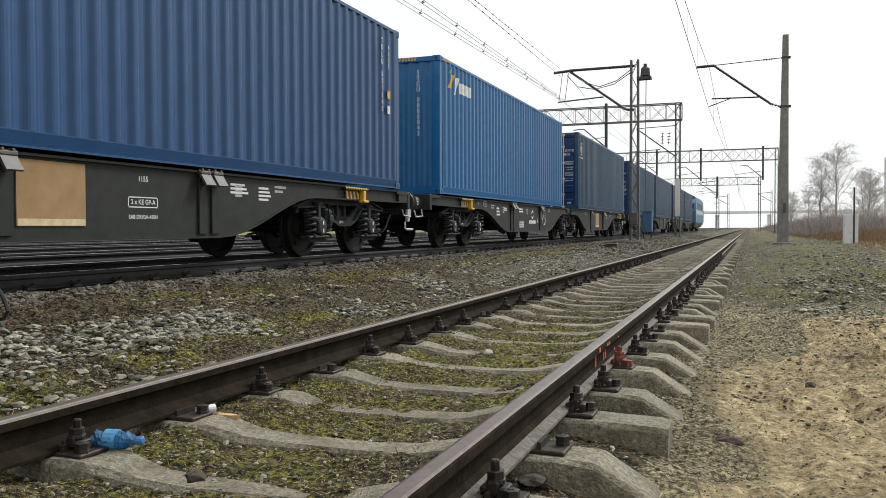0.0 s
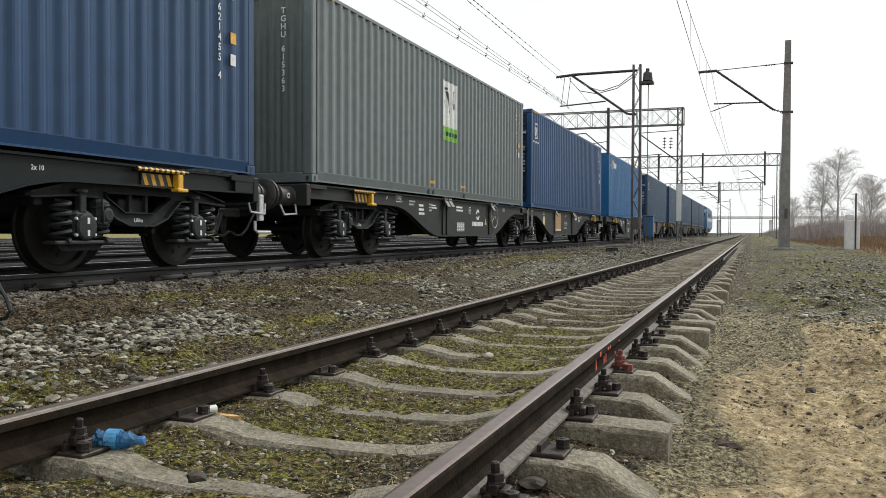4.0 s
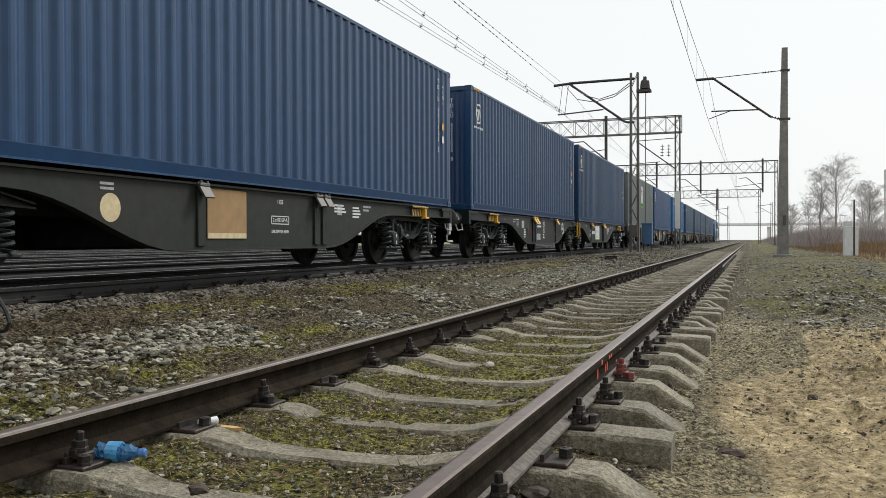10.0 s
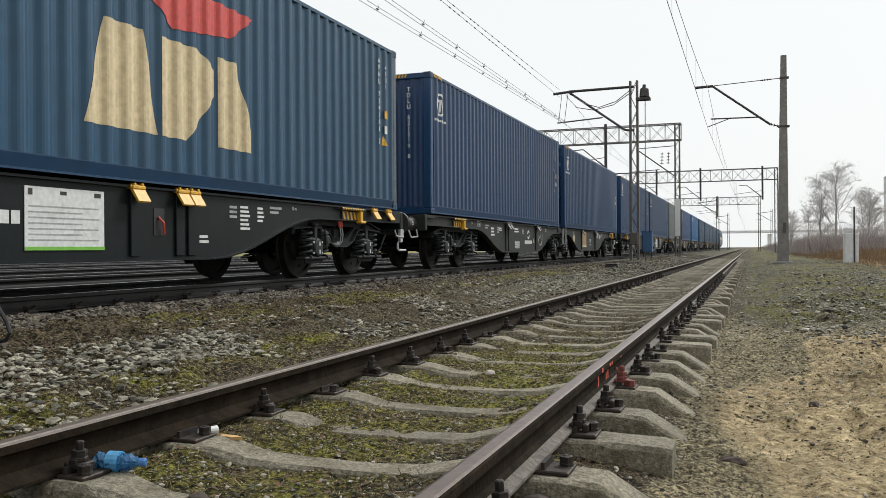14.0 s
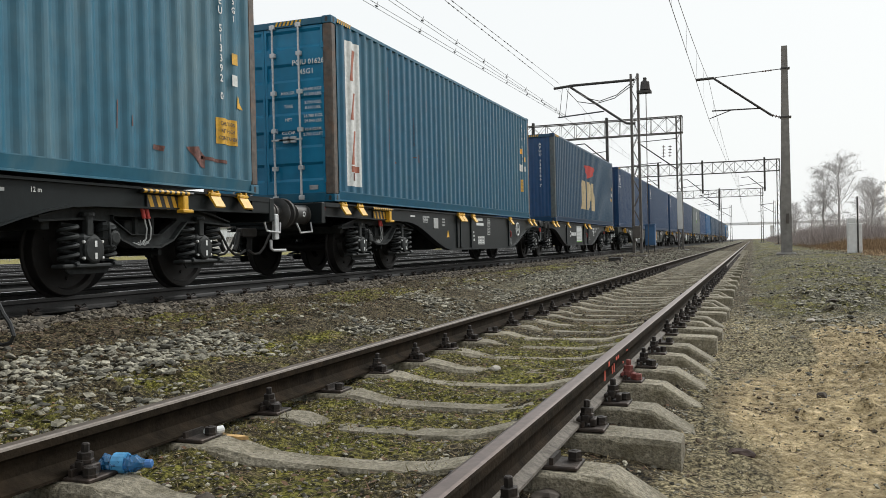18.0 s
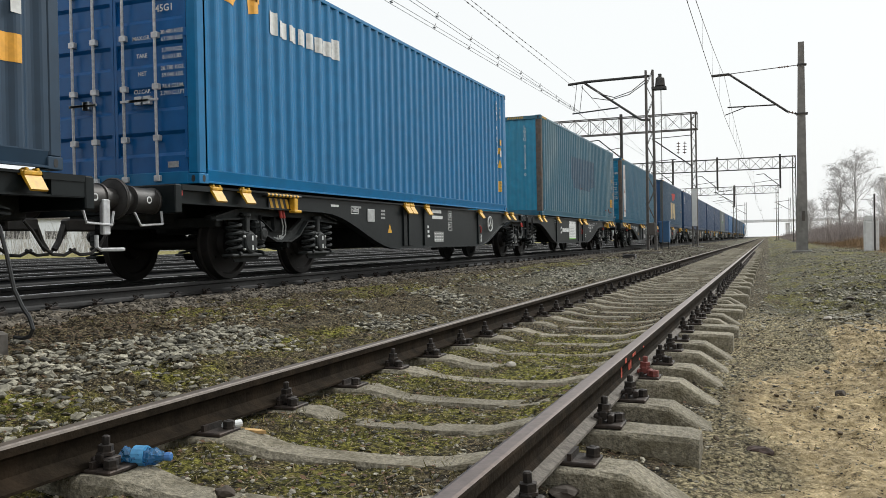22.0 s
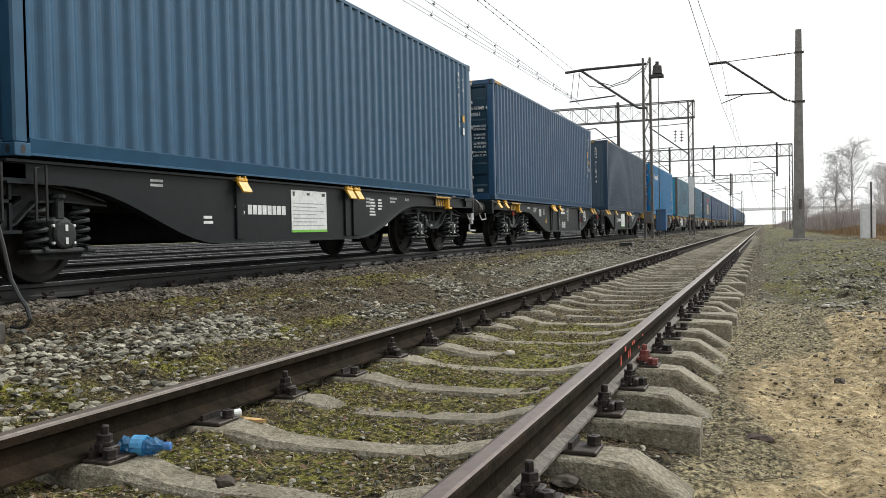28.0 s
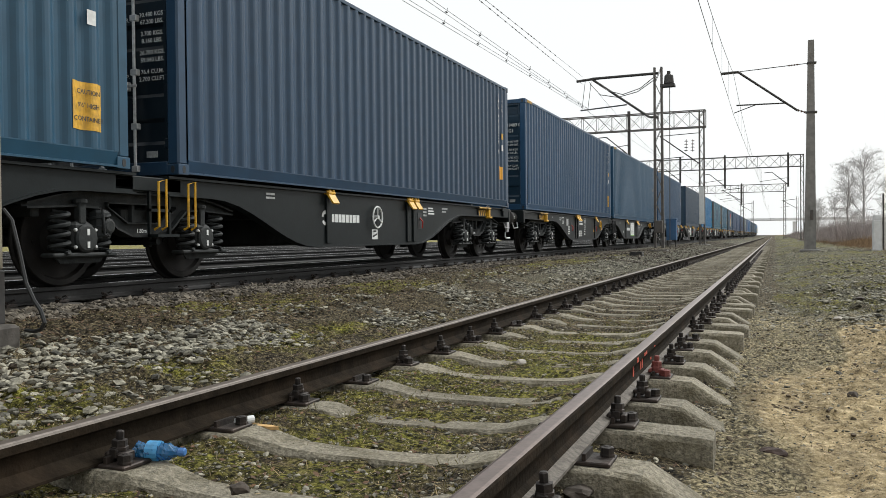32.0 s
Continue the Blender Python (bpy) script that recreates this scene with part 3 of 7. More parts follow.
def baseplate_mesh(clip_bolt=True):
    """Ribbed plate under the rail with clips on both sides; two screws and two clip bolts."""
    sh = Shape()
    sh.box(-0.165, 0.165, -0.07, 0.07, 0.012, 0.028, 0, 0.004)
    for s in (-1, 1):
        sh.box(min(s * 0.068, s * 0.082), max(s * 0.068, s * 0.082), -0.06, 0.06, 0.028, 0.052)
    return sh.mesh("baseplate")


def bolt_mesh(h, r=0.014, base=0.03):
    sh = Shape()
    sh.lathe([(0, base), (0.010, base), (0.012, r * 1.9), (0.034, r * 1.9), (0.036, r), (h, r), (h + 0.004, r * 0.7)], "z", 6)
    return sh.mesh("bolt")


def clip_mesh(side):
    """A bent clip that grips the rail's foot."""
    sh = Shape()
    x = lambda a: a * side
    for a, b, z0, z1 in ((0.045, 0.066, 0.044, 0.062), (0.066, 0.10, 0.040, 0.075), (0.10, 0.125, 0.028, 0.062)):
        sh.box(min(x(a), x(b)), max(x(a), x(b)), -0.032, 0.032, z0, z1, 0, 0.004)
    return sh.mesh("clip")


SLEEPERS = [sleeper_mesh(i) for i in range(4)]
BASEPLATE, TALL, SHORT = baseplate_mesh(), bolt_mesh(0.062), bolt_mesh(0.034, 0.013, 0.026)
CLIPS = {s: clip_mesh(s) for s in (-1, 1)}


def near_track():
    tr = thing("track_near", "rusty siding on old concrete sleepers with bolted rails", "railway track", kind="structure")
    for side, lab in ((-1, "rusty rail with a dull worn head"), (1, "rusty rail with a polished brown head")):
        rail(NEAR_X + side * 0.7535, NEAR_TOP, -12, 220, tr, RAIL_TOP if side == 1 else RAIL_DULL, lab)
    rng = random.Random(4)
    for k in range(-18, 96):
        y = SLEEPER_0 + PITCH * k
        s = part("sleeper", SLEEPERS[(1 if k in (2, 8, 9, 12, 13, 16, 19) or k > 20 and k % 3 == 0 else 0) + 2 * (k % 2)], CONCRETE, tr, m=pose(NEAR_X + rng.uniform(-0.015, 0.015), y, rng.uniform(-0.006, 0.003), 0, 0, rng.uniform(-0.8, 0.8)))
        if k > 70 or k < -6:
            continue
        for side in (-1, 1):
            plate = part("baseplate", BASEPLATE, PLATE, s, m=pose(side * 0.7535, 0, 0.003))
            if k > 34:
                continue
            for q in (-1, 1):
                missing = (side == -1 and q == 1 and k in (1, 3, 8, 13)) or (side == 1 and q == 1 and k in (1, 7, 15))
                red = k == 4 and side == 1 and q == 1
                mat = RED_PAINT if red else PLATE
                if not missing:
                    c = new("clip", CLIPS[q])
                    c.material_slots[0].link, c.material_slots[0].material = "OBJECT", mat
                    c.parent, c.matrix_basis = s, pose(side * 0.7535, 0, 0.003)
                    bo = new("clip_bolt", TALL)
                    bo.material_slots[0].link, bo.material_slots[0].material = "OBJECT", mat
                    bo.parent, bo.matrix_basis = s, pose(side * 0.7535 + q * 0.085, 0, 0.070, rng.uniform(-4, 4), rng.uniform(-4, 4), rng.uniform(0, 60))
                sc = new("screw", SHORT)
                sc.material_slots[0].link, sc.material_slots[0].material = "OBJECT", mat
                sc.parent, sc.matrix_basis = s, pose(side * 0.7535 + q * 0.138, rng.choice((-0.03, 0.03)), 0.029, 0, 0, rng.uniform(0, 60))
    # red paint strokes on the web of the rail
    for y, h in ((4.35, 0.075), (4.60, 0.05), (4.66, 0.055), (5.0, 0.02)):
        part("paint_mark", Shape().box(NEAR_X + 0.7535 + 0.0095, NEAR_X + 0.7535 + 0.0115, y, y + 0.035, 0.06, 0.06 + h), RED_FRESH, tr, "faded red paint stroke")
        part("paint_mark", Shape().box(NEAR_X + 0.7535 + 0.0342, NEAR_X + 0.7535 + 0.0358, y - 0.01, y + 0.03, 0.143, 0.145 + h * 0.28), RED_FRESH, tr, "faded red paint stroke")
    return tr


near_track()


# ---------- main track and sidings ----------
def main_sleeper_mesh():
    sh = Shape()
    layers = []
    for x, z, w in ((-1.28, -0.03, 0.12), (-0.95, 0.0, 0.13), (-0.55, 0.0, 0.13), (-0.3, -0.03, 0.11), (0.3, -0.03, 0.11), (0.55, 0.0, 0.13), (0.95, 0.0, 0.13), (1.28, -0.03, 0.12)):
        layers.append([(x, -w - 0.02, -0.2), (x, w + 0.02, -0.2), (x, w, z - 0.02), (x, w - 0.02, z), (x, -w + 0.02, z), (x, -w, z - 0.02)])
    return sh.loft(layers).mesh("sleeper")


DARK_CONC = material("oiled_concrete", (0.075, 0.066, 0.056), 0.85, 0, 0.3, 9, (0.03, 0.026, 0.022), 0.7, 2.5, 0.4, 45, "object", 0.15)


def coil_clip_mesh():
    """Spring clip and its shoulder on the rail's foot."""
    sh = Shape()
    sh.box(0.055, 0.12, -0.06, 0.06, 0.0, 0.03, 0, 0.005)
    for s in (-1, 1):
        sh.path([(0.09, s * 0.015, 0.03), (0.10, s * 0.05, 0.05), (0.07, s * 0.065, 0.065), (0.045, s * 0.04, 0.05), (0.05, s * 0.015, 0.04)], 0.009, 5)
    return sh.mesh("spring_clip")


def main_line():
    tr = thing("track_main", "main line track with polished rails on dark sleepers", "railway track", kind="structure")
    for side in (-1, 1):
        rail(MAIN_X + side * 0.7535, MAIN_TOP, -30, 420, tr, RAIL_SHINE, "dark rail with a bright running head")
    me, clip = main_sleeper_mesh(), coil_clip_mesh()
    top = MAIN_TOP - 0.149 - 0.012
    for k in range(110):
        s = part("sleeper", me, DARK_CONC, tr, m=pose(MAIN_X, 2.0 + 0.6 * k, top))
        if k < 75:
            part("spring_clip", clip, PLATE, s, m=pose(0.7535, 0, 0.004))
        if k < 40:
            part("spring_clip", clip, PLATE, s, m=pose(0.7535, 0, 0.004, 0, 0, 180))
    for i, x in enumerate(FAR_TRACKS):
        sd = thing("track_siding", "siding behind the train with bright rails", "railway track", "sidings behind the train", "structure")
        for side in (-1, 1):
            rail(x + side * 0.7535, MAIN_TOP - 0.02, -30, 420, sd, RAIL_SHINE, "dark rail with a bright running head")
        for k in range((60, 45, 30, 0, 0, 0)[i]):
            part("sleeper", me, DARK_CONC, sd, m=pose(x, 6.0 + 0.6 * k, MAIN_TOP - 0.02 - 0.161))


main_line()


# ---------- the train ----------
# way of the train: seconds, metres run since the start
RUN = [(0, 0.00), (1, 5.44), (2, 10.91), (3, 16.42), (4, 21.97), (5, 27.57), (6, 33.22), (7, 38.92), (8, 44.68), (9, 50.50), (10, 56.37), (11, 62.31), (12, 68.32), (13, 74.39), (14, 80.52), (15, 86.72), 
       (16, 93.00), (17, 99.33), (18, 105.74), (19, 112.22), (20, 118.76), (21, 125.36), (22, 132.04), (23, 138.77), (24, 145.56), (25, 152.42), (26, 159.33), (27, 166.29), (28, 173.30), (29, 180.36), (30, 187.47), (31, 194.61), (32, 201.79)]
RAIL_Z = MAIN_TOP
DECK = 1.15
LEN, WID, HIGH = 12.192, 2.438, 2.896


def container_paint(name, rgb, age=0.25, stain=None):
    r, g, b = srgb(*rgb)
    k = 1.35 if b > 0.3 else 1.0
    c = (r * 0.42, g * 0.70 * k, b * k * (0.64 if b > 1.8 * g else 0.80)) if b > 1.3 * g else (r * 0.59, g * 0.72, b * 0.74)
    c = tuple(0.91 * q for q in c)
    return material(name, c, 0.36, 0.0, 0.12, 5, stain or tuple(0.7 * q + 0.014 for q in c), age, 0.9, 0.06, 7, streak=0.35, spec=0.36)


PITCH_C, DEPTH_C = 0.2785, 0.036


def corrugation(a, b, pitch=PITCH_C):
    """Break points (along, depth) of a pressed wall between a and b: outer flats, slopes, inner flats."""
    n = max(1, round((b - a) / pitch))
    p = (b - a) / n
    out = []
    for i in range(n):
        o = a + i * p
        out += [(o, 0), (o + 0.07 / 0.278 * p, DEPTH_C), (o + 0.139 / 0.278 * p, DEPTH_C), (o + 0.209 / 0.278 * p, 0)]
    out.append((b, 0))
    # every fold gets a small radius
    soft = [out[0]]
    for (ya, da), (yb, db), (yc, dc) in zip(out, out[1:], out[2:]):
        for y0, d0 in ((ya, da), (yc, dc)):
            u = 0.013 / math.hypot(y0 - yb, d0 - db)
            soft.append((yb + (y0 - yb) * u, db + (d0 - db) * u))
    return soft + [out[-1]]


def wall_depth(brk, y):
    return float(np.interp(y, [q[0] for q in brk], [q[1] for q in brk]))


SIDE_BRK = corrugation(0.16, LEN - 0.16)


def pressed_side(brk, z0, z1):
    """Corrugated sheet in the y-z plane, outer face at x = 0, thickness inwards (-x)."""
    sh = Shape()
    outer = [(-d, y) for y, d in brk]
    inner = [(-d - 0.004, y) for y, d in brk]
    n = len(brk)
    v = [(x, y, z0) for x, y in outer] + [(x, y, z1) for x, y in outer] + [(x, y, z0) for x, y in inner] + [(x, y, z1) for x, y in inner]
    f = []
    for i in range(n - 1):
        f.append((i, i + 1, n + i + 1, n + i))
        f.append((2 * n + i + 1, 2 * n + i, 3 * n + i, 3 * n + i + 1))
        f.append((n + i, n + i + 1, 3 * n + i + 1, 3 * n + i))
        f.append((i + 1, i, 2 * n + i, 2 * n + i + 1))
    return sh.add(v, f)


def casting_mesh():
    """Corner block with its slots on the three outer faces."""
    sh = Shape()
    sh.box(-0.162, 0.0, 0.0, 0.178, 0.0, 0.118, 0, 0.006)
    return sh.mesh("corner_casting")


def slot_mesh(axis):
    sh = Shape()
    n = 10
    pts = [(0.026 * math.cos(2 * math.pi * i / n), 0.026 * math.sin(2 * math.pi * i / n) + (0.014 if i < n / 2 else -0.014)) for i in range(n)]
    return sh.prism(pts, axis, -0.002, 0.0025).mesh("slot")


BOX_MESH = {}


def container_meshes():
    B = BOX_MESH
    B["side"] = pressed_side(SIDE_BRK, 0.165, HIGH - 0.07).mesh("side_panel")
    end = corrugation(0.16, WID - 0.16, 0.24)
    B["end"] = pressed_side(end, 0.16, HIGH - 0.09).mesh("end_panel")
    B["rail_low"] = Shape().add(*_swept_rail()).mesh("bottom_rail")
    B["rail_top"] = Shape().box(-0.06, 0.0, 0.17, LEN - 0.17, HIGH - 0.072, HIGH - 0.012, 0, 0.006).mesh("top_rail")
    B["post"] = Shape().box(-0.16, -0.004, 0.004, 0.155, 0.11, HIGH - 0.11, 0, 0.02).mesh("corner_post")
    B["sill"] = Shape().box(0.16, WID - 0.16, 0.006, 0.12, 0.0, 0.15, 0, 0.008).mesh("end_sill")
    B["header"] = Shape().box(0.16, WID - 0.16, 0.006, 0.10, HIGH - 0.115, HIGH - 0.01, 0, 0.008).mesh("end_header")
    B["roof"] = Shape().box(0.06, WID - 0.06, 0.10, LEN - 0.10, HIGH - 0.05, HIGH - 0.022).mesh("roof_panel")
    B["floor"] = Shape().box(0.06, WID - 0.06, 0.1, LEN - 0.1, 0.10, 0.16).mesh("floor_panel")
    B["casting"] = casting_mesh()
    B["slot_x"], B["slot_y"] = slot_mesh("x"), slot_mesh("y")
    door = Shape()
    w = (WID - 0.34) / 2
    top = HIGH - 0.12
    ribs = 5
    step = (top - 0.15) / ribs
    outl = []
    for i in range(ribs):
        o = 0.15 + i * step
        outl += [(0.0, o), (0.0, o + step * 0.36), (0.032, o + step * 0.44), (0.032, o + step * 0.84), (0.0, o + step * 0.92)]
    outl.append((0.0, top))
    v = [(0, y, z) for y, z in outl] + [(w, y, z) for y, z in outl]
    n = len(outl)
    f = [(i, i + 1, n + i + 1, n + i) for i in range(n - 1)]
    door.add(v, f)
    door.box(0, w, 0.034, 0.045, 0.15, top)
    for a in (0.0, w - 0.04):
        door.box(a, a + 0.04, -0.003, 0.034, 0.15, top)
    B["door"] = door.mesh("door")
    bar = Shape()
    bar.tube((0, -0.045, 0.05), (0, -0.045, HIGH - 0.06), 0.017, 8)
    for z in (0.08, 0.55, 1.15, 1.75, 2.35, HIGH - 0.10):
        bar.box(-0.045, 0.045, -0.062, 0.0, z - 0.035, z + 0.035, 0, 0.006)
    B["bar"] = bar.mesh("lock_bar")
    h = Shape()
    h.box(0.0, 0.42, -0.065, -0.045, 0.985, 1.015, 0, 0.004)
    h.box(0.20, 0.30, -0.06, 0.0, 0.95, 1.05, 0, 0.006)
    B["handle"] = h.mesh("lock_handle")
    hinge = Shape().box(-0.03, 0.07, -0.02, 0.02, -0.05, 0.05, 0, 0.006)
    B["hinge"] = hinge.mesh("hinge")
    st = Shape()
    for i in range(7):
        o = i * 0.07
        st.prism([(o, 0), (o + 0.035, 0), (o + 0.065, 0.07), (o + 0.03, 0.07)], "x", 0.0, 0.003)
    B["stripes"] = st.mesh("hazard_stripes")


def _swept_rail():
    """Bottom rail with its outward lip."""
    pts = [(0.0, 0.012), (0.0, 0.03), (-0.026, 0.036), (-0.004, 0.15), (-0.002, 0.158), (-0.002, 0.17), (-0.06, 0.17), (-0.06, 0.012)]
    n = len(pts)
    v = [(x, 0.17, z) for x, z in pts] + [(x, LEN - 0.17, z) for x, z in pts]
    f = [(i, (i + 1) % n, n + (i + 1) % n, n + i) for i in range(n)] + [tuple(range(n)), tuple(range(n, 2 * n))]
    return v, f


container_meshes()


def conform(polys, lift=0.004, z_lift=0.0):
    """Flat painted shapes laid onto the pressed side: convex polygons (along, height), cut at every fold."""
    cuts = [q[0] for q in SIDE_BRK]
    sh = Shape()

    def clip(poly, lim, keep_less):
        out = []
        for i, p in enumerate(poly):
            q = poly[(i + 1) % len(poly)]
            a, b = (p[0] <= lim) == keep_less or p[0] == lim, (q[0] <= lim) == keep_less or q[0] == lim
            if a:
                out.append(p)
            if a != b:
                t = (lim - p[0]) / (q[0] - p[0])
                out.append((lim, p[1] + t * (q[1] - p[1])))
        return out
    for poly in polys:
        lo, hi = min(p[0] for p in poly), max(p[0] for p in poly)
        edges = [lo] + [c for c in cuts if lo < c < hi] + [hi]
        for a, b in zip(edges, edges[1:]):
            piece = clip(clip(poly, b, True), a, False)
            if len(piece) >= 3:
                sh.add([(lift - wall_depth(SIDE_BRK, min(max(y, a), b)), y, z) for y, z in piece], [tuple(range(len(piece)))])
    return sh


def rect(y0, y1, z0, z1):
    return [(y0, z0), (y1, z0), (y1, z1), (y0, z1)]


def column_text(parent, text, y, z_top, size, mat, x=0.006, step=None, turn=90):
    """Characters under one another on the wall that faces +x (turn 90) or -y (turn 0)."""
    step = step or size * 1.25
    z = z_top
    for ch in text:
        if ch != " ":
            ob = part("marking", letters(ch, size * 1.35), mat, parent, "white stencilled character")
            ob.matrix_basis = pose(x, y, z, 90, 0, turn)
        z -= step * (0.8 if ch == " " else 1)


def row_text(parent, text, x, y, z, size, mat, turn=90, label="white stencilled marking"):
    ob = part("marking", letters(text, size * 1.35), mat, parent, label)
    ob.matrix_basis = pose(x, y, z, 90, 0, turn)
    return ob


def bars(parent, rows, mat, x, y0, z0, dy, dz, turn_end=False, label="rows of unreadable small print"):
    """Unreadable print as rows of short bars; rows give the length of each bar."""
    sh = Shape()
    for i, r in enumerate(rows):
        z = z0 - i * dz
        if turn_end:
            sh.box(y0, y0 + r, x - 0.002, x, z, z + dz * 0.55)
        else:
            sh.box(x, x + 0.002, y0, y0 + r, z, z + dz * 0.55)
    return part("print", sh, mat, parent, label)


def container(rgb, label, doors=False, code="", side_code="", logo=None, extras=None, end_rgb=None, post_mat=None, rail_rgb=None, age=0.25, stain=None):
    """A 40 ft high-cube box; origin under its rear end, centre line, running along +y."""
    name = "paint_%d_%d_%d" % rgb
    paint = container_paint(name, rgb, age, stain)
    frame_paint = container_paint("paint_%d_%d_%d" % rail_rgb, rail_rgb, age) if rail_rgb else paint
    post = post_mat or paint
    B = BOX_MESH
    c = thing("shipping_container", label, "container", "containers on the train")
    h = WID / 2
    part("side_panel", B["side"], paint, c, m=pose(h, 0, 0))
    part("side_panel", B["side"], paint, c, m=pose(-h, LEN, 0, 0, 0, 180))
    part("bottom_rail", B["rail_low"], frame_paint, c, m=pose(h, 0, 0))
    part("bottom_rail", B["rail_low"], frame_paint, c, m=pose(-h, LEN, 0, 0, 0, 180))
    part("top_rail", B["rail_top"], paint, c, m=pose(h, 0, 0))
    part("top_rail", B["rail_top"], paint, c, m=pose(-h, LEN, 0, 0, 0, 180))
    part("roof_panel", B["roof"], paint, c, m=pose(-h, 0, 0))
    part("floor_panel", B["floor"], BLACKP, c, m=pose(-h, 0, 0))
    # most rear ends get darker paint than the sides, for shade in the gap
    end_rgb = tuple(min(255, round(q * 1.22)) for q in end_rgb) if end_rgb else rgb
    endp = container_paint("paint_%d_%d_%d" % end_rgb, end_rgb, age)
    part("end_panel", B["end"], paint, c, m=pose(h, LEN - 0.03, 0, 0, 0, 90))
    if not doors:
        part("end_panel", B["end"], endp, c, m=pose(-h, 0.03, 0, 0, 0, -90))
    for sx in (-1, 1):
        for e in (0, 1):
            turn = {(1, 0): pose(h, 0, 0), (-1, 1): pose(-h, LEN, 0, 0, 0, 180)}.get((sx, e))
            if turn is None:
                turn = pose(-h, 0, 0, 0, 0, -90) if e == 0 else pose(h, LEN, 0, 0, 0, 90)
            cx = {(1, 0): pose(h, 0, 0), (1, 1): pose(h, LEN - 0.178, 0), (-1, 0): pose(-h + 0.162, 0, 0), (-1, 1): pose(-h + 0.162, LEN - 0.178, 0)}[(sx, e)]
            px = {(1, 0): pose(h, 0, 0), (1, 1): pose(h, LEN - 0.159, 0), (-1, 0): pose(-h + 0.164, 0, 0), (-1, 1): pose(-h + 0.164, LEN - 0.159, 0)}[(sx, e)]
            part("corner_post", B["post"], post, c, m=px)
            for z in (0.0, HIGH - 0.118):
                cast = part("corner_casting", B["casting"], frame_paint, c, m=cx @ pose(0, 0, z))
                # slots are black inlays that carry the dark of the holes in colour
                if sx == 1:
                    part("slot", B["slot_x"], BLACKP, cast, m=pose(0, 0.089, 0.059))
                if e == 0:
                    part("slot", B["slot_y"], BLACKP, cast, m=pose(-0.081, 0, 0.059))
    part("end_sill", B["sill"], frame_paint, c, m=pose(-h, 0, 0))
    part("end_header", B["header"], paint, c, m=pose(-h, 0, 0))
    for sx in (0.5, WID - 1.0):
        part("hazard_stripes", B["stripes"], YELLOW, c, "black and yellow warning stripes", m=pose(-h + sx, 0.002, HIGH - 0.09, 0, 0, -90) @ pose(0, 0, 0))
    part("hazard_stripes", B["stripes"], YELLOW, c, "black and yellow warning stripes", m=pose(h + 0.001, 0.2, HIGH - 0.08))
    if doors:
        w = (WID - 0.34) / 2
        for i in range(2):
            x0 = -h + 0.165 + i * (w + 0.008)
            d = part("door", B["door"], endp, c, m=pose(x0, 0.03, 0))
            for a in ((0.45, 0.78), (0.17, 0.64))[i]:
                part("lock_bar", B["bar"], GALV, d, "galvanised lock bar", m=pose(a, 0, 0))
                part("lock_handle", B["handle"], GALV, d, "galvanised handle", m=pose(a - 0.04 if a < 0.5 else a - 0.38, 0, 0))
            for z in (0.35, 1.05, 1.75, 2.45):
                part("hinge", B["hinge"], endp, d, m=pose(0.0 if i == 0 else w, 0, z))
        # markings on the right-hand door
        if code:
            row_text(c, code, 0.86, 0.024, 2.21, 0.085, WHITEP, 0)
            row_text(c, "45G1", 0.76, 0.024, 2.06, 0.085, WHITEP, 0)
        for word, z in (("30.480 KGS.", 1.78), ("67.200 LBS.", 1.70), ("3.700 KGS.", 1.57), ("8.160 LBS.", 1.49), ("26.780 KGS.", 1.36), ("59.040 LBS.", 1.28), ("76.4 CU.M.", 1.15), ("2.700 CU.FT.", 1.07)):
            row_text(c, word, 0.86, 0.024, z, 0.05, WHITEP, 0)
        for word, z in (("MAX.GR.", 1.74), ("TARE", 1.53), ("NET", 1.32), ("CU.CAP.", 1.11)):
            row_text(c, word, 0.42, 0.024, z, 0.05, WHITEP, 0)
        part("maker_plate", Shape().box(0.77, 0.92, 0.018, 0.024, 0.20, 0.27), GREYP, c, "small riveted maker's plate")
    elif code:
        column_text(c, code, -0.01, 2.55, 0.095, WHITEP, 0.74, 0.118, 0)
    if side_code:
        column_text(c, side_code, LEN - 0.78, 2.58, 0.095, WHITEP, h + 0.006, 0.122)
        column_text(c, "45G1", LEN - 0.50, 2.5, 0.08, WHITEP, h + 0.006, 0.11)
        part("marking", Shape().box(h + 0.002, h + 0.005, LEN - 0.55, LEN - 0.43, 1.60, 1.74), YELLOW, c, "small yellow placard")
        part("marking", Shape().box(h + 0.002, h + 0.005, LEN - 0.55, LEN - 0.44, 1.33, 1.47), WHITEP, c, "small white placard")
    if logo:
        for k, (mat, polys, lab) in enumerate(logo):
            part("painted_emblem", conform(polys, 0.004 + 0.003 * k), mat, c, lab, m=pose(h, 0, 0))
    for mat, y0, y1, z0, z1, lab in (extras or ()):
        pl = part("placard", conform([rect(y0, y1, z0, z1)], 0.006), mat, c, lab, m=pose(h, 0, 0))
        if "height" in lab:
            for k, word in enumerate(("CAUTION", "9'6\" HIGH", "CONTAINER")):
                row_text(pl, word, 0.009, (y0 + y1) / 2, z1 - (0.22 + 0.28 * k) * (z1 - z0), (y1 - y0) * 0.125, BLACKP, label="black capital lettering")
    return c


def disc(cy, cz, r, n=18, squash=1.0):
    return [(cy + r * math.cos(2 * math.pi * i / n) * squash, cz + r * math.sin(2 * math.pi * i / n)) for i in range(n)]


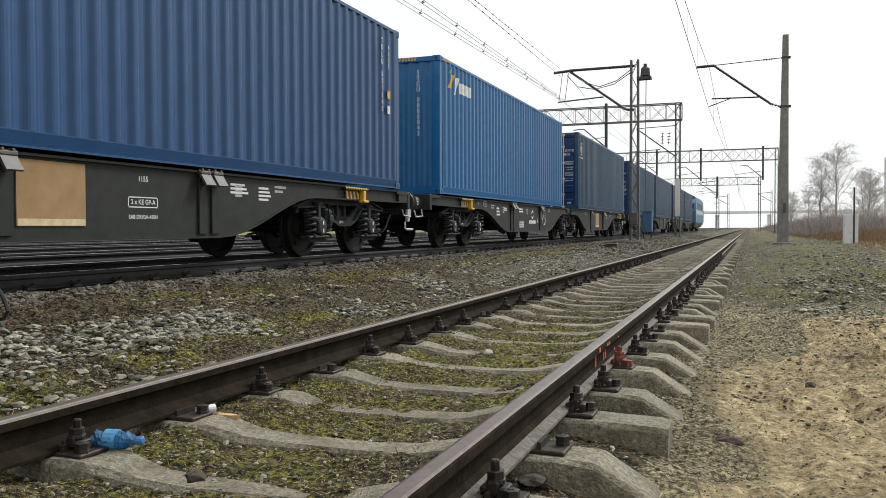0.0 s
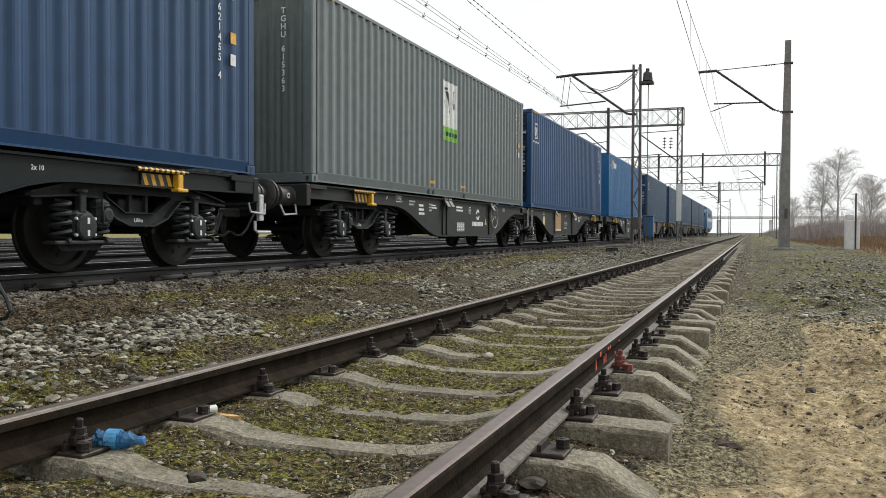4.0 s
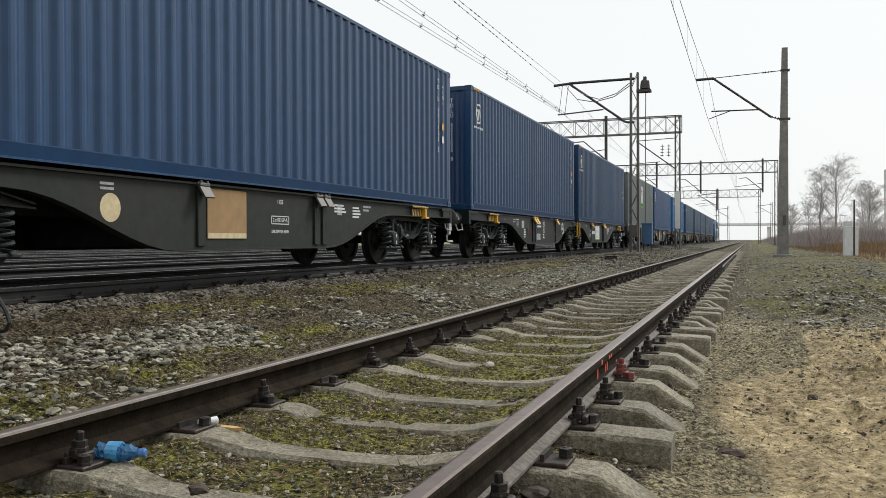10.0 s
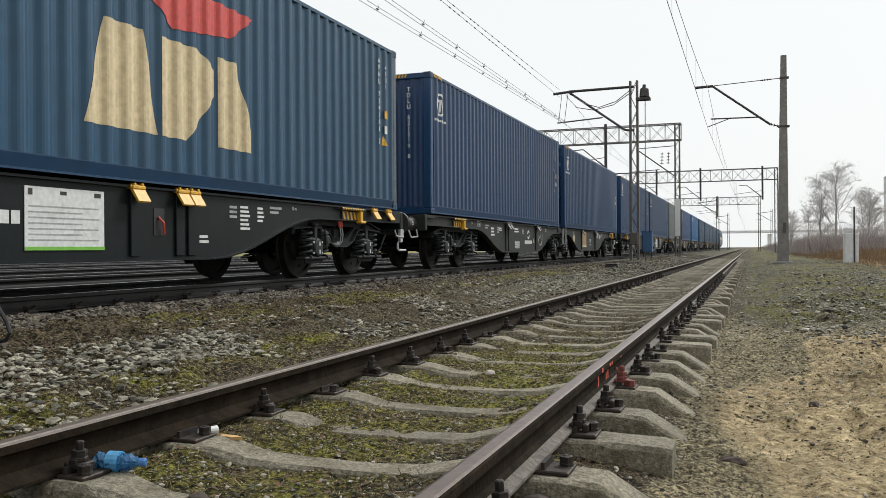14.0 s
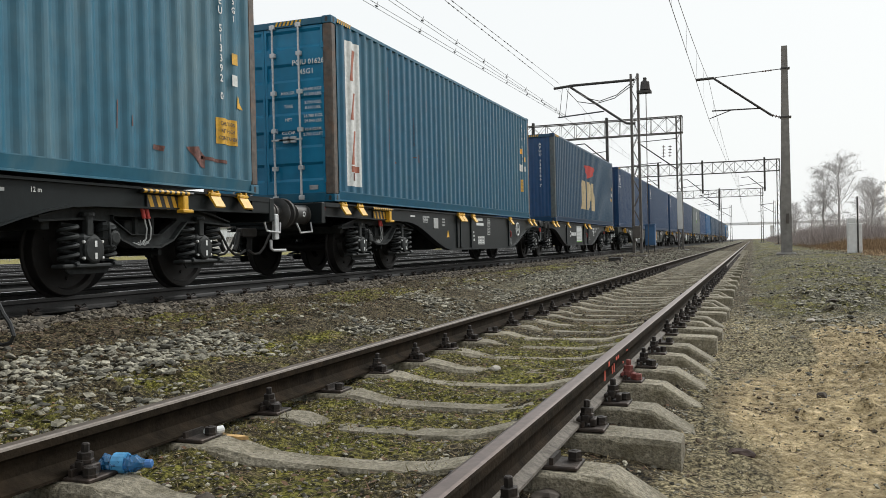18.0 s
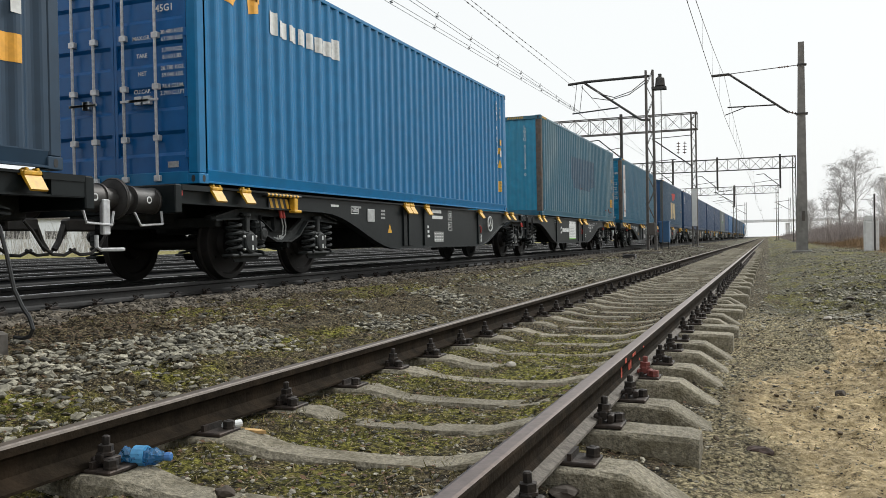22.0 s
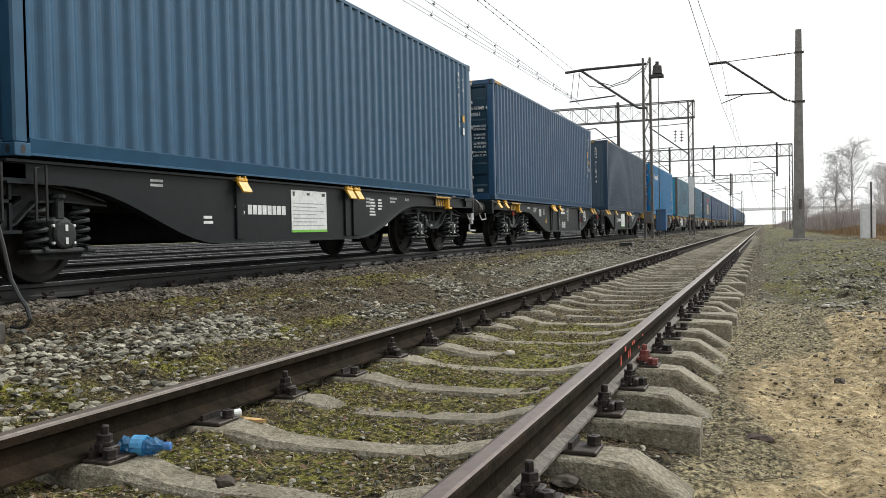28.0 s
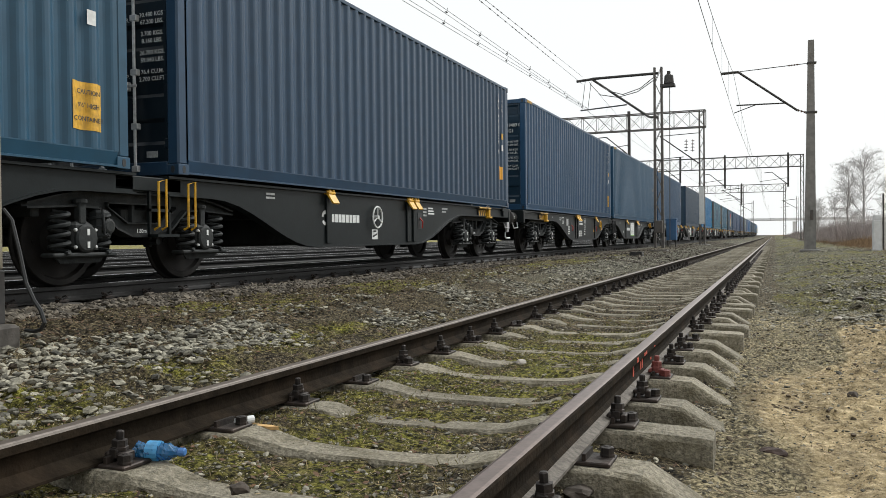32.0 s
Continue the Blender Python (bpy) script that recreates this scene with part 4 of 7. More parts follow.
def ring(cy, cz, r, w, n=20, a0=0, a1=360):
    out = []
    for i in range(n):
        a, b = radians(a0 + (a1 - a0) * i / n), radians(a0 + (a1 - a0) * (i + 1) / n)
        out.append([(cy + r * math.cos(a), cz + r * math.sin(a)), (cy + r * math.cos(b), cz + r * math.sin(b)),
                    (cy + (r - w) * math.cos(b), cz + (r - w) * math.sin(b)), (cy + (r - w) * math.cos(a), cz + (r - w) * math.sin(a))])
    return out


# ---------- wagons ----------
def sole_bar_points(g, ov):
    """Outline (along, height) of a half's side beam, from the middle pivot at 0 out to the headstock."""
    o = g / 2                                   # the container's inner end
    inner = 0.6 if g < 2 else -0.4
    deep0, deep1, rise1 = (3.0, 6.6, 9.1) if g < 2 else (2.1, 6.6, 9.3)
    end = o + LEN + ov
    pts = [(0.25, 1.10), (0.25, 0.93), (o + inner, 0.93)]

    def ease(a, za, b, zb, n=9):
        return [(a + (b - a) * i / n, za + (zb - za) * (0.5 - 0.5 * math.cos(math.pi * i / n))) for i in range(1, n + 1)]
    pts += ease(o + inner, 0.93, o + deep0, 0.34)
    pts += [(o + deep1, 0.34)]
    pts += ease(o + deep1, 0.34, o + rise1, 0.91)
    pts += [(end, 0.93), (end, 1.10)]
    return pts


def flap_mesh():
    """A folding container spigot: hinge bar with a hanging plate."""
    sh = Shape()
    sh.box(0.0, 0.09, -0.10, 0.10, 0.0, 0.035, 0, 0.006)
    sh.tube((0.05, -0.11, 0.03), (0.05, 0.11, 0.03), 0.022, 8)
    for s in (-1, 1):
        sh.box(0.02, 0.085, s * 0.06 - 0.018, s * 0.06 + 0.018, 0.03, 0.065, 0, 0.006)
    sh.prism([(0.06, 0.03), (0.16, -0.13), (0.145, -0.145), (0.04, 0.0)], "y", -0.095, 0.095)
    return sh.mesh("container_spigot")


FLAP = flap_mesh()


def stripe_plate():
    """Folding striped stop: backing plate, slanted bars in front, a hook and a top bar."""
    back = Shape().box(0, 0.02, -0.30, 0.22, -0.13, 0.03, 0, 0.004).box(-0.01, 0.08, -0.42, 0.36, 0.042, 0.06, 0, 0.006).tube((0.085, -0.45, 0.062), (0.085, 0.40, 0.062), 0.021, 8).mesh("warning_plate")
    st = Shape()
    for i in range(4):
        o = -0.30 + i * 0.13
        st.prism([(o, 0.025), (o + 0.06, 0.025), (o + 0.12, -0.125), (o + 0.06, -0.125)], "x", 0.02, 0.024)
    for i in range(9):
        st.tube((0.085, -0.44 + i * 0.09, 0.062), (0.085, -0.395 + i * 0.09, 0.062), 0.024, 8)
    hook = Shape()
    hook.box(0.0, 0.10, 0.22, 0.31, -0.15, 0.04, 0, 0.01)
    hook.box(0.03, 0.13, 0.17, 0.36, -0.16, -0.12, 0, 0.008)
    return back, st.mesh("warning_stripes"), hook.mesh("stop_hook")


STRIPE = stripe_plate()


def coil(r, wire, turns, h, n=12):
    sh = Shape()
    pts = [(r * math.cos(2 * math.pi * i / n), r * math.sin(2 * math.pi * i / n), h * i / (n * turns)) for i in range(int(n * turns) + 1)]
    return sh.path(pts, wire, 6)


def bogie_meshes():
    B = {}
    # side frame: arms over the boxes, a dished belly with a barred window
    top = [(-1.52, 0.79), (-1.12, 0.88), (-0.72, 0.93), (0.72, 0.93), (1.12, 0.88), (1.52, 0.79)]
    low = [(1.52, 0.73), (0.98, 0.76), (0.66, 0.75), (0.42, 0.55), (0.2, 0.47), (-0.2, 0.47), (-0.42, 0.55), (-0.66, 0.75), (-0.98, 0.76), (-1.52, 0.73)]
    hole = [(-0.52, 0.82), (0.52, 0.82), (0.52, 0.77), (0.24, 0.61), (-0.24, 0.61), (-0.52, 0.77)]
    sh = Shape()
    sh.prism([(-0.72, 0.93), (0.72, 0.93), (0.52, 0.82), (-0.52, 0.82)], "x", 0.98, 1.02)
    sh.prism([(-0.24, 0.61), (0.24, 0.61), (0.2, 0.47), (-0.2, 0.47)], "x", 0.98, 1.02)
    for q in (-1, 1):
        m_ = lambda pts_: [(q * y_, z_) for y_, z_ in pts_]
        sh.prism(m_([(0.72, 0.93), (0.66, 0.75), (0.52, 0.77), (0.52, 0.82)]), "x", 0.98, 1.02)
        sh.prism(m_([(0.66, 0.75), (0.42, 0.55), (0.24, 0.61), (0.52, 0.77)]), "x", 0.98, 1.02)
        sh.prism(m_([(0.42, 0.55), (0.2, 0.47), (0.24, 0.61)]), "x", 0.98, 1.02)
        sh.prism(m_([(1.52, 0.79), (1.12, 0.88), (0.72, 0.93), (0.66, 0.75), (0.98, 0.76), (1.52, 0.73)]), "x", 0.98, 1.02)
        sh.box(0.985, 1.03, q * 0.13 - 0.02, q * 0.13 + 0.02, 0.61, 0.82)
    for line, inside in ((low, 0.02), (top, -0.018), (hole + hole[:1], 0.012)):
        for p_, q_ in zip(line, line[1:]):
            dy, dz = q_[0] - p_[0], q_[1] - p_[1]
            ln = math.hypot(dy, dz)
            nx = (-dz / ln * abs(inside), dy / ln * abs(inside))
            wide = (0.92, 1.09) if abs(inside) > 0.015 else (1.0, 1.06)
            sh.prism([p_, q_, (q_[0] - nx[0], q_[1] - nx[1]), (p_[0] - nx[0], p_[1] - nx[1])], "x", *wide)
    B["frame"] = sh.mesh("side_frame")
    bo = Shape()
    bo.box(-0.98, 0.98, -0.22, 0.22, 0.60, 0.78, 0, 0.03)
    bo.box(-0.98, 0.98, -1.38, -1.28, 0.66, 0.78, 0, 0.01)
    bo.box(-0.98, 0.98, 1.28, 1.38, 0.66, 0.78, 0, 0.01)
    bo.lathe([(0.74, 0.3), (0.90, 0.3), (0.95, 0.2)], "z", 16)
    B["bolster"] = bo.mesh("bolster")
    ax = Shape()
    ax.box(1.0, 1.13, -0.15, 0.15, 0.33, 0.63, 0, 0.045)
    ax.lathe([(1.12, 0.135), (1.16, 0.135), (1.175, 0.115), (1.18, 0.05)], "x", 16, (0, 0, 0.46))
    ax.box(1.10, 1.135, -0.165, 0.165, 0.35, 0.57, 0, 0.03)
    ax.box(0.99, 1.16, -0.40, 0.40, 0.285, 0.325, 0, 0.012)
    ax.prism([(-0.30, 0.285), (0.30, 0.285), (0.25, 0.225), (-0.25, 0.225)], "x", 1.06, 1.08)
    ax.box(1.04, 1.12, -0.045, 0.045, 0.60, 0.84, 0, 0.01)
    ax.lathe([(0.80, 0.07), (0.83, 0.07), (0.84, 0.05)], "z", 10, (1.08, 0, 0))
    B["axle_box"] = ax.mesh("axle_box")
    ln = Shape()
    ln.box(1.0, 1.15, -0.09, 0.09, 0.43, 0.74, 0, 0.03)
    ln.lathe([(1.14, 0.075), (1.18, 0.075), (1.19, 0.05)], "x", 12, (0, 0.02, 0.58))
    ln.path([(1.16, -0.05, 0.74), (1.18, -0.06, 0.62), (1.17, -0.04, 0.50), (1.17, 0.03, 0.48), (1.17, 0.05, 0.55)], 0.013, 6)
    B["damper"] = ln.mesh("damper_housing")
    B["cover_bolt"] = Shape().lathe([(0, 0.015), (0.022, 0.015), (0.026, 0.01)], "x", 8).mesh("cover_bolt")
    mk = Shape()
    mk.box(1.182, 1.184, -0.016, 0.016, 0.49, 0.55).box(1.182, 1.184, -0.016, 0.016, 0.37, 0.43)
    B["mark"] = mk.mesh("white_mark")
    c = coil(0.088, 0.021, 4.5, 0.40)
    B["spring"] = c.mesh("coil_spring", 1, True)
    wh = Shape()
    R = 0.46
    prof = [(-0.095, 0.10), (-0.095, 0.16), (-0.03, 0.20), (-0.035, 0.37), (-0.072, 0.385), (-0.078, R + 0.012), (-0.066, R + 0.028), (-0.048, R + 0.022),
            (-0.038, R), (0.055, R - 0.006), (0.062, R - 0.012), (0.062, 0.395), (0.02, 0.375), (0.012, 0.20), (0.075, 0.16), (0.075, 0.10)]
    for s in (-1, 1):
        p = [(s * a, r) for a, r in prof]
        wh.lathe(p, "x", 32, (s * 0.765, 0, 0), 0)
    wh.tube((-1.0, 0, 0), (1.0, 0, 0), 0.075, 12)
    for s in (-1, 1):
        for k in range(3):
            q = k * 2 * math.pi / 3
            wh.tube((s * 0.77, 0.28 * math.cos(q), 0.28 * math.sin(q)), (s * 0.795, 0.28 * math.cos(q), 0.28 * math.sin(q)), 0.022, 8)
    B["wheelset"] = wh.mesh("wheelset", 1, True)
    br = Shape()
    for s in (-1, 1):
        br.box(s * 0.76 - 0.05, s * 0.76 + 0.05, 0.37, 0.42, 0.36, 0.60, 0, 0.01)
        br.box(s * 0.76 - 0.05, s * 0.76 + 0.05, -0.42, -0.37, 0.36, 0.60, 0, 0.01)
    br.tube((-0.9, 0.40, 0.42), (0.9, 0.40, 0.42), 0.035, 8)
    br.tube((-0.9, -0.40, 0.42), (0.9, -0.40, 0.42), 0.035, 8)
    B["brake"] = br.mesh("brake_rigging")
    B["sleeve"] = Shape().tube((1.10, -0.02, 0.90), (1.11, 0.0, 0.79), 0.022, 8).mesh("cable_sleeve")
    B["cable"] = Shape().path([(1.11, 0.0, 0.79), (1.115, 0.03, 0.68), (1.11, 0.02, 0.57), (1.09, -0.05, 0.50), (1.07, -0.14, 0.53)], 0.008, 6).mesh("earth_cable")
    return B


BOGIE_MESH = bogie_meshes()
WHEELSETS = []


def bogie(parent, y, cable=False, new_type=False):
    B = BOGIE_MESH
    b = part("bogie", B["bolster"], BOGIE, parent, "two-axle bogie with coil springs", m=pose(0, y, 0))
    for s in (1, -1):
        turn = pose(0, 0, 0, 0, 0, 0 if s == 1 else 180)
        part("side_frame", B["frame"], BOGIE, b, m=turn)
        for a in (-0.9, 0.9):
            part("axle_box", B["axle_box"], BOGIE, b, m=turn @ pose(0, a, 0))
            if s == 1:
                part("white_mark", B["mark"], WHITEP, b, "white dabs on the cover", m=pose(0, a, 0))
                for cy in (-0.125, 0.125):
                    for cz in (0.38, 0.54):
                        part("cover_bolt", B["cover_bolt"], WHITEP if new_type else BOGIE, b, m=pose(1.135, a + cy, cz))
            for q in (-0.255, 0.255):
                if s * a < 0 < q:
                    part("damper_housing", B["damper"], BOGIE, b, "cast damper housing with a link", m=turn @ pose(0, a + q, 0))
                part("coil_spring", B["spring"], BOGIE, b, m=turn @ pose(1.075, a + q, 0.32))
        if s == 1:
            row_text(b, "1,80m", 1.023, 0, 0.535, 0.045, WHITEP, label="white wheelbase marking")
    for a in (-0.9, 0.9):
        ws = part("wheelset", B["wheelset"], WHEEL, b, m=pose(0, a, 0.46))
        WHEELSETS.append((ws, a))
    part("brake_rigging", B["brake"], BOGIE, b)
    if cable:
        for off in (-0.10, -0.03):
            part("cable_sleeve", B["sleeve"], REDP, b, "red cable sleeve", m=pose(0, off, 0))
            part("earth_cable", B["cable"], GREYP, b, "grey earthing cable", m=pose(0, off, 0))
    return b


def frame_half_meshes(g, ov):
    pts = sole_bar_points(g, ov)
    o = g / 2
    sb = Shape()
    sb.prism(pts, "x", 1.115, 1.14)
    low = pts[1:-1]
    for a, b in zip(low, low[1:]):
        sb.prism([(a[0], a[1] - 0.02), (b[0], b[1] - 0.02), b, a], "x", 1.05, 1.185)
    y0, y1 = pts[0][0], pts[-1][0]
    sb.box(1.04, 1.185, y0, y1, 1.10, 1.125)
    under = Shape().box(-0.35, 0.35, 0.2, y1, 0.72, 1.05, 0, 0.02)
    cross = Shape().box(-1.11, 1.11, -0.05, 0.05, 0.90, 1.05)
    deep = Shape().box(-1.11, 1.11, -0.05, 0.05, 0.38, 1.05)
    belly = Shape().box(-1.11, 1.11, o + 3.1, o + 6.5, 0.36, 0.40)
    tank = Shape().lathe([(0, 0.1), (0.05, 0.17), (0.1, 0.19), (1.5, 0.19), (1.55, 0.17), (1.6, 0.1)], "y", 16, (0.55, o + 3.6, 0.60))
    head = Shape()
    head.box(-1.2, 1.2, y1 - 0.10, y1 + 0.02, 0.80, 1.12, 0, 0.012)
    head.box(-1.2, 1.2, y1 - 0.6, y1 - 0.1, 1.06, 1.12)
    for yy in (y1 - 0.10,):
        head.box(1.0, 1.19, yy - 0.4, yy, 0.92, 1.10)
    buf = Shape()
    L = 0.62
    buf.lathe([(0.0, 0.15), (0.02, 0.15), (0.03, 0.14), (0.36, 0.14), (0.365, 0.155), (0.39, 0.155), (0.40, 0.11), (L - 0.06, 0.11), (L - 0.05, 0.20), (L - 0.03, 0.225), (L - 0.004, 0.215)], "y", 20)
    cpl = Shape()
    cpl.box(-0.06, 0.06, y1, y1 + 0.42, 0.62, 0.76, 0, 0.02)
    for hx in (-0.32, 0.3):
        cpl.path([(hx, y1, 0.72), (hx, y1 + 0.10, 0.62), (hx + 0.02, y1 + 0.2, 0.46), (hx + 0.02, y1 + 0.34, 0.37), (hx + 0.01, y1 + 0.5, 0.36), (hx, y1 + 0.66, 0.42)], 0.018, 7)
    cpl.path([(0.0, y1 + 0.42, 0.69), (0.0, y1 + 0.5, 0.5), (0.0, y1 + 0.56, 0.42)], 0.035, 7)
    step = Shape().path([(1.02, y1 + 0.04, 0.82), (1.05, y1 + 0.06, 0.68), (1.05, y1 + 0.40, 0.66), (1.02, y1 + 0.46, 0.80)], 0.014, 6)
    lever = Shape()
    lever.box(0.98, 1.04, y1 + 0.30, y1 + 0.40, 0.56, 0.92, 0, 0.01)
    lever.path([(1.0, y1 + 0.24, 0.56), (1.0, y1 + 0.24, 0.44), (1.0, y1 + 0.30, 0.41), (1.0, y1 + 0.62, 0.41)], 0.02, 6)
    return {"sole_bar": sb.mesh("sole_bar"), "underframe": under.mesh("centre_sill"), "cross": cross.mesh("cross_member"), "deep": deep.mesh("cross_member"), "belly": belly.mesh("floor_plate"), "tank": tank.mesh("air_tank", 1, True), "headstock": head.mesh("headstock"), "buffer": buf.mesh("buffer", 1, True),
            "coupler": cpl.mesh("coupler"), "step": step.mesh("handrail"), "lever": lever.mesh("release_lever"), "y1": y1, "o": o}


def wheel_ring(parent, y, z, mat, x=1.20, r=0.17):
    """A brake handwheel with three spokes."""
    sh = Shape()
    n = 24
    sh.path([(x, y + r * math.cos(2 * math.pi * i / n), z + r * math.sin(2 * math.pi * i / n)) for i in range(n + 1)], 0.014, 6)
    for k in range(3):
        q = math.pi / 2 + k * 2 * math.pi / 3
        sh.tube((x, y, z), (x, y + r * math.cos(q), z + r * math.sin(q)), 0.012, 6)
    sh.tube((1.14, y, z), (x + 0.02, y, z), 0.03, 8)
    return part("brake_handwheel", sh, mat, parent, "hand brake wheel with three spokes")


def wagon(g, ov_front, ov_rear, style, mat, label, flap_mat, front=(), rear=(), ladder=None):
    """An articulated flat wagon; origin on the rail at its middle bogie, +y leading."""
    w = thing("container_wagon", label, "railway wagon", "wagons of the train")
    for lead, ov in ((1, ov_front), (-1, ov_rear)):
        M = frame_half_meshes(g, ov)
        turn = pose(0, 0, 0, 0, 0, 0 if lead == 1 else 180)
        o, y1 = M["o"], M["y1"]
        part("sole_bar", M["sole_bar"], mat, w, m=turn)
        part("sole_bar", M["sole_bar"], mat, w, m=turn @ Matrix.Diagonal((-1, 1, 1, 1)))
        part("centre_sill", M["underframe"], BOGIE, w, m=turn)
        part("floor_plate", M["belly"], BOGIE, w, m=turn)
        part("air_tank", M["tank"], BOGIE, w, m=turn)
        for a in np.arange(0.6, LEN, 1.45):
            part("cross_member", M["cross"], BOGIE, w, m=turn @ pose(0, o + float(a), 0))
        for a in (3.05, 6.55):
            part("cross_member", M["deep"], BOGIE, w, m=turn @ pose(0, o + a, 0))
        part("headstock", M["headstock"], mat, w, m=turn)
        for s in (-1, 1):
            bf = part("buffer", M["buffer"], STEEL_DARK, w, "sprung round-headed buffer", m=turn @ pose(s * 0.875, y1 + 0.02, 0.94))
            part("handrail", M["step"], GALV, w, "bent step handle", m=turn @ Matrix.Diagonal((s, 1, 1, 1)))
        part("coupler", M["coupler"], STEEL_DARK, w, m=turn)
        if lead == 1:
            part("release_lever", M["lever"], GALV, w, "pale release lever", m=turn)
        part("buffer_mark", Shape().lathe([(0, 0.04), (0.003, 0.04), (0.003, 0.026), (0, 0.026)], "x", 14, (1.012, lead * (y1 + 0.22), 0.94)), WHITEP, w, "white painted ring")
        part("lamp_bracket", Shape().box(1.14, 1.18, lead * (y1 - 0.08) - 0.05, lead * (y1 - 0.08) + 0.05, 1.0, 1.09), REDP, w, "small red bracket plate")
        bogie(w, lead * (o + LEN - 2.0), cable=style == "B", new_type=mat is WAGON_B)
        # things on the visible side
        yy = lambda a: lead * (o + a)
        own = front if lead == 1 else rear
        flaps = [q[1] for q in own if q[0] == "flap"] or ([3.0, 6.0, 6.25] if style == "A" else [2.05, 5.25, 6.0, 6.22])
        for a in flaps:
            part("container_spigot", FLAP, flap_mat, w, "folded container spigot", m=pose(1.13, yy(a), 1.085))
            part("stiffener", Shape().box(1.14, 1.168, yy(a) - 0.075, yy(a) + 0.075, 0.37, 1.06, 0, 0.006), mat, w)
        if style == "B":
            for a in ((-0.25, 0.25) if lead == 1 else (-0.5, 0.0)) + (11.25, 11.85):
                part("container_spigot", FLAP, YELLOW, w, "folded container spigot", m=pose(1.13, yy(a), 1.085))
        for k, mt in enumerate((BLACKP, YELLOW, YELLOW)):
            part(("warning_plate", "warning_stripes", "stop_hook")[k], STRIPE[k], mt, w, "black and yellow striped stop" if k == 1 else "", m=pose(1.145, yy(10.38), 1.02))
        bars(w, [0.30, 0.22], GREYP, 1.142, yy(8.1) - 0.15, 0.99, 0, 0.06)
        bars(w, [0.16, 0.16, 0.16], GREYP, 1.142, yy(7.1) - 0.1, 0.96, 0, 0.06)
        bars(w, [0.20, 0.20], GREYP, 1.142, yy(1.9 if lead == 1 else 1.7) - 0.1, 1.01, 0, 0.05)
        for kind, a, *more in (front if lead == 1 else rear):
            y = yy(a)
            if kind == "poster":
                p = part("notice_board", Shape().box(1.14, 1.150, y - 0.5, y + 0.5, 0.44, 1.03, 0, 0.003), WHITEP, w, "white notice with a green foot strip")
                part("green_strip", Shape().box(1.150, 1.153, y - 0.5, y + 0.5, 0.44, 0.475), GREENP, p)
                sh = Shape()
                for i in range(7):
                    sh.box(1.150, 1.152, y - 0.46, y + (0.2 if i % 2 else 0.42), 0.53 + i * 0.052, 0.543 + i * 0.052)
                part("print", sh, GREYP, p, "lines of unreadable print")
                part("print", Shape().box(1.150, 1.152, y - 0.46, y - 0.41, 0.95, 1.01).box(1.150, 1.152, y + 0.36, y + 0.45, 0.96, 1.005).box(1.150, 1.152, y - 0.08, y + 0.0, 0.965, 1.0), STEEL_DARK, p)
            elif kind == "board":
                p = part("cover_board", Shape().box(1.14, 1.152, y - 0.42, y + 0.42, 0.46, 1.07, 0, 0.003), CARDBOARD, w, "brown board fixed over a notice")
                part("pale_strip", Shape().box(1.152, 1.154, y - 0.41, y + 0.41, 0.465, 0.53), BEIGEP, p)
            elif kind == "emblem":
                sh = Shape()
                for q in ring(y - 0.62, 0.74, 0.11, 0.05, 8, 30, 170) + ring(y - 0.62, 0.74, 0.11, 0.05, 8, 210, 350):
                    sh.add([(1.1425, p_, z_) for p_, z_ in q], [(0, 1, 2, 3)])
                x = y - 0.44
                for wd in (0.11, 0.11, 0.11, 0.12, 0.12, 0.11, 0.12, 0.12):
                    sh.box(1.1405, 1.1425, x, x + wd * 0.8, 0.68, 0.80)
                    x += wd
                part("emblem", sh, WHITEP, w, "white swirl emblem with a row of blocks")
            elif kind == "stacked":
                sh = Shape()
                for q in ring(y, 0.83, 0.13, 0.06, 8, 30, 170) + ring(y, 0.83, 0.13, 0.06, 8, 210, 350):
                    sh.add([(1.1425, p_, z_) for p_, z_ in q], [(0, 1, 2, 3)])
                for i in range(8):
                    sh.box(1.1405, 1.1425, y - 0.42 + i * 0.105, y - 0.335 + i * 0.105, 0.56, 0.66)
                part("emblem", sh, WHITEP, w, "white swirl emblem over a row of blocks")
            elif kind == "table":
                sh = Shape()
                n, m_ = more
                for i in range(n + 1):
                    sh.box(1.1405, 1.1425, y - 0.25, y + 0.25, 0.44 + i * 0.062 - 0.004, 0.44 + i * 0.062 + 0.004)
                for i in range(m_ + 1):
                    sh.box(1.1405, 1.1425, y - 0.25 + i * 0.5 / m_ - 0.004, y - 0.25 + i * 0.5 / m_ + 0.004, 0.44, 0.44 + n * 0.062)
                for i in range(n):
                    for j in range(m_):
                        sh.box(1.1405, 1.142, y - 0.235 + j * 0.5 / m_, y - 0.235 + (j + 0.66) * 0.5 / m_, 0.455 + i * 0.062, 0.455 + i * 0.062 + 0.032)
                part("load_table", sh, WHITEP, w, "white load table grid")
            elif kind == "bars":
                z, ln, cnt, size = more
                bars(w, [ln * (0.8 + 0.2 * ((i * 7) % 3) / 2) for i in range(cnt)], WHITEP, 1.1405, y - ln / 2, z, 0, size)
            elif kind == "wheel":
                wheel_ring(w, y, more[1] if len(more) > 1 else 0.80, more[0], r=0.28 if more[0] is GREYP else 0.17)
            elif kind == "flap":
                continue
            elif kind == "text":
                z, txt, size, boxed = more
                row_text(w, txt, 1.143, y, z, size, WHITEP)
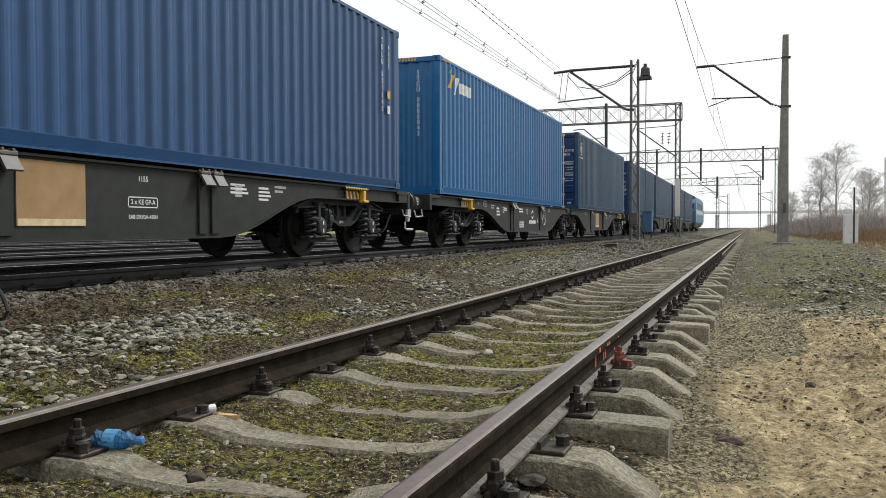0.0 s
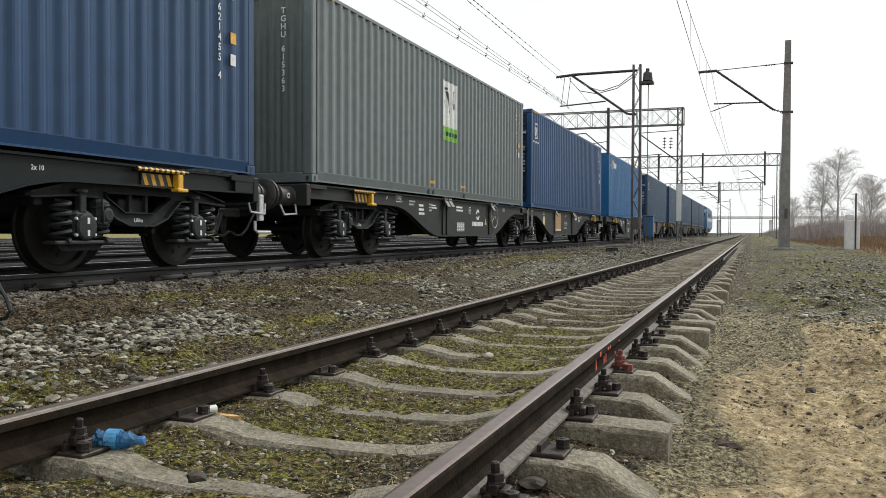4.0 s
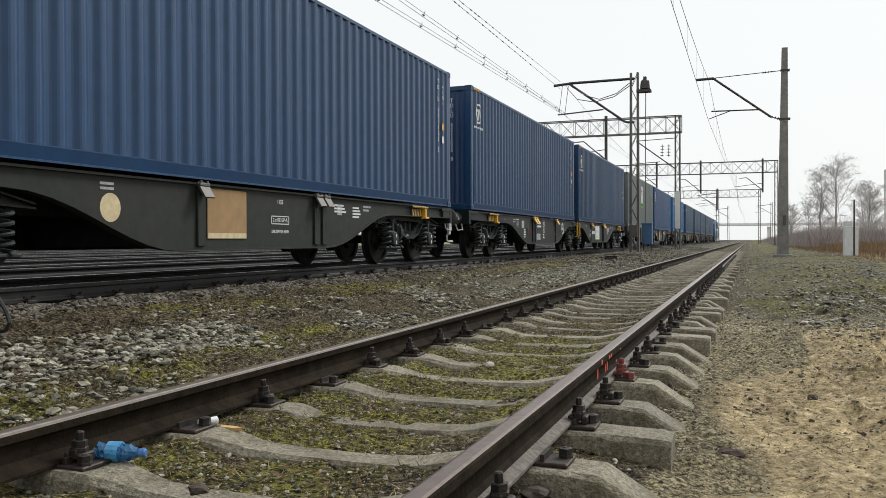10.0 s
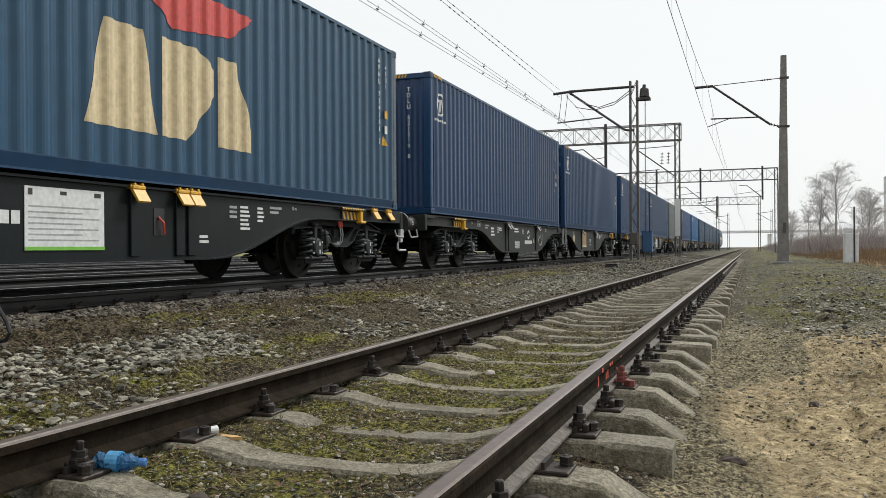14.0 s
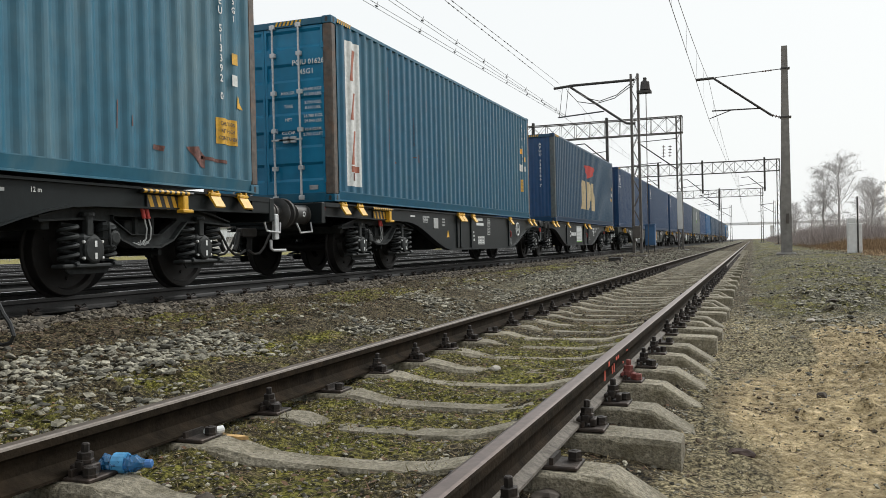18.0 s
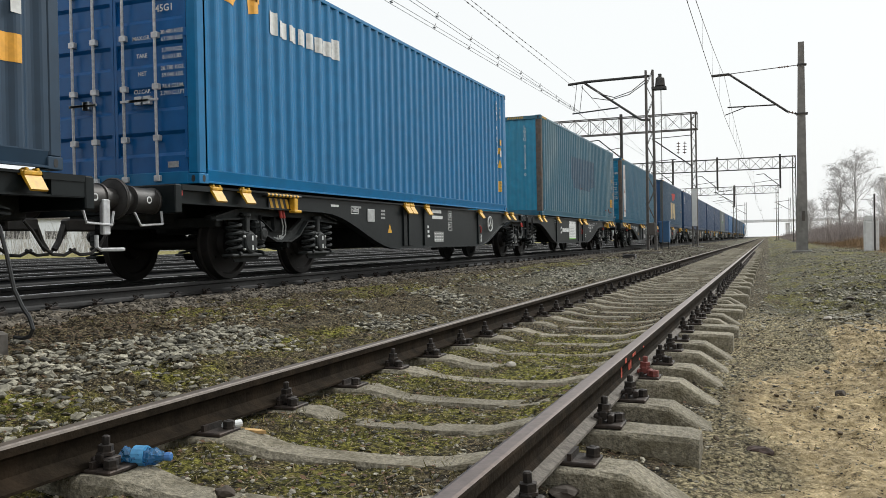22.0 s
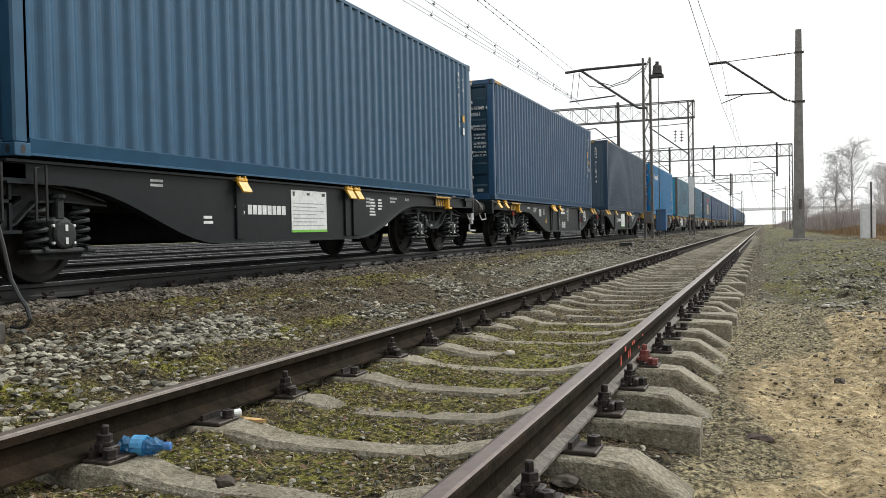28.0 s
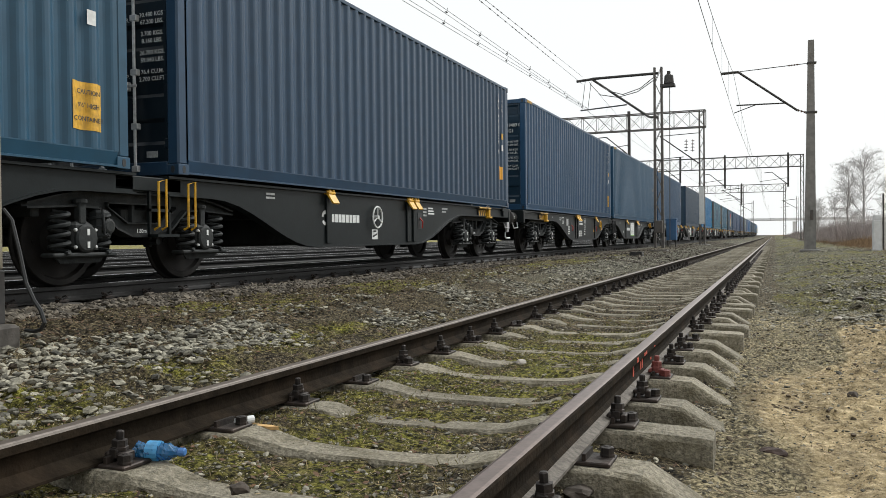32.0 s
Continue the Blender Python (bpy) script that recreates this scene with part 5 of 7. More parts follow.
                if boxed:
                    hw, hh = size * (0.34 * len(txt) + 0.35), size * 0.85
                    fr_ = Shape()
                    for a_, b_, c_, d_ in ((-hw, hw, hh, hh + 0.012), (-hw, hw, -hh - 0.012, -hh), (-hw - 0.012, -hw, -hh, hh), (hw, hw + 0.012, -hh, hh)):
                        fr_.box(1.1405, 1.143, y + a_, y + b_, z + c_, z + d_)
                    part("marking_frame", fr_, WHITEP, w, "white painted frame")
            elif kind == "card":
                p = part("white_card", Shape().box(1.14, 1.146, y - 0.10, y + 0.10, 0.42, 0.58), WHITEP, w)
                part("print", Shape().prism([(y - 0.08, 0.45), (y + 0.08, 0.49), (y + 0.08, 0.52), (y - 0.08, 0.48)], "x", 1.146, 1.148).box(1.146, 1.148, y - 0.06, y + 0.05, 0.54, 0.565), BLACKP, p)
            elif kind == "roundel":
                sh = Shape()
                sh.add([(1.1425, p_, z_) for p_, z_ in disc(y, 0.78, 0.15)], [tuple(range(18))])
                part("roundel", sh, BEIGEP, w, "pale round sign")
            elif kind == "triangle":
                sh = Shape().add([(1.1425, y - 0.085, 0.60), (1.1425, y + 0.085, 0.60), (1.1425, y, 0.76)], [(0, 1, 2)])
                part("warning_triangle", sh, YELLOW, w, "yellow warning triangle")
            elif kind == "holder":
                part("label_holder", Shape().box(1.14, 1.155, y - 0.13, y + 0.13, 0.78, 0.99, 0, 0.004), TIN, w, "bare metal label holder")
            elif kind == "dial":
                sh = Shape().lathe([(1.14, 0.11), (1.15, 0.11), (1.153, 0.10)], "x", 20, (0, y, 0.74))
                d = part("load_dial", sh, WHITEP, w, "round white changeover dial")
                part("pointer", Shape().box(1.153, 1.157, y - 0.015, y + 0.015, 0.66, 0.82).box(1.153, 1.157, y - 0.05, y + 0.05, 0.72, 0.75), BLACKP, d)
            elif kind == "redbox":
                part("brake_lever", Shape().path([(1.15, y - 0.02, 0.80), (1.19, y + 0.02, 0.74), (1.17, y + 0.05, 0.62)], 0.014, 6), REDP, w, "red brake lever")
                part("lever_plate", Shape().box(1.14, 1.146, y - 0.09, y + 0.09, 0.60, 0.90), BLACKP, w)
    bogie(w, 0, cable=style == "B", new_type=mat is WAGON_B)
    mid = Shape()
    mid.box(-1.1, 1.1, -0.55, 0.55, 0.92, 1.08, 0, 0.02)
    mid.box(1.0, 1.14, -0.5, 0.5, 0.95, 1.10, 0, 0.01)
    part("middle_bolster", mid, mat, w)
    if ladder is not None:
        for y in (0.10, 0.58):
            part("grab_iron", Shape().path([(1.16, y - 0.06, 0.55), (1.22, y - 0.06, 0.58), (1.22, y - 0.06, 1.05), (1.22, y + 0.06, 1.08), (1.22, y + 0.06, 0.58), (1.16, y + 0.06, 0.55)], 0.014, 6),
                 ladder, w, "bent tube grab iron")
        part("shunter_step", Shape().box(1.10, 1.24, 0.0, 0.34, 0.47, 0.50).box(1.10, 1.13, 0.0, 0.03, 0.47, 1.0).box(1.10, 1.13, 0.31, 0.34, 0.47, 1.0).box(1.10, 1.13, 0.0, 0.34, 0.74, 0.77), mat, w, "hanging step of flat bars")
    return w


MOVERS = []     # things of the train with their place at the start


def put(ob, y, z):
    ob.matrix_basis = pose(MAIN_X, y, RAIL_Z + z)
    MOVERS.append((ob, y, RAIL_Z + z))
    return ob


def globe_emblem(cy, cz):
    """A white ring with a slanted bar across, a hint of an emblem, and a row of small blocks under it."""
    polys = ring(cy, cz, 0.24, 0.05, 16, 40, 330)
    polys += [rect(cy - 0.15, cy + 0.12, cz + 0.05, cz + 0.11), [(cy - 0.05, cz - 0.16), (cy + 0.01, cz - 0.16), (cy + 0.05, cz + 0.05), (cy - 0.01, cz + 0.05)], rect(cy + 0.07, cy + 0.12, cz - 0.14, cz + 0.11),
              rect(cy + 0.07, cy + 0.22, cz - 0.16, cz - 0.11)]
    polys += [rect(cy - 0.3 + i * 0.07, cy - 0.25 + i * 0.07, cz - 0.36, cz - 0.31) for i in range(9)]
    return [(WHITEP, polys, "white ring emblem with a row of small blocks")]


BLUE_LABEL = "royal blue ribbed steel container with white markings"
BOXES = [
    # rear end, colour, label, options
    (86.3, (52, 76, 112), BLUE_LABEL, dict()),
    (73.1, (50, 74, 110), BLUE_LABEL, dict(doors=True)),
    (59.4, (56, 80, 116), BLUE_LABEL, dict()),
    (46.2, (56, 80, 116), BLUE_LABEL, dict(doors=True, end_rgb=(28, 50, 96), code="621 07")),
    (31.68, (62, 84, 120), "faded blue ribbed steel container with a white emblem", dict(doors=True, end_rgb=(26, 46, 90), code="6215 22", logo=globe_emblem(0.6, 2.3))),
    (16.54, (46, 100, 160), "bright blue ribbed steel container with a white block emblem", dict(code="STCU 0000042", logo=[
        (WHITEP, [rect(1.35 + i * 0.27, 1.55 + i * 0.27, 2.28, 2.52) for i in range(3)] + [[(0.9, 2.2), (1.05, 2.2), (1.25, 2.6), (1.1, 2.6)]], "white slanted stroke and blocks"),
        (YELLOW, [[(0.55, 2.3), (0.75, 2.3), (0.95, 2.62), (0.75, 2.62)]], "yellow slanted stroke"), (GREENP, [[(0.6, 2.62), (0.8, 2.62), (0.7, 2.75)]], "green patch")])),
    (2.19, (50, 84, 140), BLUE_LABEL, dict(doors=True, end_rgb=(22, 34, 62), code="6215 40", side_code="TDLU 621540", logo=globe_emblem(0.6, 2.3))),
    (-10.97, (131, 130, 129), "grey-green ribbed steel container with a white and green poster", dict(code="TGHU 615363", side_code="TGHU 615363", end_rgb=(92, 92, 88), logo=[
        (WHITEP, [rect(5.6, 6.49, 1.5, 2.46)], "white poster field"), (GREENP, [rect(5.6, 6.49, 1.21, 1.5)], "green poster foot"),
        (BLACKP, [[(x + 0.72, z + 0.20) for x, z in q] for q in ([(5.28, 1.62), (5.37, 1.62), (5.17, 2.05), (5.08, 2.05)], [(5.38, 1.64), (5.44, 1.78), (5.66, 2.12), (5.58, 2.12)], rect(4.97, 5.05, 1.78, 1.86), rect(4.98, 5.16, 2.08, 2.13), rect(5.5, 5.56, 1.72, 1.82), rect(5.6, 5.66, 1.72, 1.86))]
         + [rect(5.72 + 0.11 * i, 5.80 + 0.11 * i, 1.31, 1.40) for i in range(7)], "black strokes on the poster")], extras=[(YELLOW, 6.85, 7.1, 0.25, 0.30, "small yellow sticker"), (YELLOW, 4.86, 5.15, 0.25, 0.31, "small yellow sticker"),
                                   # pockets are flat black paint; the openings' shade is in the colour
                                   (BLACKP, 4.72, 5.08, 0.02, 0.13, "black rectangle painted for the dark inside a forklift pocket"), (BLACKP, 6.82, 7.18, 0.02, 0.13, "black rectangle painted for the dark inside a forklift pocket")])),
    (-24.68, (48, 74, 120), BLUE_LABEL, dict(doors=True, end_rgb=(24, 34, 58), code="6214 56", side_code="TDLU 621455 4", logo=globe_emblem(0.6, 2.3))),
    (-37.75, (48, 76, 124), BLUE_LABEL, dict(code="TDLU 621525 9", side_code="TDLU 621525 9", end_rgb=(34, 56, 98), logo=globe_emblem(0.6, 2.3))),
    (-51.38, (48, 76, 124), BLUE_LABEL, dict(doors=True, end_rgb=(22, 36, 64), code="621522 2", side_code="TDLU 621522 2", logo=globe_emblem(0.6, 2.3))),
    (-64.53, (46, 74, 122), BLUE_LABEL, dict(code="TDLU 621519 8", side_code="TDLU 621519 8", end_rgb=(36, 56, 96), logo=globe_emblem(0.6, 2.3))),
    (-78.48, (58, 88, 112), "weathered slate-blue container with beige block emblem and red band", dict(code="APHU 734366 7", side_code="APHU 734366 7", end_rgb=(34, 66, 112), rail_rgb=(44, 72, 112), age=0.5, post_mat="worn", logo=[
        (BEIGEP, [[(4.47, 0.55), (5.57, 0.55), (5.32, 1.65), (4.75, 1.65)], [(5.62, 0.55), (6.08, 0.55), (6.62, 1.15), (6.62, 1.47), (6.3, 1.65), (5.62, 1.65)], [(6.68, 0.54), (7.43, 0.54), (7.43, 0.82), (7.05, 1.64), (6.68, 1.64)]], "three beige slanted block shapes"),
        (REDP, [[(5.2, 2.25), (5.83, 1.78), (6.95, 1.93), (7.47, 2.29), (6.34, 2.32)]], "faded red band over the shapes"),
        (YELLOW, [[(11.56, 1.12), (11.75, 1.12), (11.62, 1.29)]], "yellow warning triangle")])),
    (-94.05, (40, 104, 128), "teal ribbed steel container with rusty posts and a white plate", dict(doors=True, end_rgb=(38, 100, 124), code="PCIU 016269 3", side_code="PCIU 016269", age=0.45, stain=(0.06, 0.14, 0.16), post_mat="rust", logo=[
        (WHITEP, [rect(0.50, 0.97, 0.27, 2.62)], "tall white plate on the ribs"),
        (RED_WORN, [[(0.62, 1.98), (0.74, 1.98), (0.86, 2.5), (0.70, 2.5)], [(0.62, 1.35), (0.74, 1.35), (0.84, 1.8), (0.72, 1.8)], [(0.62, 0.62), (0.74, 0.62), (0.84, 1.18), (0.72, 1.18)], rect(0.62, 0.90, 0.5, 0.60)], "red strokes on the plate"),
        ("rust", [rect(2.2, 2.214, 0.95, 1.4), rect(2.212, 2.222, 1.35, 2.1), rect(2.205, 2.216, 2.15, 2.5), [(3.35, 1.2), (3.362, 1.2), (3.37, 1.75), (3.36, 1.75)], rect(3.75, 3.765, 1.85, 2.25), rect(4.1, 4.115, 1.95, 2.2), rect(2.4, 2.5, 0.79, 0.82), rect(3.3, 3.42, 0.97, 0.99), rect(3.6, 3.62, 0.9, 1.05), rect(4.6, 4.612, 0.7, 1.3), rect(6.2, 6.28, 0.57, 0.59), rect(0.66, 0.72, 0.36, 0.49)], "rusty scratches")],
        extras=[(YELLOW, 11.2, 11.5, 0.74, 1.08, "yellow height placard"), (WHITEP, 11.12, 11.48, 1.31, 1.5, "white placard"), (ORANGEP, 11.25, 11.45, 1.8, 1.95, "orange placard")])),
    (-108.38, (74, 117, 134), "faded sea-green container with a dark repainted patch", dict(code="LGEU 513392 0", side_code="LGEU 513392 0", end_rgb=(62, 118, 138), age=0.6, stain=(0.17, 0.24, 0.25), post_mat="rust", logo=[
        ("patch", [rect(3.96, 4.25, 1.3, 2.05), [(4.25, 1.02), (7.14, 1.0), (7.14, 2.12), (4.25, 2.05)], [(7.14, 1.12), (8.05, 1.24), (8.05, 2.13), (7.14, 2.12)]], "dark blue overpainted patch"),
        ("rust", [[(4.6, 1.12), (4.7, 1.10), (4.72, 1.15), (4.62, 1.16)], [(5.3, 0.98), (5.33, 0.98), (5.34, 1.2), (5.32, 1.2)], [(5.55, 1.03), (5.7, 1.05), (5.7, 1.07), (5.55, 1.06)], [(5.9, 1.01), (6.0, 1.0), (6.0, 1.03), (5.9, 1.04)],
                  [(5.5, 0.6), (5.515, 0.6), (5.52, 0.78), (5.51, 0.78)], [(9.6, 0.55), (9.62, 0.55), (9.64, 0.85), (9.625, 0.85)], [(9.8, 0.6), (9.82, 0.6), (9.82, 0.72), (9.81, 0.72)], [(11.0, 0.36), (11.5, 0.34), (11.5, 0.38), (11.0, 0.40)], [(10.15, 0.40), (10.3, 0.38), (10.32, 0.44), (10.17, 0.45)], [(10.74, 0.48), (10.94, 0.50), (11.08, 0.40), (11.07, 0.25), (10.92, 0.30)]], "rusty dents"),
        (YELLOW, [[(11.72, 1.06), (11.9, 1.06), (11.74, 1.22)]], "yellow warning triangle")],
        extras=[(YELLOW, 11.32, 11.72, 0.58, 0.9, "yellow height placard")])),
    (-124.05, (10, 112, 172), "bright azure ribbed container with orange and white block emblem", dict(doors=True, end_rgb=(20, 76, 134), code="616713 0", side_code="HNKU 616713 0", logo=[
        (ORANGEP, [[(0.55, 2.25), (0.75, 2.2), (1.05, 2.62), (0.9, 2.66)], rect(0.8, 1.35, 2.38, 2.46), [(1.1, 2.2), (1.3, 2.25), (1.2, 2.62), (1.05, 2.6)]], "orange slanted strokes"),
        (YELLOW, [[(11.57, 1.05), (11.78, 1.05), (11.66, 1.26)]], "yellow warning triangle"),
        (WHITEP, [rect(1.53 + i * 0.245, 1.73 + i * 0.245, 2.06, 2.36 if i in (0, 7) else 2.28) for i in range(8)], "row of white blocks")],
        extras=[(YELLOW, 11.55, 11.8, 0.47, 0.73, "yellow height placard"), (YELLOW, 11.58, 11.71, 1.39, 1.54, "yellow placard")])),
    (-138.23, (62, 74, 92), "charcoal grey ribbed steel container", dict(code="RGHU 411876 4", side_code="RGHU 411876", end_rgb=(64, 70, 80), extras=[(ORANGEP, 11.55, 11.75, 0.9, 1.15, "orange placard")])),
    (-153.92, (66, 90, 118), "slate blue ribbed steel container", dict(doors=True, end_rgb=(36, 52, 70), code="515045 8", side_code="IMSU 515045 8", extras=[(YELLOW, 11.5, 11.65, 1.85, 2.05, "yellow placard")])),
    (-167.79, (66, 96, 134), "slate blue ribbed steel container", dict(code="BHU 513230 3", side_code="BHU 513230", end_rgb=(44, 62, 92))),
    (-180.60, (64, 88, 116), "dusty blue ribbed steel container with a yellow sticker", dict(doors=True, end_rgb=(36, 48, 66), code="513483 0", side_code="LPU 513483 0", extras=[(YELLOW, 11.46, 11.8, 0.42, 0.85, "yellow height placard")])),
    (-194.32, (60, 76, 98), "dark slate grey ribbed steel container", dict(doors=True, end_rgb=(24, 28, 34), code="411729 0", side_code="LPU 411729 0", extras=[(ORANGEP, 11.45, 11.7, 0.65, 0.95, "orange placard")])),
    (-207.25, (56, 88, 108), "petrol blue ribbed steel container with a yellow sticker", dict(code="410 27", side_code="LPU 410 27", extras=[(YELLOW, 11.45, 11.83, 0.33, 0.78, "yellow height placard")])),
]
RUSTY_POST = material("rusty_post", (0.085, 0.07, 0.06), 0.7, 0, 0.4, 10, (0.17, 0.085, 0.045), 0.8, 3, 0.2)
WORN_POST = material("worn_post", (0.07, 0.085, 0.09), 0.6, 0, 0.3, 10, (0.12, 0.09, 0.07), 0.5, 3, 0.2)
RUST_MARK = material("rust_mark", (0.13, 0.055, 0.045), 0.8, 0, 0.4, 20, (0.05, 0.035, 0.03), 0.7, 9, 0.2)
PATCH = material("dark_patch", srgb(38, 74, 98), 0.4, 0, 0.12, 8, srgb(60, 96, 118), 0.5, 2, 0.06)
for rear_y, rgb, label, opt in BOXES:
    opt = dict(opt)
    if "post_mat" in opt:
        opt["post_mat"] = RUSTY_POST if opt["post_mat"] == "rust" else WORN_POST
    if "logo" in opt:
        opt["logo"] = [({"patch": PATCH, "rust": RUST_MARK}[m_] if isinstance(m_, str) else m_, p_, l_) for m_, p_, l_ in opt["logo"] if p_]
    put(container(rgb, label, **opt), rear_y, DECK)

OLD, DARK = "dark olive-grey articulated container wagon with three bogies", "black articulated container wagon with yellow spigots"
FA = (("flap", 3.41), ("flap", 6.3), ("flap", 6.57))
PRINT_R = (("flap", 2.85), ("flap", 5.7), ("flap", 5.98), ("bars", 5.15, 0.93, 0.55, 2, 0.10), ("table", 5.28, 3, 4), ("text", 4.57, 0.95, "GE", 0.10, True), ("text", 4.57, 0.74, "G1", 0.08, True), ("bars", 4.57, 0.58, 0.18, 2, 0.09),
           ("bars", 7.75, 1.0, 0.3, 1, 0.06), ("holder", 7.24), ("redbox", 6.62), ("text", 7.75, 0.89, "75 m", 0.06, True), ("bars", 6.97, 0.72, 0.22, 4, 0.07), ("text", 10.1, 1.0, "2R", 0.05, False), ("text", 9.1, 1.0, "1P", 0.05, False))
PRINT_F = FA + (("poster", 5.15), ("emblem", 4.05), ("bars", 7.25, 0.95, 0.22, 6, 0.05), ("bars", 7.55, 0.95, 0.16, 4, 0.05), ("bars", 2.8, 0.62, 0.2, 2, 0.06), ("text", 8.7, 1.0, "2x 10", 0.05, False))
B_FRONT = (("poster", 4.3), ("emblem", 3.3), ("redbox", 5.65), ("bars", 7.35, 0.97, 0.22, 6, 0.055), ("bars", 7.72, 0.97, 0.16, 4, 0.055), ("bars", 6.48, 0.58, 0.2, 2, 0.06), ("text", 8.6, 1.02, "12 m", 0.05, False))
B_REAR = (("bars", 4.55, 1.0, 0.62, 2, 0.115), ("table", 4.5, 3, 4), ("text", 3.87, 0.97, "GE", 0.10, True), ("text", 3.87, 0.75, "G1", 0.09, True), ("bars", 5.12, 0.70, 0.24, 3, 0.09), ("redbox", 2.02), ("card", 1.95),
          ("wheel", 1.36, WHITEP, 0.83), ("holder", 7.6), ("triangle", 6.85), ("text", 8.17, 0.96, "H 75m", 0.06, True), ("bars", 8.8, 0.99, 0.3, 1, 0.06), ("bars", 2.0, 0.95, 0.16, 3, 0.045))
OLD_F = (("flap", 3.45), ("flap", 6.3), ("flap", 6.55), ("board", 4.0), ("roundel", 1.95), ("text", 5.27, 0.72, "2 x KE GP-A", 0.055, True), ("text", 5.27, 0.56, "SAB DRV2A-450H", 0.045, False), ("text", 5.27, 0.97, "1155", 0.06, False),
         ("bars", 7.1, 0.98, 0.4, 3, 0.05), ("bars", 7.7, 0.96, 0.3, 4, 0.05))
OLD_R = (("flap", 3.0), ("flap", 6.1), ("flap", 6.35), ("stacked", 3.94), ("triangle", 3.31), ("wheel", 2.73, GREYP, 0.80), ("table", 5.2, 3, 4), ("bars", 5.25, 0.95, 0.5, 2, 0.07), ("text", 4.55, 0.92, "G1", 0.07, True),
         ("text", 9.3, 1.03, "2P", 0.06, False), ("text", 8.75, 1.03, "<1'30'", 0.055, True), ("bars", 7.6, 0.92, 0.3, 3, 0.08), ("bars", 6.9, 0.95, 0.35, 2, 0.05))
WAGONS = [
    # rear ends of its two boxes, overhangs front and rear, style, paint, label, spigot paint, front half, rear half, grab irons
    ((86.3, 73.1), 0.3, 0.13, "A", WAGON_A, OLD, STEEL_GREY, (), (), None),
    ((59.4, 46.2), 0.13, 0.53, "A", WAGON_A, OLD, STEEL_GREY, (), (("board", 4.6),), None),
    ((31.68, 16.54), 0.53, 0.53, "A", WAGON_A, OLD, STEEL_GREY, (("board", 4.5),), OLD_R, None),
    ((2.19, -10.97), 0.53, 0.10, "A", WAGON_A, OLD, STEEL_GREY, OLD_F, OLD_R, GREYP),
    ((-24.68, -37.75), 0.10, 0.10, "A", WAGON_B, DARK, YELLOW, (("flap", 3.02), ("flap", 5.87), ("flap", 6.17), ("poster", 4.53), ("emblem", 3.5)) + PRINT_F[5:], PRINT_R + (("wheel", 2.0, WHITEP, 0.82), ("triangle", 2.9)), YELLOW),
    ((-51.38, -64.53), 0.10, 0.28, "A", WAGON_A, OLD, STEEL_GREY, OLD_F, OLD_R, GREYP),
    ((-78.48, -94.05), 0.28, 0.38, "B", WAGON_B, DARK, YELLOW, B_FRONT, B_REAR, BLACKP),
    ((-108.38, -124.05), 0.38, 0.38, "B", WAGON_B, DARK, YELLOW, B_FRONT, B_REAR, BLACKP),
    ((-138.23, -153.92), 0.38, 0.15, "B", WAGON_B, DARK, YELLOW, B_FRONT, B_REAR, BLACKP),
    ((-167.79, -180.60), 0.15, 0.15, "A", WAGON_B, DARK, YELLOW, PRINT_F, (("wheel", 2.04, YELLOW, 0.83),) + PRINT_R + (("triangle", 3.03), ("redbox", 2.74)), BLACKP),
    ((-194.32, -207.25), 0.15, 0.15, "A", WAGON_B, DARK, YELLOW, FA + (("emblem", 3.95), ("wheel", 4.95, WHITEP, 0.78), ("card", 4.95), ("redbox", 6.84), ("bars", 7.4, 0.98, 0.3, 3, 0.05)), PRINT_R, YELLOW),
]
for (ra, rb), of, orr, style, paint, label, flap_mat, fr, re_, lad in WAGONS:
    gap = ra - (rb + LEN)
    put(wagon(gap, of, orr, style, paint, label, flap_mat, fr, re_, lad), ra - gap / 2, 0)


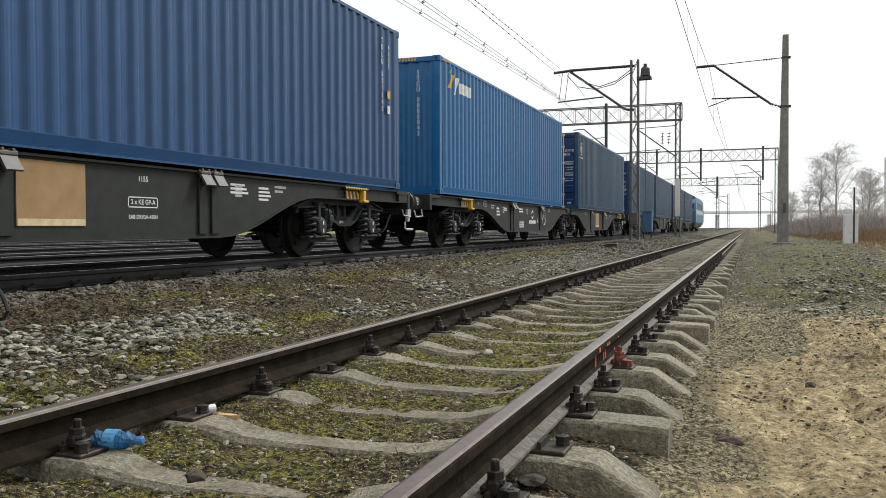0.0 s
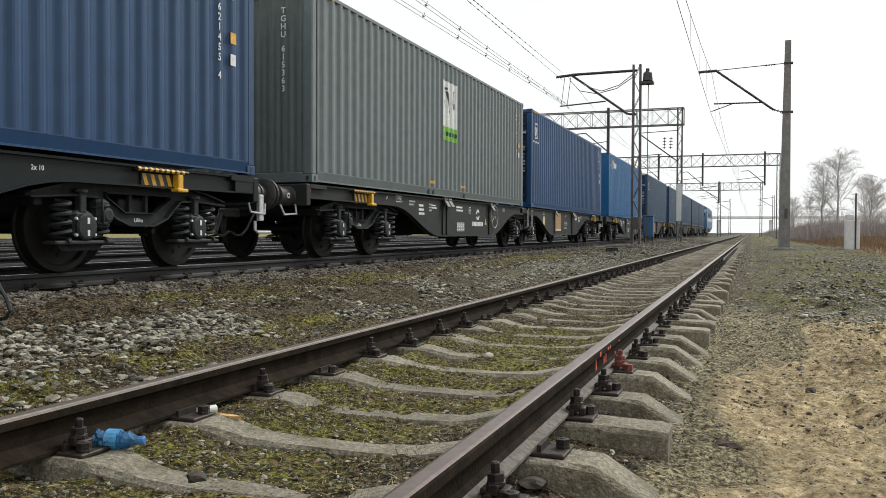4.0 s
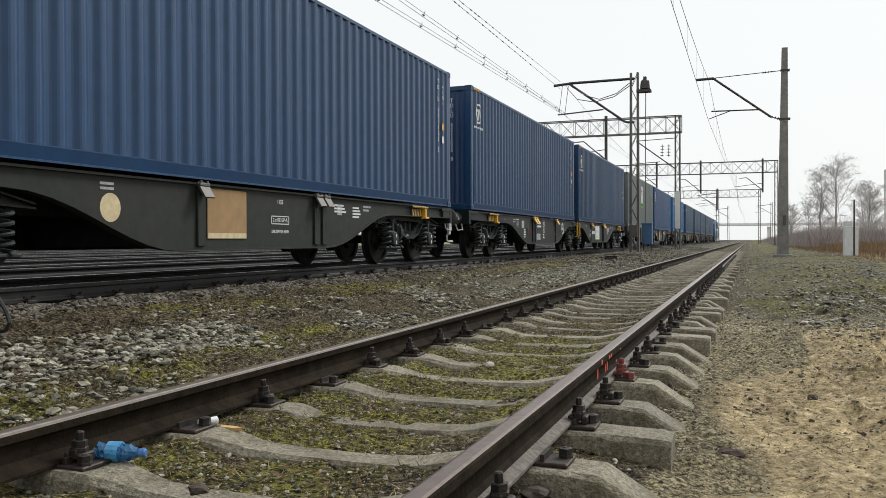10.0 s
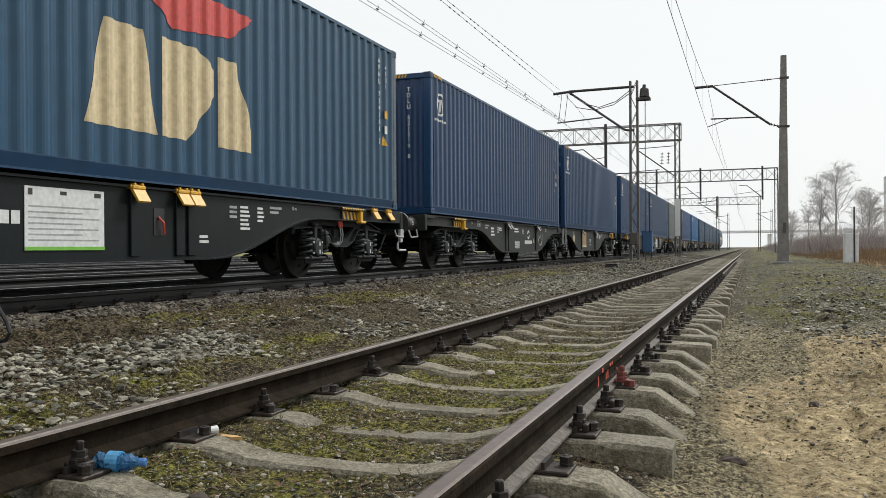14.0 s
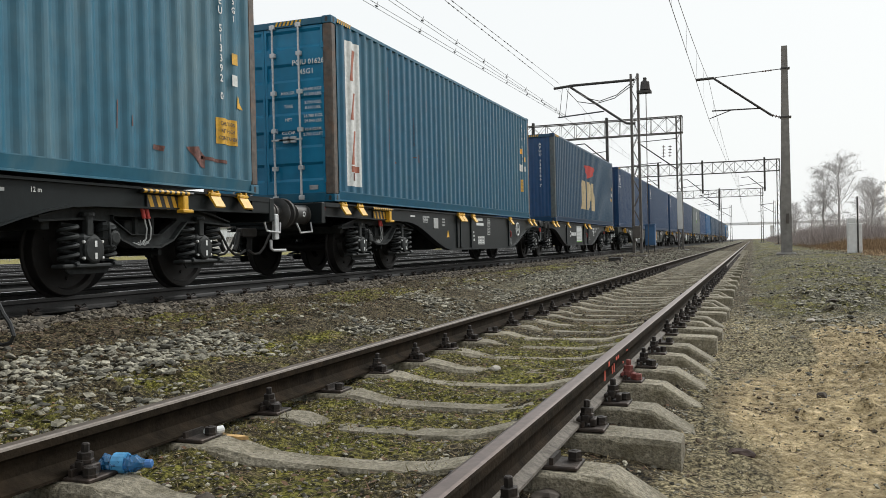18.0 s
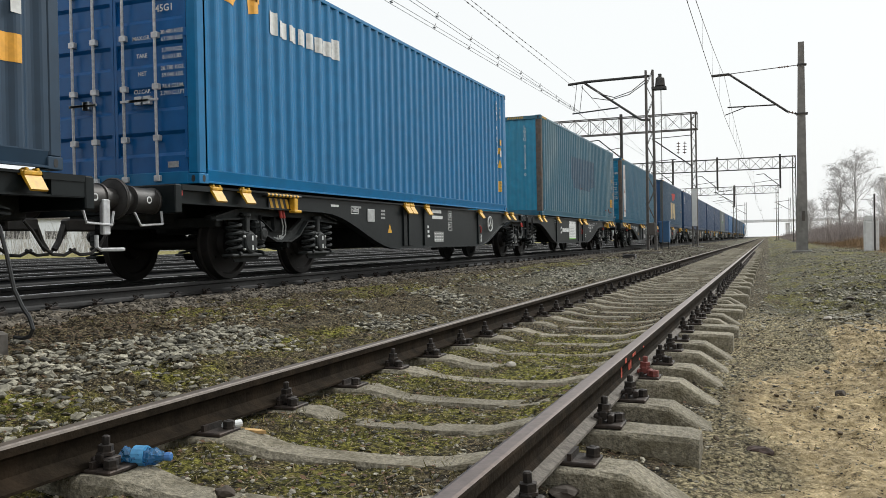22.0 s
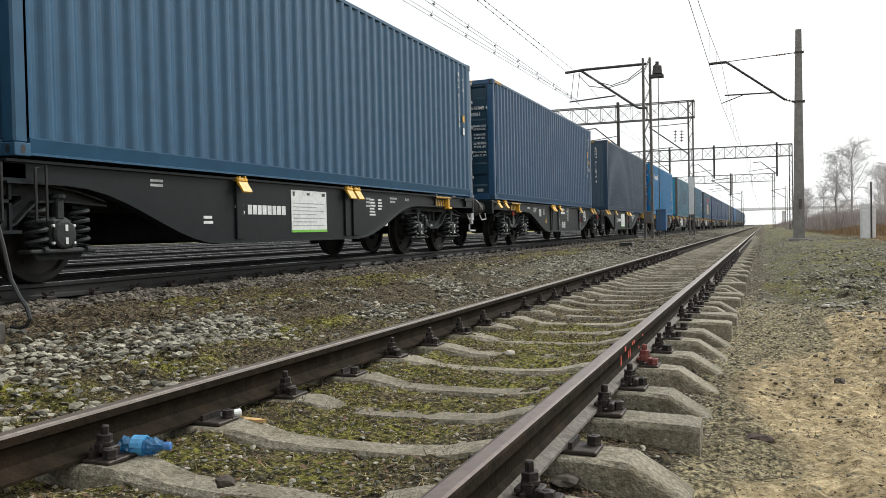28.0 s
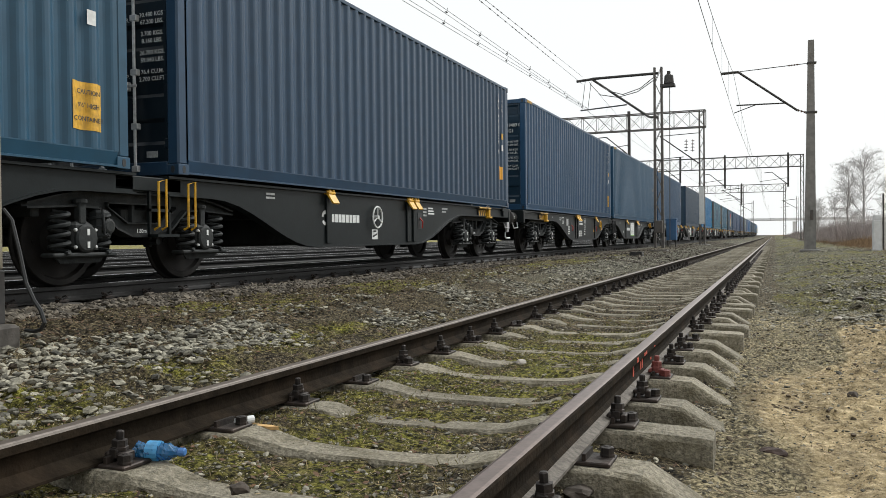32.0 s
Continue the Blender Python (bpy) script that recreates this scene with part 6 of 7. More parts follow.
# ---------- locomotive ----------
def locomotive():
    blue, pale = material("loco_blue", srgb(60, 104, 140), 0.45, 0, 0.1, 4, srgb(90, 120, 140), 0.3, 1, 0.03), material("loco_pale", (0.42, 0.46, 0.47), 0.5, 0, 0.1, 4, bump=0.02)
    glass = material("dark_glass", (0.02, 0.025, 0.03), 0.08, 0, 0.05, bump=0)
    lo = thing("locomotive", "blue and pale grey diesel locomotive at the head of the train", "locomotive")
    n = [(0.5, 1.0), (17.2, 1.0), (17.5, 1.25), (17.5, 2.3), (16.9, 3.3), (16.3, 3.75), (1.6, 3.75), (0.9, 3.3), (0.5, 2.3)]
    part("body", Shape().prism(n, "x", -1.45, 1.45), blue, lo)
    part("roof", Shape().prism([(-1.40, 3.74), (1.40, 3.74), (1.15, 4.1), (0.6, 4.25), (-0.6, 4.25), (-1.15, 4.1)], "y", 1.8, 16.0), STEEL_GREY, lo)
    part("side_band", Shape().box(1.45, 1.462, 1.0, 17.0, 2.0, 2.45), pale, lo)
    part("underframe", Shape().box(-1.35, 1.35, 0.4, 17.4, 0.75, 1.0), STEEL_DARK, lo)
    part("fuel_tank", Shape().box(-1.2, 1.2, 6.6, 11.0, 0.25, 0.8, 0, 0.1), STEEL_DARK, lo)
    for y in (1.1, 15.9):
        part("cab_door", Shape().box(1.45, 1.466, y, y + 0.65, 1.2, 3.1), pale, lo)
        part("cab_window", Shape().box(1.45, 1.47, y + 0.08, y + 0.57, 2.35, 3.0), glass, lo)
    for i in range(5):
        part("side_grille", Shape().box(1.45, 1.465, 3.6 + i * 2.2, 5.0 + i * 2.2, 2.6, 3.3), STEEL_DARK, lo)
    part("windscreen", Shape().box(-1.2, 1.2, 0.62, 0.70, 2.45, 3.15), glass, lo)
    for s in (-1, 1):
        part("buffer", Shape().lathe([(0, 0.11), (0.4, 0.11), (0.45, 0.22), (0.5, 0.2)], "y", 14), STEEL_DARK, lo, m=pose(s * 0.875, 0.0, 1.05, 0, 0, 180) @ pose(0, -0.45, 0))
        part("headlight", Shape().lathe([(0, 0.14), (0.06, 0.14), (0.08, 0.1)], "y", 12), WHITEP, lo, m=pose(s * 0.95, 0.5, 1.6, 0, 0, 180))
    for y in (3.6, 13.9):
        part("bogie_frame", Shape().box(-1.25, 1.25, y - 2.4, y + 2.4, 0.45, 0.85, 0, 0.05), STEEL_DARK, lo)
        for k in (-1.7, 0, 1.7):
            ws = part("wheelset", BOGIE_MESH["wheelset"], WHEEL, lo, m=pose(0, y + k, 0.46))
            WHEELSETS.append((ws, y + k))
    for y in (0.7, 16.9):
        part("handrail", Shape().tube((1.48, y, 1.1), (1.48, y, 2.6), 0.02, 6), YELLOW, lo)
    return lo


put(locomotive(), 100.2, 0)


# ---------- masts, gantries and overhead line ----------
def lattice(sh, p0, p1, w, h, bays, r=0.035, d=0.018, face="xz"):
    """A box truss from p0 to p1 (level, along x): four chords, uprights and crossed diagonals."""
    (x0, y, z), (x1, _, _) = p0, p1
    for yy in (y - w / 2, y + w / 2):
        for zz in (z, z - h):
            sh.box(x0, x1, yy - r, yy + r, zz - r, zz + r)
        for i in range(bays + 1):
            x = x0 + (x1 - x0) * i / bays
            sh.box(x - d, x + d, yy - d, yy + d, z - h, z)
        for i in range(bays):
            a, b = x0 + (x1 - x0) * i / bays, x0 + (x1 - x0) * (i + 1) / bays
            sh.tube((a, yy, z), (b, yy, z - h), d, 4)
            sh.tube((a, yy, z - h), (b, yy, z), d, 4)
    for i in range(bays + 1):
        x = x0 + (x1 - x0) * i / bays
        for zz in (z, z - h):
            sh.box(x - d, x + d, y - w / 2, y + w / 2, zz - d, zz + d)
    return sh


def lattice_post(sh, x, y, z0, z1, w=0.42, d=0.24, taper=0.8, bays=14):
    """Two channels with flat lacing."""
    for s in (-1, 1):
        sh.loft([[(x + s * w / 2 - 0.05, y - d / 2, z0), (x + s * w / 2 + 0.05, y - d / 2, z0), (x + s * w / 2 + 0.05, y + d / 2, z0), (x + s * w / 2 - 0.05, y + d / 2, z0)],
                 [(x + s * w * taper / 2 - 0.04, y - d / 2, z1), (x + s * w * taper / 2 + 0.04, y - d / 2, z1), (x + s * w * taper / 2 + 0.04, y + d / 2, z1), (x + s * w * taper / 2 - 0.04, y + d / 2, z1)]])
    for i in range(bays):
        a, b = z0 + (z1 - z0) * i / bays, z0 + (z1 - z0) * (i + 1) / bays
        s = 1 if i % 2 else -1
        for yy in (y - d / 2, y + d / 2):
            sh.tube((x - s * w / 2 * 0.9, yy, a), (x + s * w / 2 * 0.9, yy, b), 0.014, 4)
    return sh


def insulator(sh, p0, p1, n=5, r=0.07):
    p0, p1 = Vector(p0), Vector(p1)
    sh.tube(p0, p1, 0.02, 6)
    for i in range(n):
        c = p0.lerp(p1, (i + 0.5) / n)
        d = (p1 - p0).normalized() * 0.02
        sh.tube(c - d, c + d, r, 10, r * 0.5)
    return sh


def cantilever_mast():
    """Lattice mast between the tracks with an arm over the main line, a switch drum and hanging cables."""
    x, y, top = -4.4, 34.75, 7.55
    m = thing("catenary_mast", "slim rusty steel lattice mast with an arm over the main line", "catenary mast")
    part("post", lattice_post(Shape(), x, y, 0.3, top, 0.30, 0.2, 0.9, 12), STEEL_GREY, m)
    part("foundation", Shape().box(x - 0.36, x + 0.36, y - 0.35, y + 0.35, -0.1, 0.22, 0, 0.04), DARK_CONC, m, "weathered concrete footing")
    part("arm", Shape().tube((x, y, 7.32), (x - 2.66, y, 7.30), 0.055, 8).tube((x - 2.5, y, 7.30), (x - 3.31, y, 7.24), 0.055, 8), STEEL_DARK, m)
    part("brace", Shape().tube((x - 2.66, y, 7.28), (x - 0.35, y, 5.58), 0.05, 8).tube((x - 0.35, y, 5.58), (x, y, 5.55), 0.05, 8), STEEL_DARK, m)
    part("tie_cable", Shape().path([(x - 0.1, y, 7.22), (x - 0.7, y - 0.1, 6.75), (x - 1.4, y - 0.1, 6.55), (x - 2.0, y - 0.1, 6.75), (x - 2.6, y, 7.2)], 0.018, 5), WIRE, m)
    part("tie_cable", Shape().path([(x - 0.1, y, 7.1), (x - 0.8, y - 0.1, 6.62), (x - 1.6, y - 0.1, 6.45), (x - 2.3, y - 0.1, 6.6), (x - 2.75, y, 7.1)], 0.018, 5), WIRE, m)
    part("registration_arm", Shape().tube((x - 1.25, y, 6.14), (x - 3.15, y, 6.02), 0.028, 6).tube((x - 2.95, y, 7.22), (x - 3.1, y, 6.02), 0.012, 5).tube((x - 2.7, y, 7.2), (x - 2.85, y, 6.05), 0.012, 5), STEEL_DARK, m)
    part("switch_drum", Shape().lathe([(0, 0.16), (0.03, 0.20), (0.34, 0.17), (0.42, 0.08)], "z", 14, (x + 0.42, y, 6.85)).box(x + 0.1, x + 0.66, y - 0.2, y + 0.2, 6.74, 6.84).box(x + 0.36, x + 0.48, y - 0.1, y + 0.1, 7.25, 7.36), STEEL_DARK, m, "dark switch drum on a bracket")
    part("down_pipe", Shape().tube((x + 0.45, y, 6.74), (x + 0.42, y, 0.3), 0.018, 6), STEEL_GREY, m)
    part("operating_box", Shape().box(x - 0.16, x + 0.16, y - 0.30, y - 0.1, 0.9, 1.4, 0, 0.02), STEEL_GREY, m)


def concrete_pole():
    x, y, top = 1.25, 36.43, 8.45
    m = thing("catenary_pole", "tapered weathered concrete pole with a steel arm over the siding", "catenary mast")
    sh = Shape()
    sh.loft([[(x - 0.24, y - 0.2, -0.2), (x + 0.20, y - 0.2, -0.2), (x + 0.20, y + 0.2, -0.2), (x - 0.24, y + 0.2, -0.2)],
             [(x - 0.06, y - 0.11, top), (x + 0.16, y - 0.11, top), (x + 0.16, y + 0.11, top), (x - 0.06, y + 0.11, top)]])
    part("post", sh, CONC_POST, m)
    part("foundation", Shape().box(x - 0.4, x + 0.35, y - 0.35, y + 0.35, -0.2, 0.2, 0, 0.05), CONC_POST, m)
    part("arm", Shape().tube((-2.1, y, 7.40), (-1.40, y, 7.42), 0.055, 8).tube((-1.42, y, 7.42), (0.80, y, 5.72), 0.05, 8), STEEL_DARK, m)
    part("insulator", insulator(Shape(), (0.78, y, 5.73), (1.12, y, 5.62), 3), INSUL, m)
    part("tie_rod", Shape().tube((-1.42, y, 7.43), (x, y, 7.56), 0.016, 6), STEEL_DARK, m)
    part("insulator", insulator(Shape(), (0.45, y, 7.52), (0.85, y, 7.54), 4, 0.05), INSUL, m)
    part("registration_arm", Shape().tube((-1.5, y, 6.07), (0.40, y, 6.04), 0.028, 6).tube((-0.75, y, 6.05), (-1.6, y, 5.76), 0.018, 6), STEEL_DARK, m)
    part("clamp", Shape().box(x - 0.16, x + 0.26, y - 0.18, y + 0.18, 5.58, 5.64), STEEL_DARK, m)
    part("clamp", Shape().box(x - 0.10, x + 0.24, y - 0.16, y + 0.16, 7.53, 7.58), STEEL_DARK, m)
    part("number_plate_frame", Shape().box(x - 0.02, x + 0.10, y - 0.215, y - 0.20, 1.35, 1.75), STEEL_GREY, m, "small empty plate frame")


def gantry(y, x0, x1, top, depth, bays, columns, drops, label, arms=()):
    m = thing("portal_gantry", label, "gantry", "gantries over the tracks")
    part("beam", lattice(Shape(), (x0, y, top), (x1, y, top), 0.6, depth, bays, 0.032, 0.014), STEEL_GREY, m, "crossed lattice beam")
    for x in columns:
        part("column", lattice_post(Shape(), x, y, 0.0, top, 0.28, 0.3, 1.0, 18), STEEL_GREY, m)
        part("foundation", Shape().box(x - 0.5, x + 0.5, y - 0.45, y + 0.45, -0.3, 0.2, 0, 0.05), CONC_POST, m)
    for x, z in drops:
        part("drop_post", Shape().box(x - 0.09, x + 0.09, y - 0.09, y + 0.09, z, top + 0.25, 0, 0.02), STEEL_DARK, m)
        part("hanger_arm", Shape().tube((x, y, z + 0.2), (x - 1.5, y, z + 1.5), 0.04, 6).tube((x - 1.5, y, z + 1.5), (x - 2.2, y, z + 1.45), 0.035, 6).tube((x - 0.1, y, z + 0.9), (x - 2.6, y, z + 0.6), 0.025, 6), STEEL_DARK, m)
        part("insulator", insulator(Shape(), (x - 0.15, y, z + 0.35), (x - 0.5, y, z + 0.65)), INSUL, m)
    for x in arms:
        part("bracket", Shape().tube((x, y, top - depth), (x + 1.1, y, top - depth - 1.0), 0.03, 6), STEEL_DARK, m)
    return m


def overhead_line():
    """Messenger and contact wires with droppers."""
    def sag(xa, xb, y0, y1, za, zb, mid, n=14):
        return [(xa + (xb - xa) * i / n, y0 + (y1 - y0) * i / n, za + (zb - za) * i / n - mid * 4 * (i / n) * (1 - i / n)) for i in range(n + 1)]
    rows = ((-1.45, 5.66, 7.35, ((-27, -1.3), (36.43, -1.6), (90, -1.3), (132, -1.6), (200, -1.4), (330, -1.4)), 1.35, "contact line over the siding"),
            (-7.3, 5.93, 7.2, ((34.75, -7.2), (90, -7.1), (132, -7.5), (200, -7.3), (330, -7.3)), 1.3, "contact line over the main track"),
            (-12.3, 5.8, 7.2, ((-30, -12.1), (56.4, -12.5), (90, -12.1), (132, -12.5), (200, -12.3), (330, -12.3)), 1.2, "contact line over the far siding"))
    for x, zc, zm, masts, drop, label in rows:
        w = thing("overhead_wire", label, "overhead line")
        for (a, xa), (b, xb) in zip(masts, masts[1:]):
            part("contact_wire", Shape().tube((xa, a, zc), (xb, b, zc), 0.008, 5), WIRE, w)
            pts = sag(xa, xb, a, b, zm, zm, drop * min(1, (b - a) / 60))
            part("messenger_wire", Shape().path(pts, 0.008, 5), WIRE, w)
            dr = Shape()
            for p_ in pts[1:-1]:
                dr.tube((p_[0], p_[1], zc), p_, 0.004, 4)
            part("dropper", dr, WIRE, w)
    # before the mast: two twin contact wires and a twin messenger with clips
    near = thing("overhead_wire", "twin contact wires and clipped messenger wires over the main track", "overhead line")
    for x0, x1 in ((-7.98, -7.18), (-6.8, -7.16)):
        at = lambda y, up=0.0: (x0 + (x1 - x0) * (y + 12) / 46.75 + up * 0.4, y, 5.88 + 0.05 * (y + 12) / 46.75 + up)
        for up in (0.0, 0.075):
            part("contact_wire", Shape().tube(at(-12, up), at(34.75, up), 0.0062, 5), WIRE, near)
        for i in range(17):
            y = -6 + 2.4 * i + (0.9 if x0 < -7.5 else 0)
            if y < 34:
                part("wire_clip", Shape().tube(at(y, -0.01), at(y, 0.13), 0.006, 4).box(at(y)[0] - 0.004, at(y)[0] + 0.034, y - 0.05, y + 0.05, at(y)[2] + 0.025, at(y)[2] + 0.045), WIRE, near)
    low_ = lambda y: (-7.36 - 0.0015 * y, y, 7.24 - 0.0055 * max(0, y - 4))
    high = lambda y: (-7.36 - 0.0020 * y, y, 7.16 + 0.0075 * max(0, y - 4))
    for line in (low_, high):
        part("messenger_wire", Shape().path([line(y) for y in (-12, 4, 34.7)], 0.007, 5), WIRE, near)
    beads = Shape()
    for i in range(70):
        y = 5 + 0.36 * i
        for k, line in enumerate((low_, high)):
            if (i + k) % 2 == 0 or i % 5 == 0:
                p_ = line(y)
                beads.box(p_[0] - 0.011, p_[0] + 0.011, y, y + 0.13, p_[2] - 0.012, p_[2] + 0.012)
    part("clip_row", beads, WIRE, near, "row of small clips on the wires")


cantilever_mast()
concrete_pole()
g1 = gantry(56.4, -26, -4.15, 8.78, 1.05, 22, (-4.4,), ((-9.0, 5.9), (-14.0, 5.6)), "lattice portal gantry spanning the tracks")
part("column_arm", Shape().tube((-4.5, 56.2, 5.35), (-7.0, 56.2, 7.25), 0.04, 6).tube((-4.5, 56.2, 7.35), (-7.0, 56.2, 7.25), 0.025, 6).tube((-5.5, 56.2, 5.85), (-7.3, 56.2, 5.75), 0.025, 6), STEEL_DARK, g1)
part("white_panel", Shape().box(-4.56, -4.24, 56.10, 56.16, 1.5, 3.9, 0, 0.01), WHITEP, g1, "white panel on the column")
for ix in (-5.35, -4.95):
    part("insulator", insulator(Shape(), (ix, 56.1, 6.15), (ix + 0.03, 56.1, 6.95), 4, 0.14), INSUL, g1)
gantry(90.0, -26, 2.6, 8.63, 1.15, 27, (2.45,), ((-9.13, 6.2), (-4.75, 5.5), (1.18, 5.5), (-15.0, 5.5)), "second lattice portal gantry spanning all tracks")
gantry(132.0, -28, 1.5, 8.15, 1.1, 27, (1.27,), ((-4.6, 5.2), (-10.0, 5.2)), "distant lattice portal gantry spanning all tracks")
overhead_line()


def far_mast(x, y, h):
    m = thing("catenary_mast", "distant slim steel lattice mast", "catenary mast")
    part("post", lattice_post(Shape(), x, y, 0, h, 0.4, 0.24, 0.8, 14), STEEL_GREY, m)
    part("arm", Shape().tube((x, y, h - 0.5), (x - 2.8, y, h - 0.8), 0.05, 6).tube((x - 2.6, y, h - 0.8), (x, y, h - 2.4), 0.05, 6).tube((x - 1.4, y, h - 1.9), (x - 3.0, y, h - 2.1), 0.03, 6), STEEL_DARK, m)


far_mast(-4.4, 127.5, 8.0)
far_mast(-4.4, 190, 8.0)
far_mast(4.0, 178, 8.2)


# ---------- near mast with its cable ----------
def near_mast():
    x, y = -4.48, 3.80
    m = thing("catenary_mast", "steel post on a dark concrete block between the tracks", "catenary mast")
    part("post", Shape().box(x - 0.09, x - 0.022, y - 0.05, y + 0.05, 0.62, 8.0, 0, 0.01), material("post_beige", (0.22, 0.19, 0.14), 0.7, 0, 0.2, 6, RUST, 0.4, 2, 0.1), m)
    part("post_foot", Shape().box(x - 0.095, x - 0.014, y - 0.055, y + 0.055, 0.28, 0.62, 0, 0.01), STEEL_DARK, m, "dark painted foot of the post")
    part("foundation", Shape().box(x - 0.36, x + 0.085, y - 0.36, y + 0.08, 0.0, 0.285, 0, 0.02), DARK_CONC, m, "dark concrete block")
    e = Vector((-0.05, 0.0, 0.787))
    pts = []
    for px_, pz_ in ((-6.25, 1.08), (-6.17, 1.07), (-6.08, 0.98), (-6.0, 0.72), (-5.93, 0.45), (-5.84, 0.30), (-5.77, 0.22), (-5.73, 0.12), (-5.77, 0.06), (-5.85, 0.04), (-5.94, 0.05)):
        pts.append(e + (Vector((px_, 5.3, pz_)) - e) * 0.74)
    part("earth_cable", Shape().path(pts, 0.013, 6), RUBBER, m, "loose black earthing cable")


near_mast()

# ---------- trackside cabinets ----------
cab = thing("trackside_cabinet", "blue steel trackside cabinet on legs", "cabinet", m=pose(-5.15, 46, 0))
CAB_BLUE = material("cabinet_blue", srgb(54, 92, 130), 0.5, 0, 0.1, 6, bump=0.03)
part("body", Shape().box(-0.26, 0.26, -0.25, 0.25, 0.55, 1.62, 0, 0.02), CAB_BLUE, cab)
part("door", Shape().box(-0.22, 0.22, -0.266, -0.252, 0.62, 1.55, 0, 0.006), CAB_BLUE, cab)
part("roof", Shape().box(-0.29, 0.29, -0.29, 0.29, 1.622, 1.68, 0, 0.02), CAB_BLUE, cab)
for lx in (-0.2, 0.2):
    part("leg", Shape().box(lx - 0.03, lx + 0.03, -0.03, 0.03, 0.1, 0.55), STEEL_DARK, cab)
box = thing("relay_cabinet", "pale grey relay cabinet beside the siding", "cabinet", m=pose(3.58, 35, 0.11))
PALE = material("pale_cabinet", (0.64, 0.65, 0.65), 0.6, 0, 0.1, 6, (0.3, 0.3, 0.28), 0.4, 2, 0.04)
part("body", Shape().box(-0.27, 0.22, -0.2, 0.2, -0.15, 1.16, 0, 0.015), PALE, box)
part("lid", Shape().box(-0.25, 0.02, -0.18, 0.18, 1.162, 1.36, 0, 0.015), PALE, box)
part("door", Shape().box(-0.23, 0.05, -0.216, -0.202, 0.02, 1.1, 0, 0.005), PALE, box)
part("mast_rod", Shape().tube((0.07, -0.24, -0.15), (0.07, -0.24, 2.15), 0.03, 6), STEEL_DARK, box)
low = thing("point_machine", "low dark trackside box between the tracks", "trackside box", m=pose(-4.2, 27.5, 0.15))
part("body", Shape().box(-0.2, 0.2, -0.2, 0.2, -0.05, 0.1, 0, 0.03), STEEL_DARK, low)
part("lid", Shape().box(-0.21, 0.21, -0.21, 0.21, 0.102, 0.13, 0, 0.015), STEEL_DARK, low)


# ---------- small things by the rails ----------
def bottle():
    """A crushed clear-blue plastic bottle lying on a sleeper."""
    m = bpy.data.materials.new("blue_plastic")
    m.use_nodes = True
    b = m.node_tree.nodes["Principled BSDF"]
    b.inputs["Base Color"].default_value = (0.04, 0.19, 0.40, 1)
    b.inputs["Roughness"].default_value, b.inputs["Transmission Weight"].default_value = 0.12, 0.55
    t = thing("plastic_bottle", "crumpled blue plastic bottle lying on a sleeper", "bottle", m=pose(-2.085, 2.372, 0.05, 0, 0, 12))
    rng = random.Random(3)
    sh = Shape()
    layers = []
    for i in range(15):
        u = i / 14
        x = -0.085 + 0.17 * u
        r = 0.036 * (1 if u < 0.75 else 1 - 0.62 * (u - 0.75) / 0.25) * (0.55 if i in (0,) else 1)
        layers.append([(x, math.cos(a) * r * rng.uniform(0.82, 1.1), math.sin(a) * r * rng.uniform(0.6, 1.0)) for a in [k * 2 * math.pi / 14 for k in range(14)]])
    part("body", sh.loft(layers), m, t)
    part("cap", Shape().lathe([(0.085, 0.015), (0.105, 0.015), (0.108, 0.011)], "x", 10), material("blue_cap", (0.05, 0.16, 0.4), 0.4, bump=0), t)
    part("label_band", Shape().lathe([(-0.03, 0.0365), (0.015, 0.0365)], "x", 14), material("bottle_label", (0.07, 0.27, 0.50), 0.4, 0, 0.2, 40, bump=0.1), t)


bottle()
can = thing("paper_cup", "flattened white paper roll lying by the rail", "litter", m=pose(-2.125, 2.955, 0.035, 0, 0, 62))
part("tube", Shape().lathe([(-0.042, 0.013), (-0.04, 0.016), (0.04, 0.018), (0.042, 0.013)], "x", 12), WHITEP, can)
part("band", Shape().lathe([(-0.012, 0.0163), (0.006, 0.0167)], "x", 12), ORANGEP, can)
stick = thing("wooden_stick", "short pale splintered piece of wood", "litter", m=pose(-2.05, 2.968, 0.012, 3, -2, -10))
part("splinter", Shape().prism([(-0.09, -0.012), (0.06, -0.015), (0.095, 0.0), (0.05, 0.012), (-0.09, 0.013)], "z", -0.006, 0.008), material("raw_wood", (0.48, 0.30, 0.12), 0.8, 0, 0.2, 30, bump=0.2), stick)


def loose_stone(x, y, r, mat, label, flat=0.7, seed=0, lift=0.3):
    rng = random.Random(seed)
    bm = bmesh.new()
    bmesh.ops.create_icosphere(bm, subdivisions=2, radius=r)
    for v in bm.verts:
        k = 1 + 0.45 * (noise.noise(v.co / r * 1.3 + Vector((seed * 3.1, 0, 0)))) + rng.uniform(-0.05, 0.05)
        v.co = Vector((v.co.x * k * 1.2, v.co.y * k, v.co.z * k * flat))
    me = bpy.data.meshes.new("stone")
    bm.to_mesh(me)
    bm.free()
    me.materials.append(mat)
    z = float(ground_height(x, y) + fine_relief(np.array([x]), np.array([y]))[0])
    ob = new("stone", me)
    ob.matrix_basis = pose(x, y, z + r * lift, 0, 0, seed * 40)
    return tagged(ob, label, "stone")


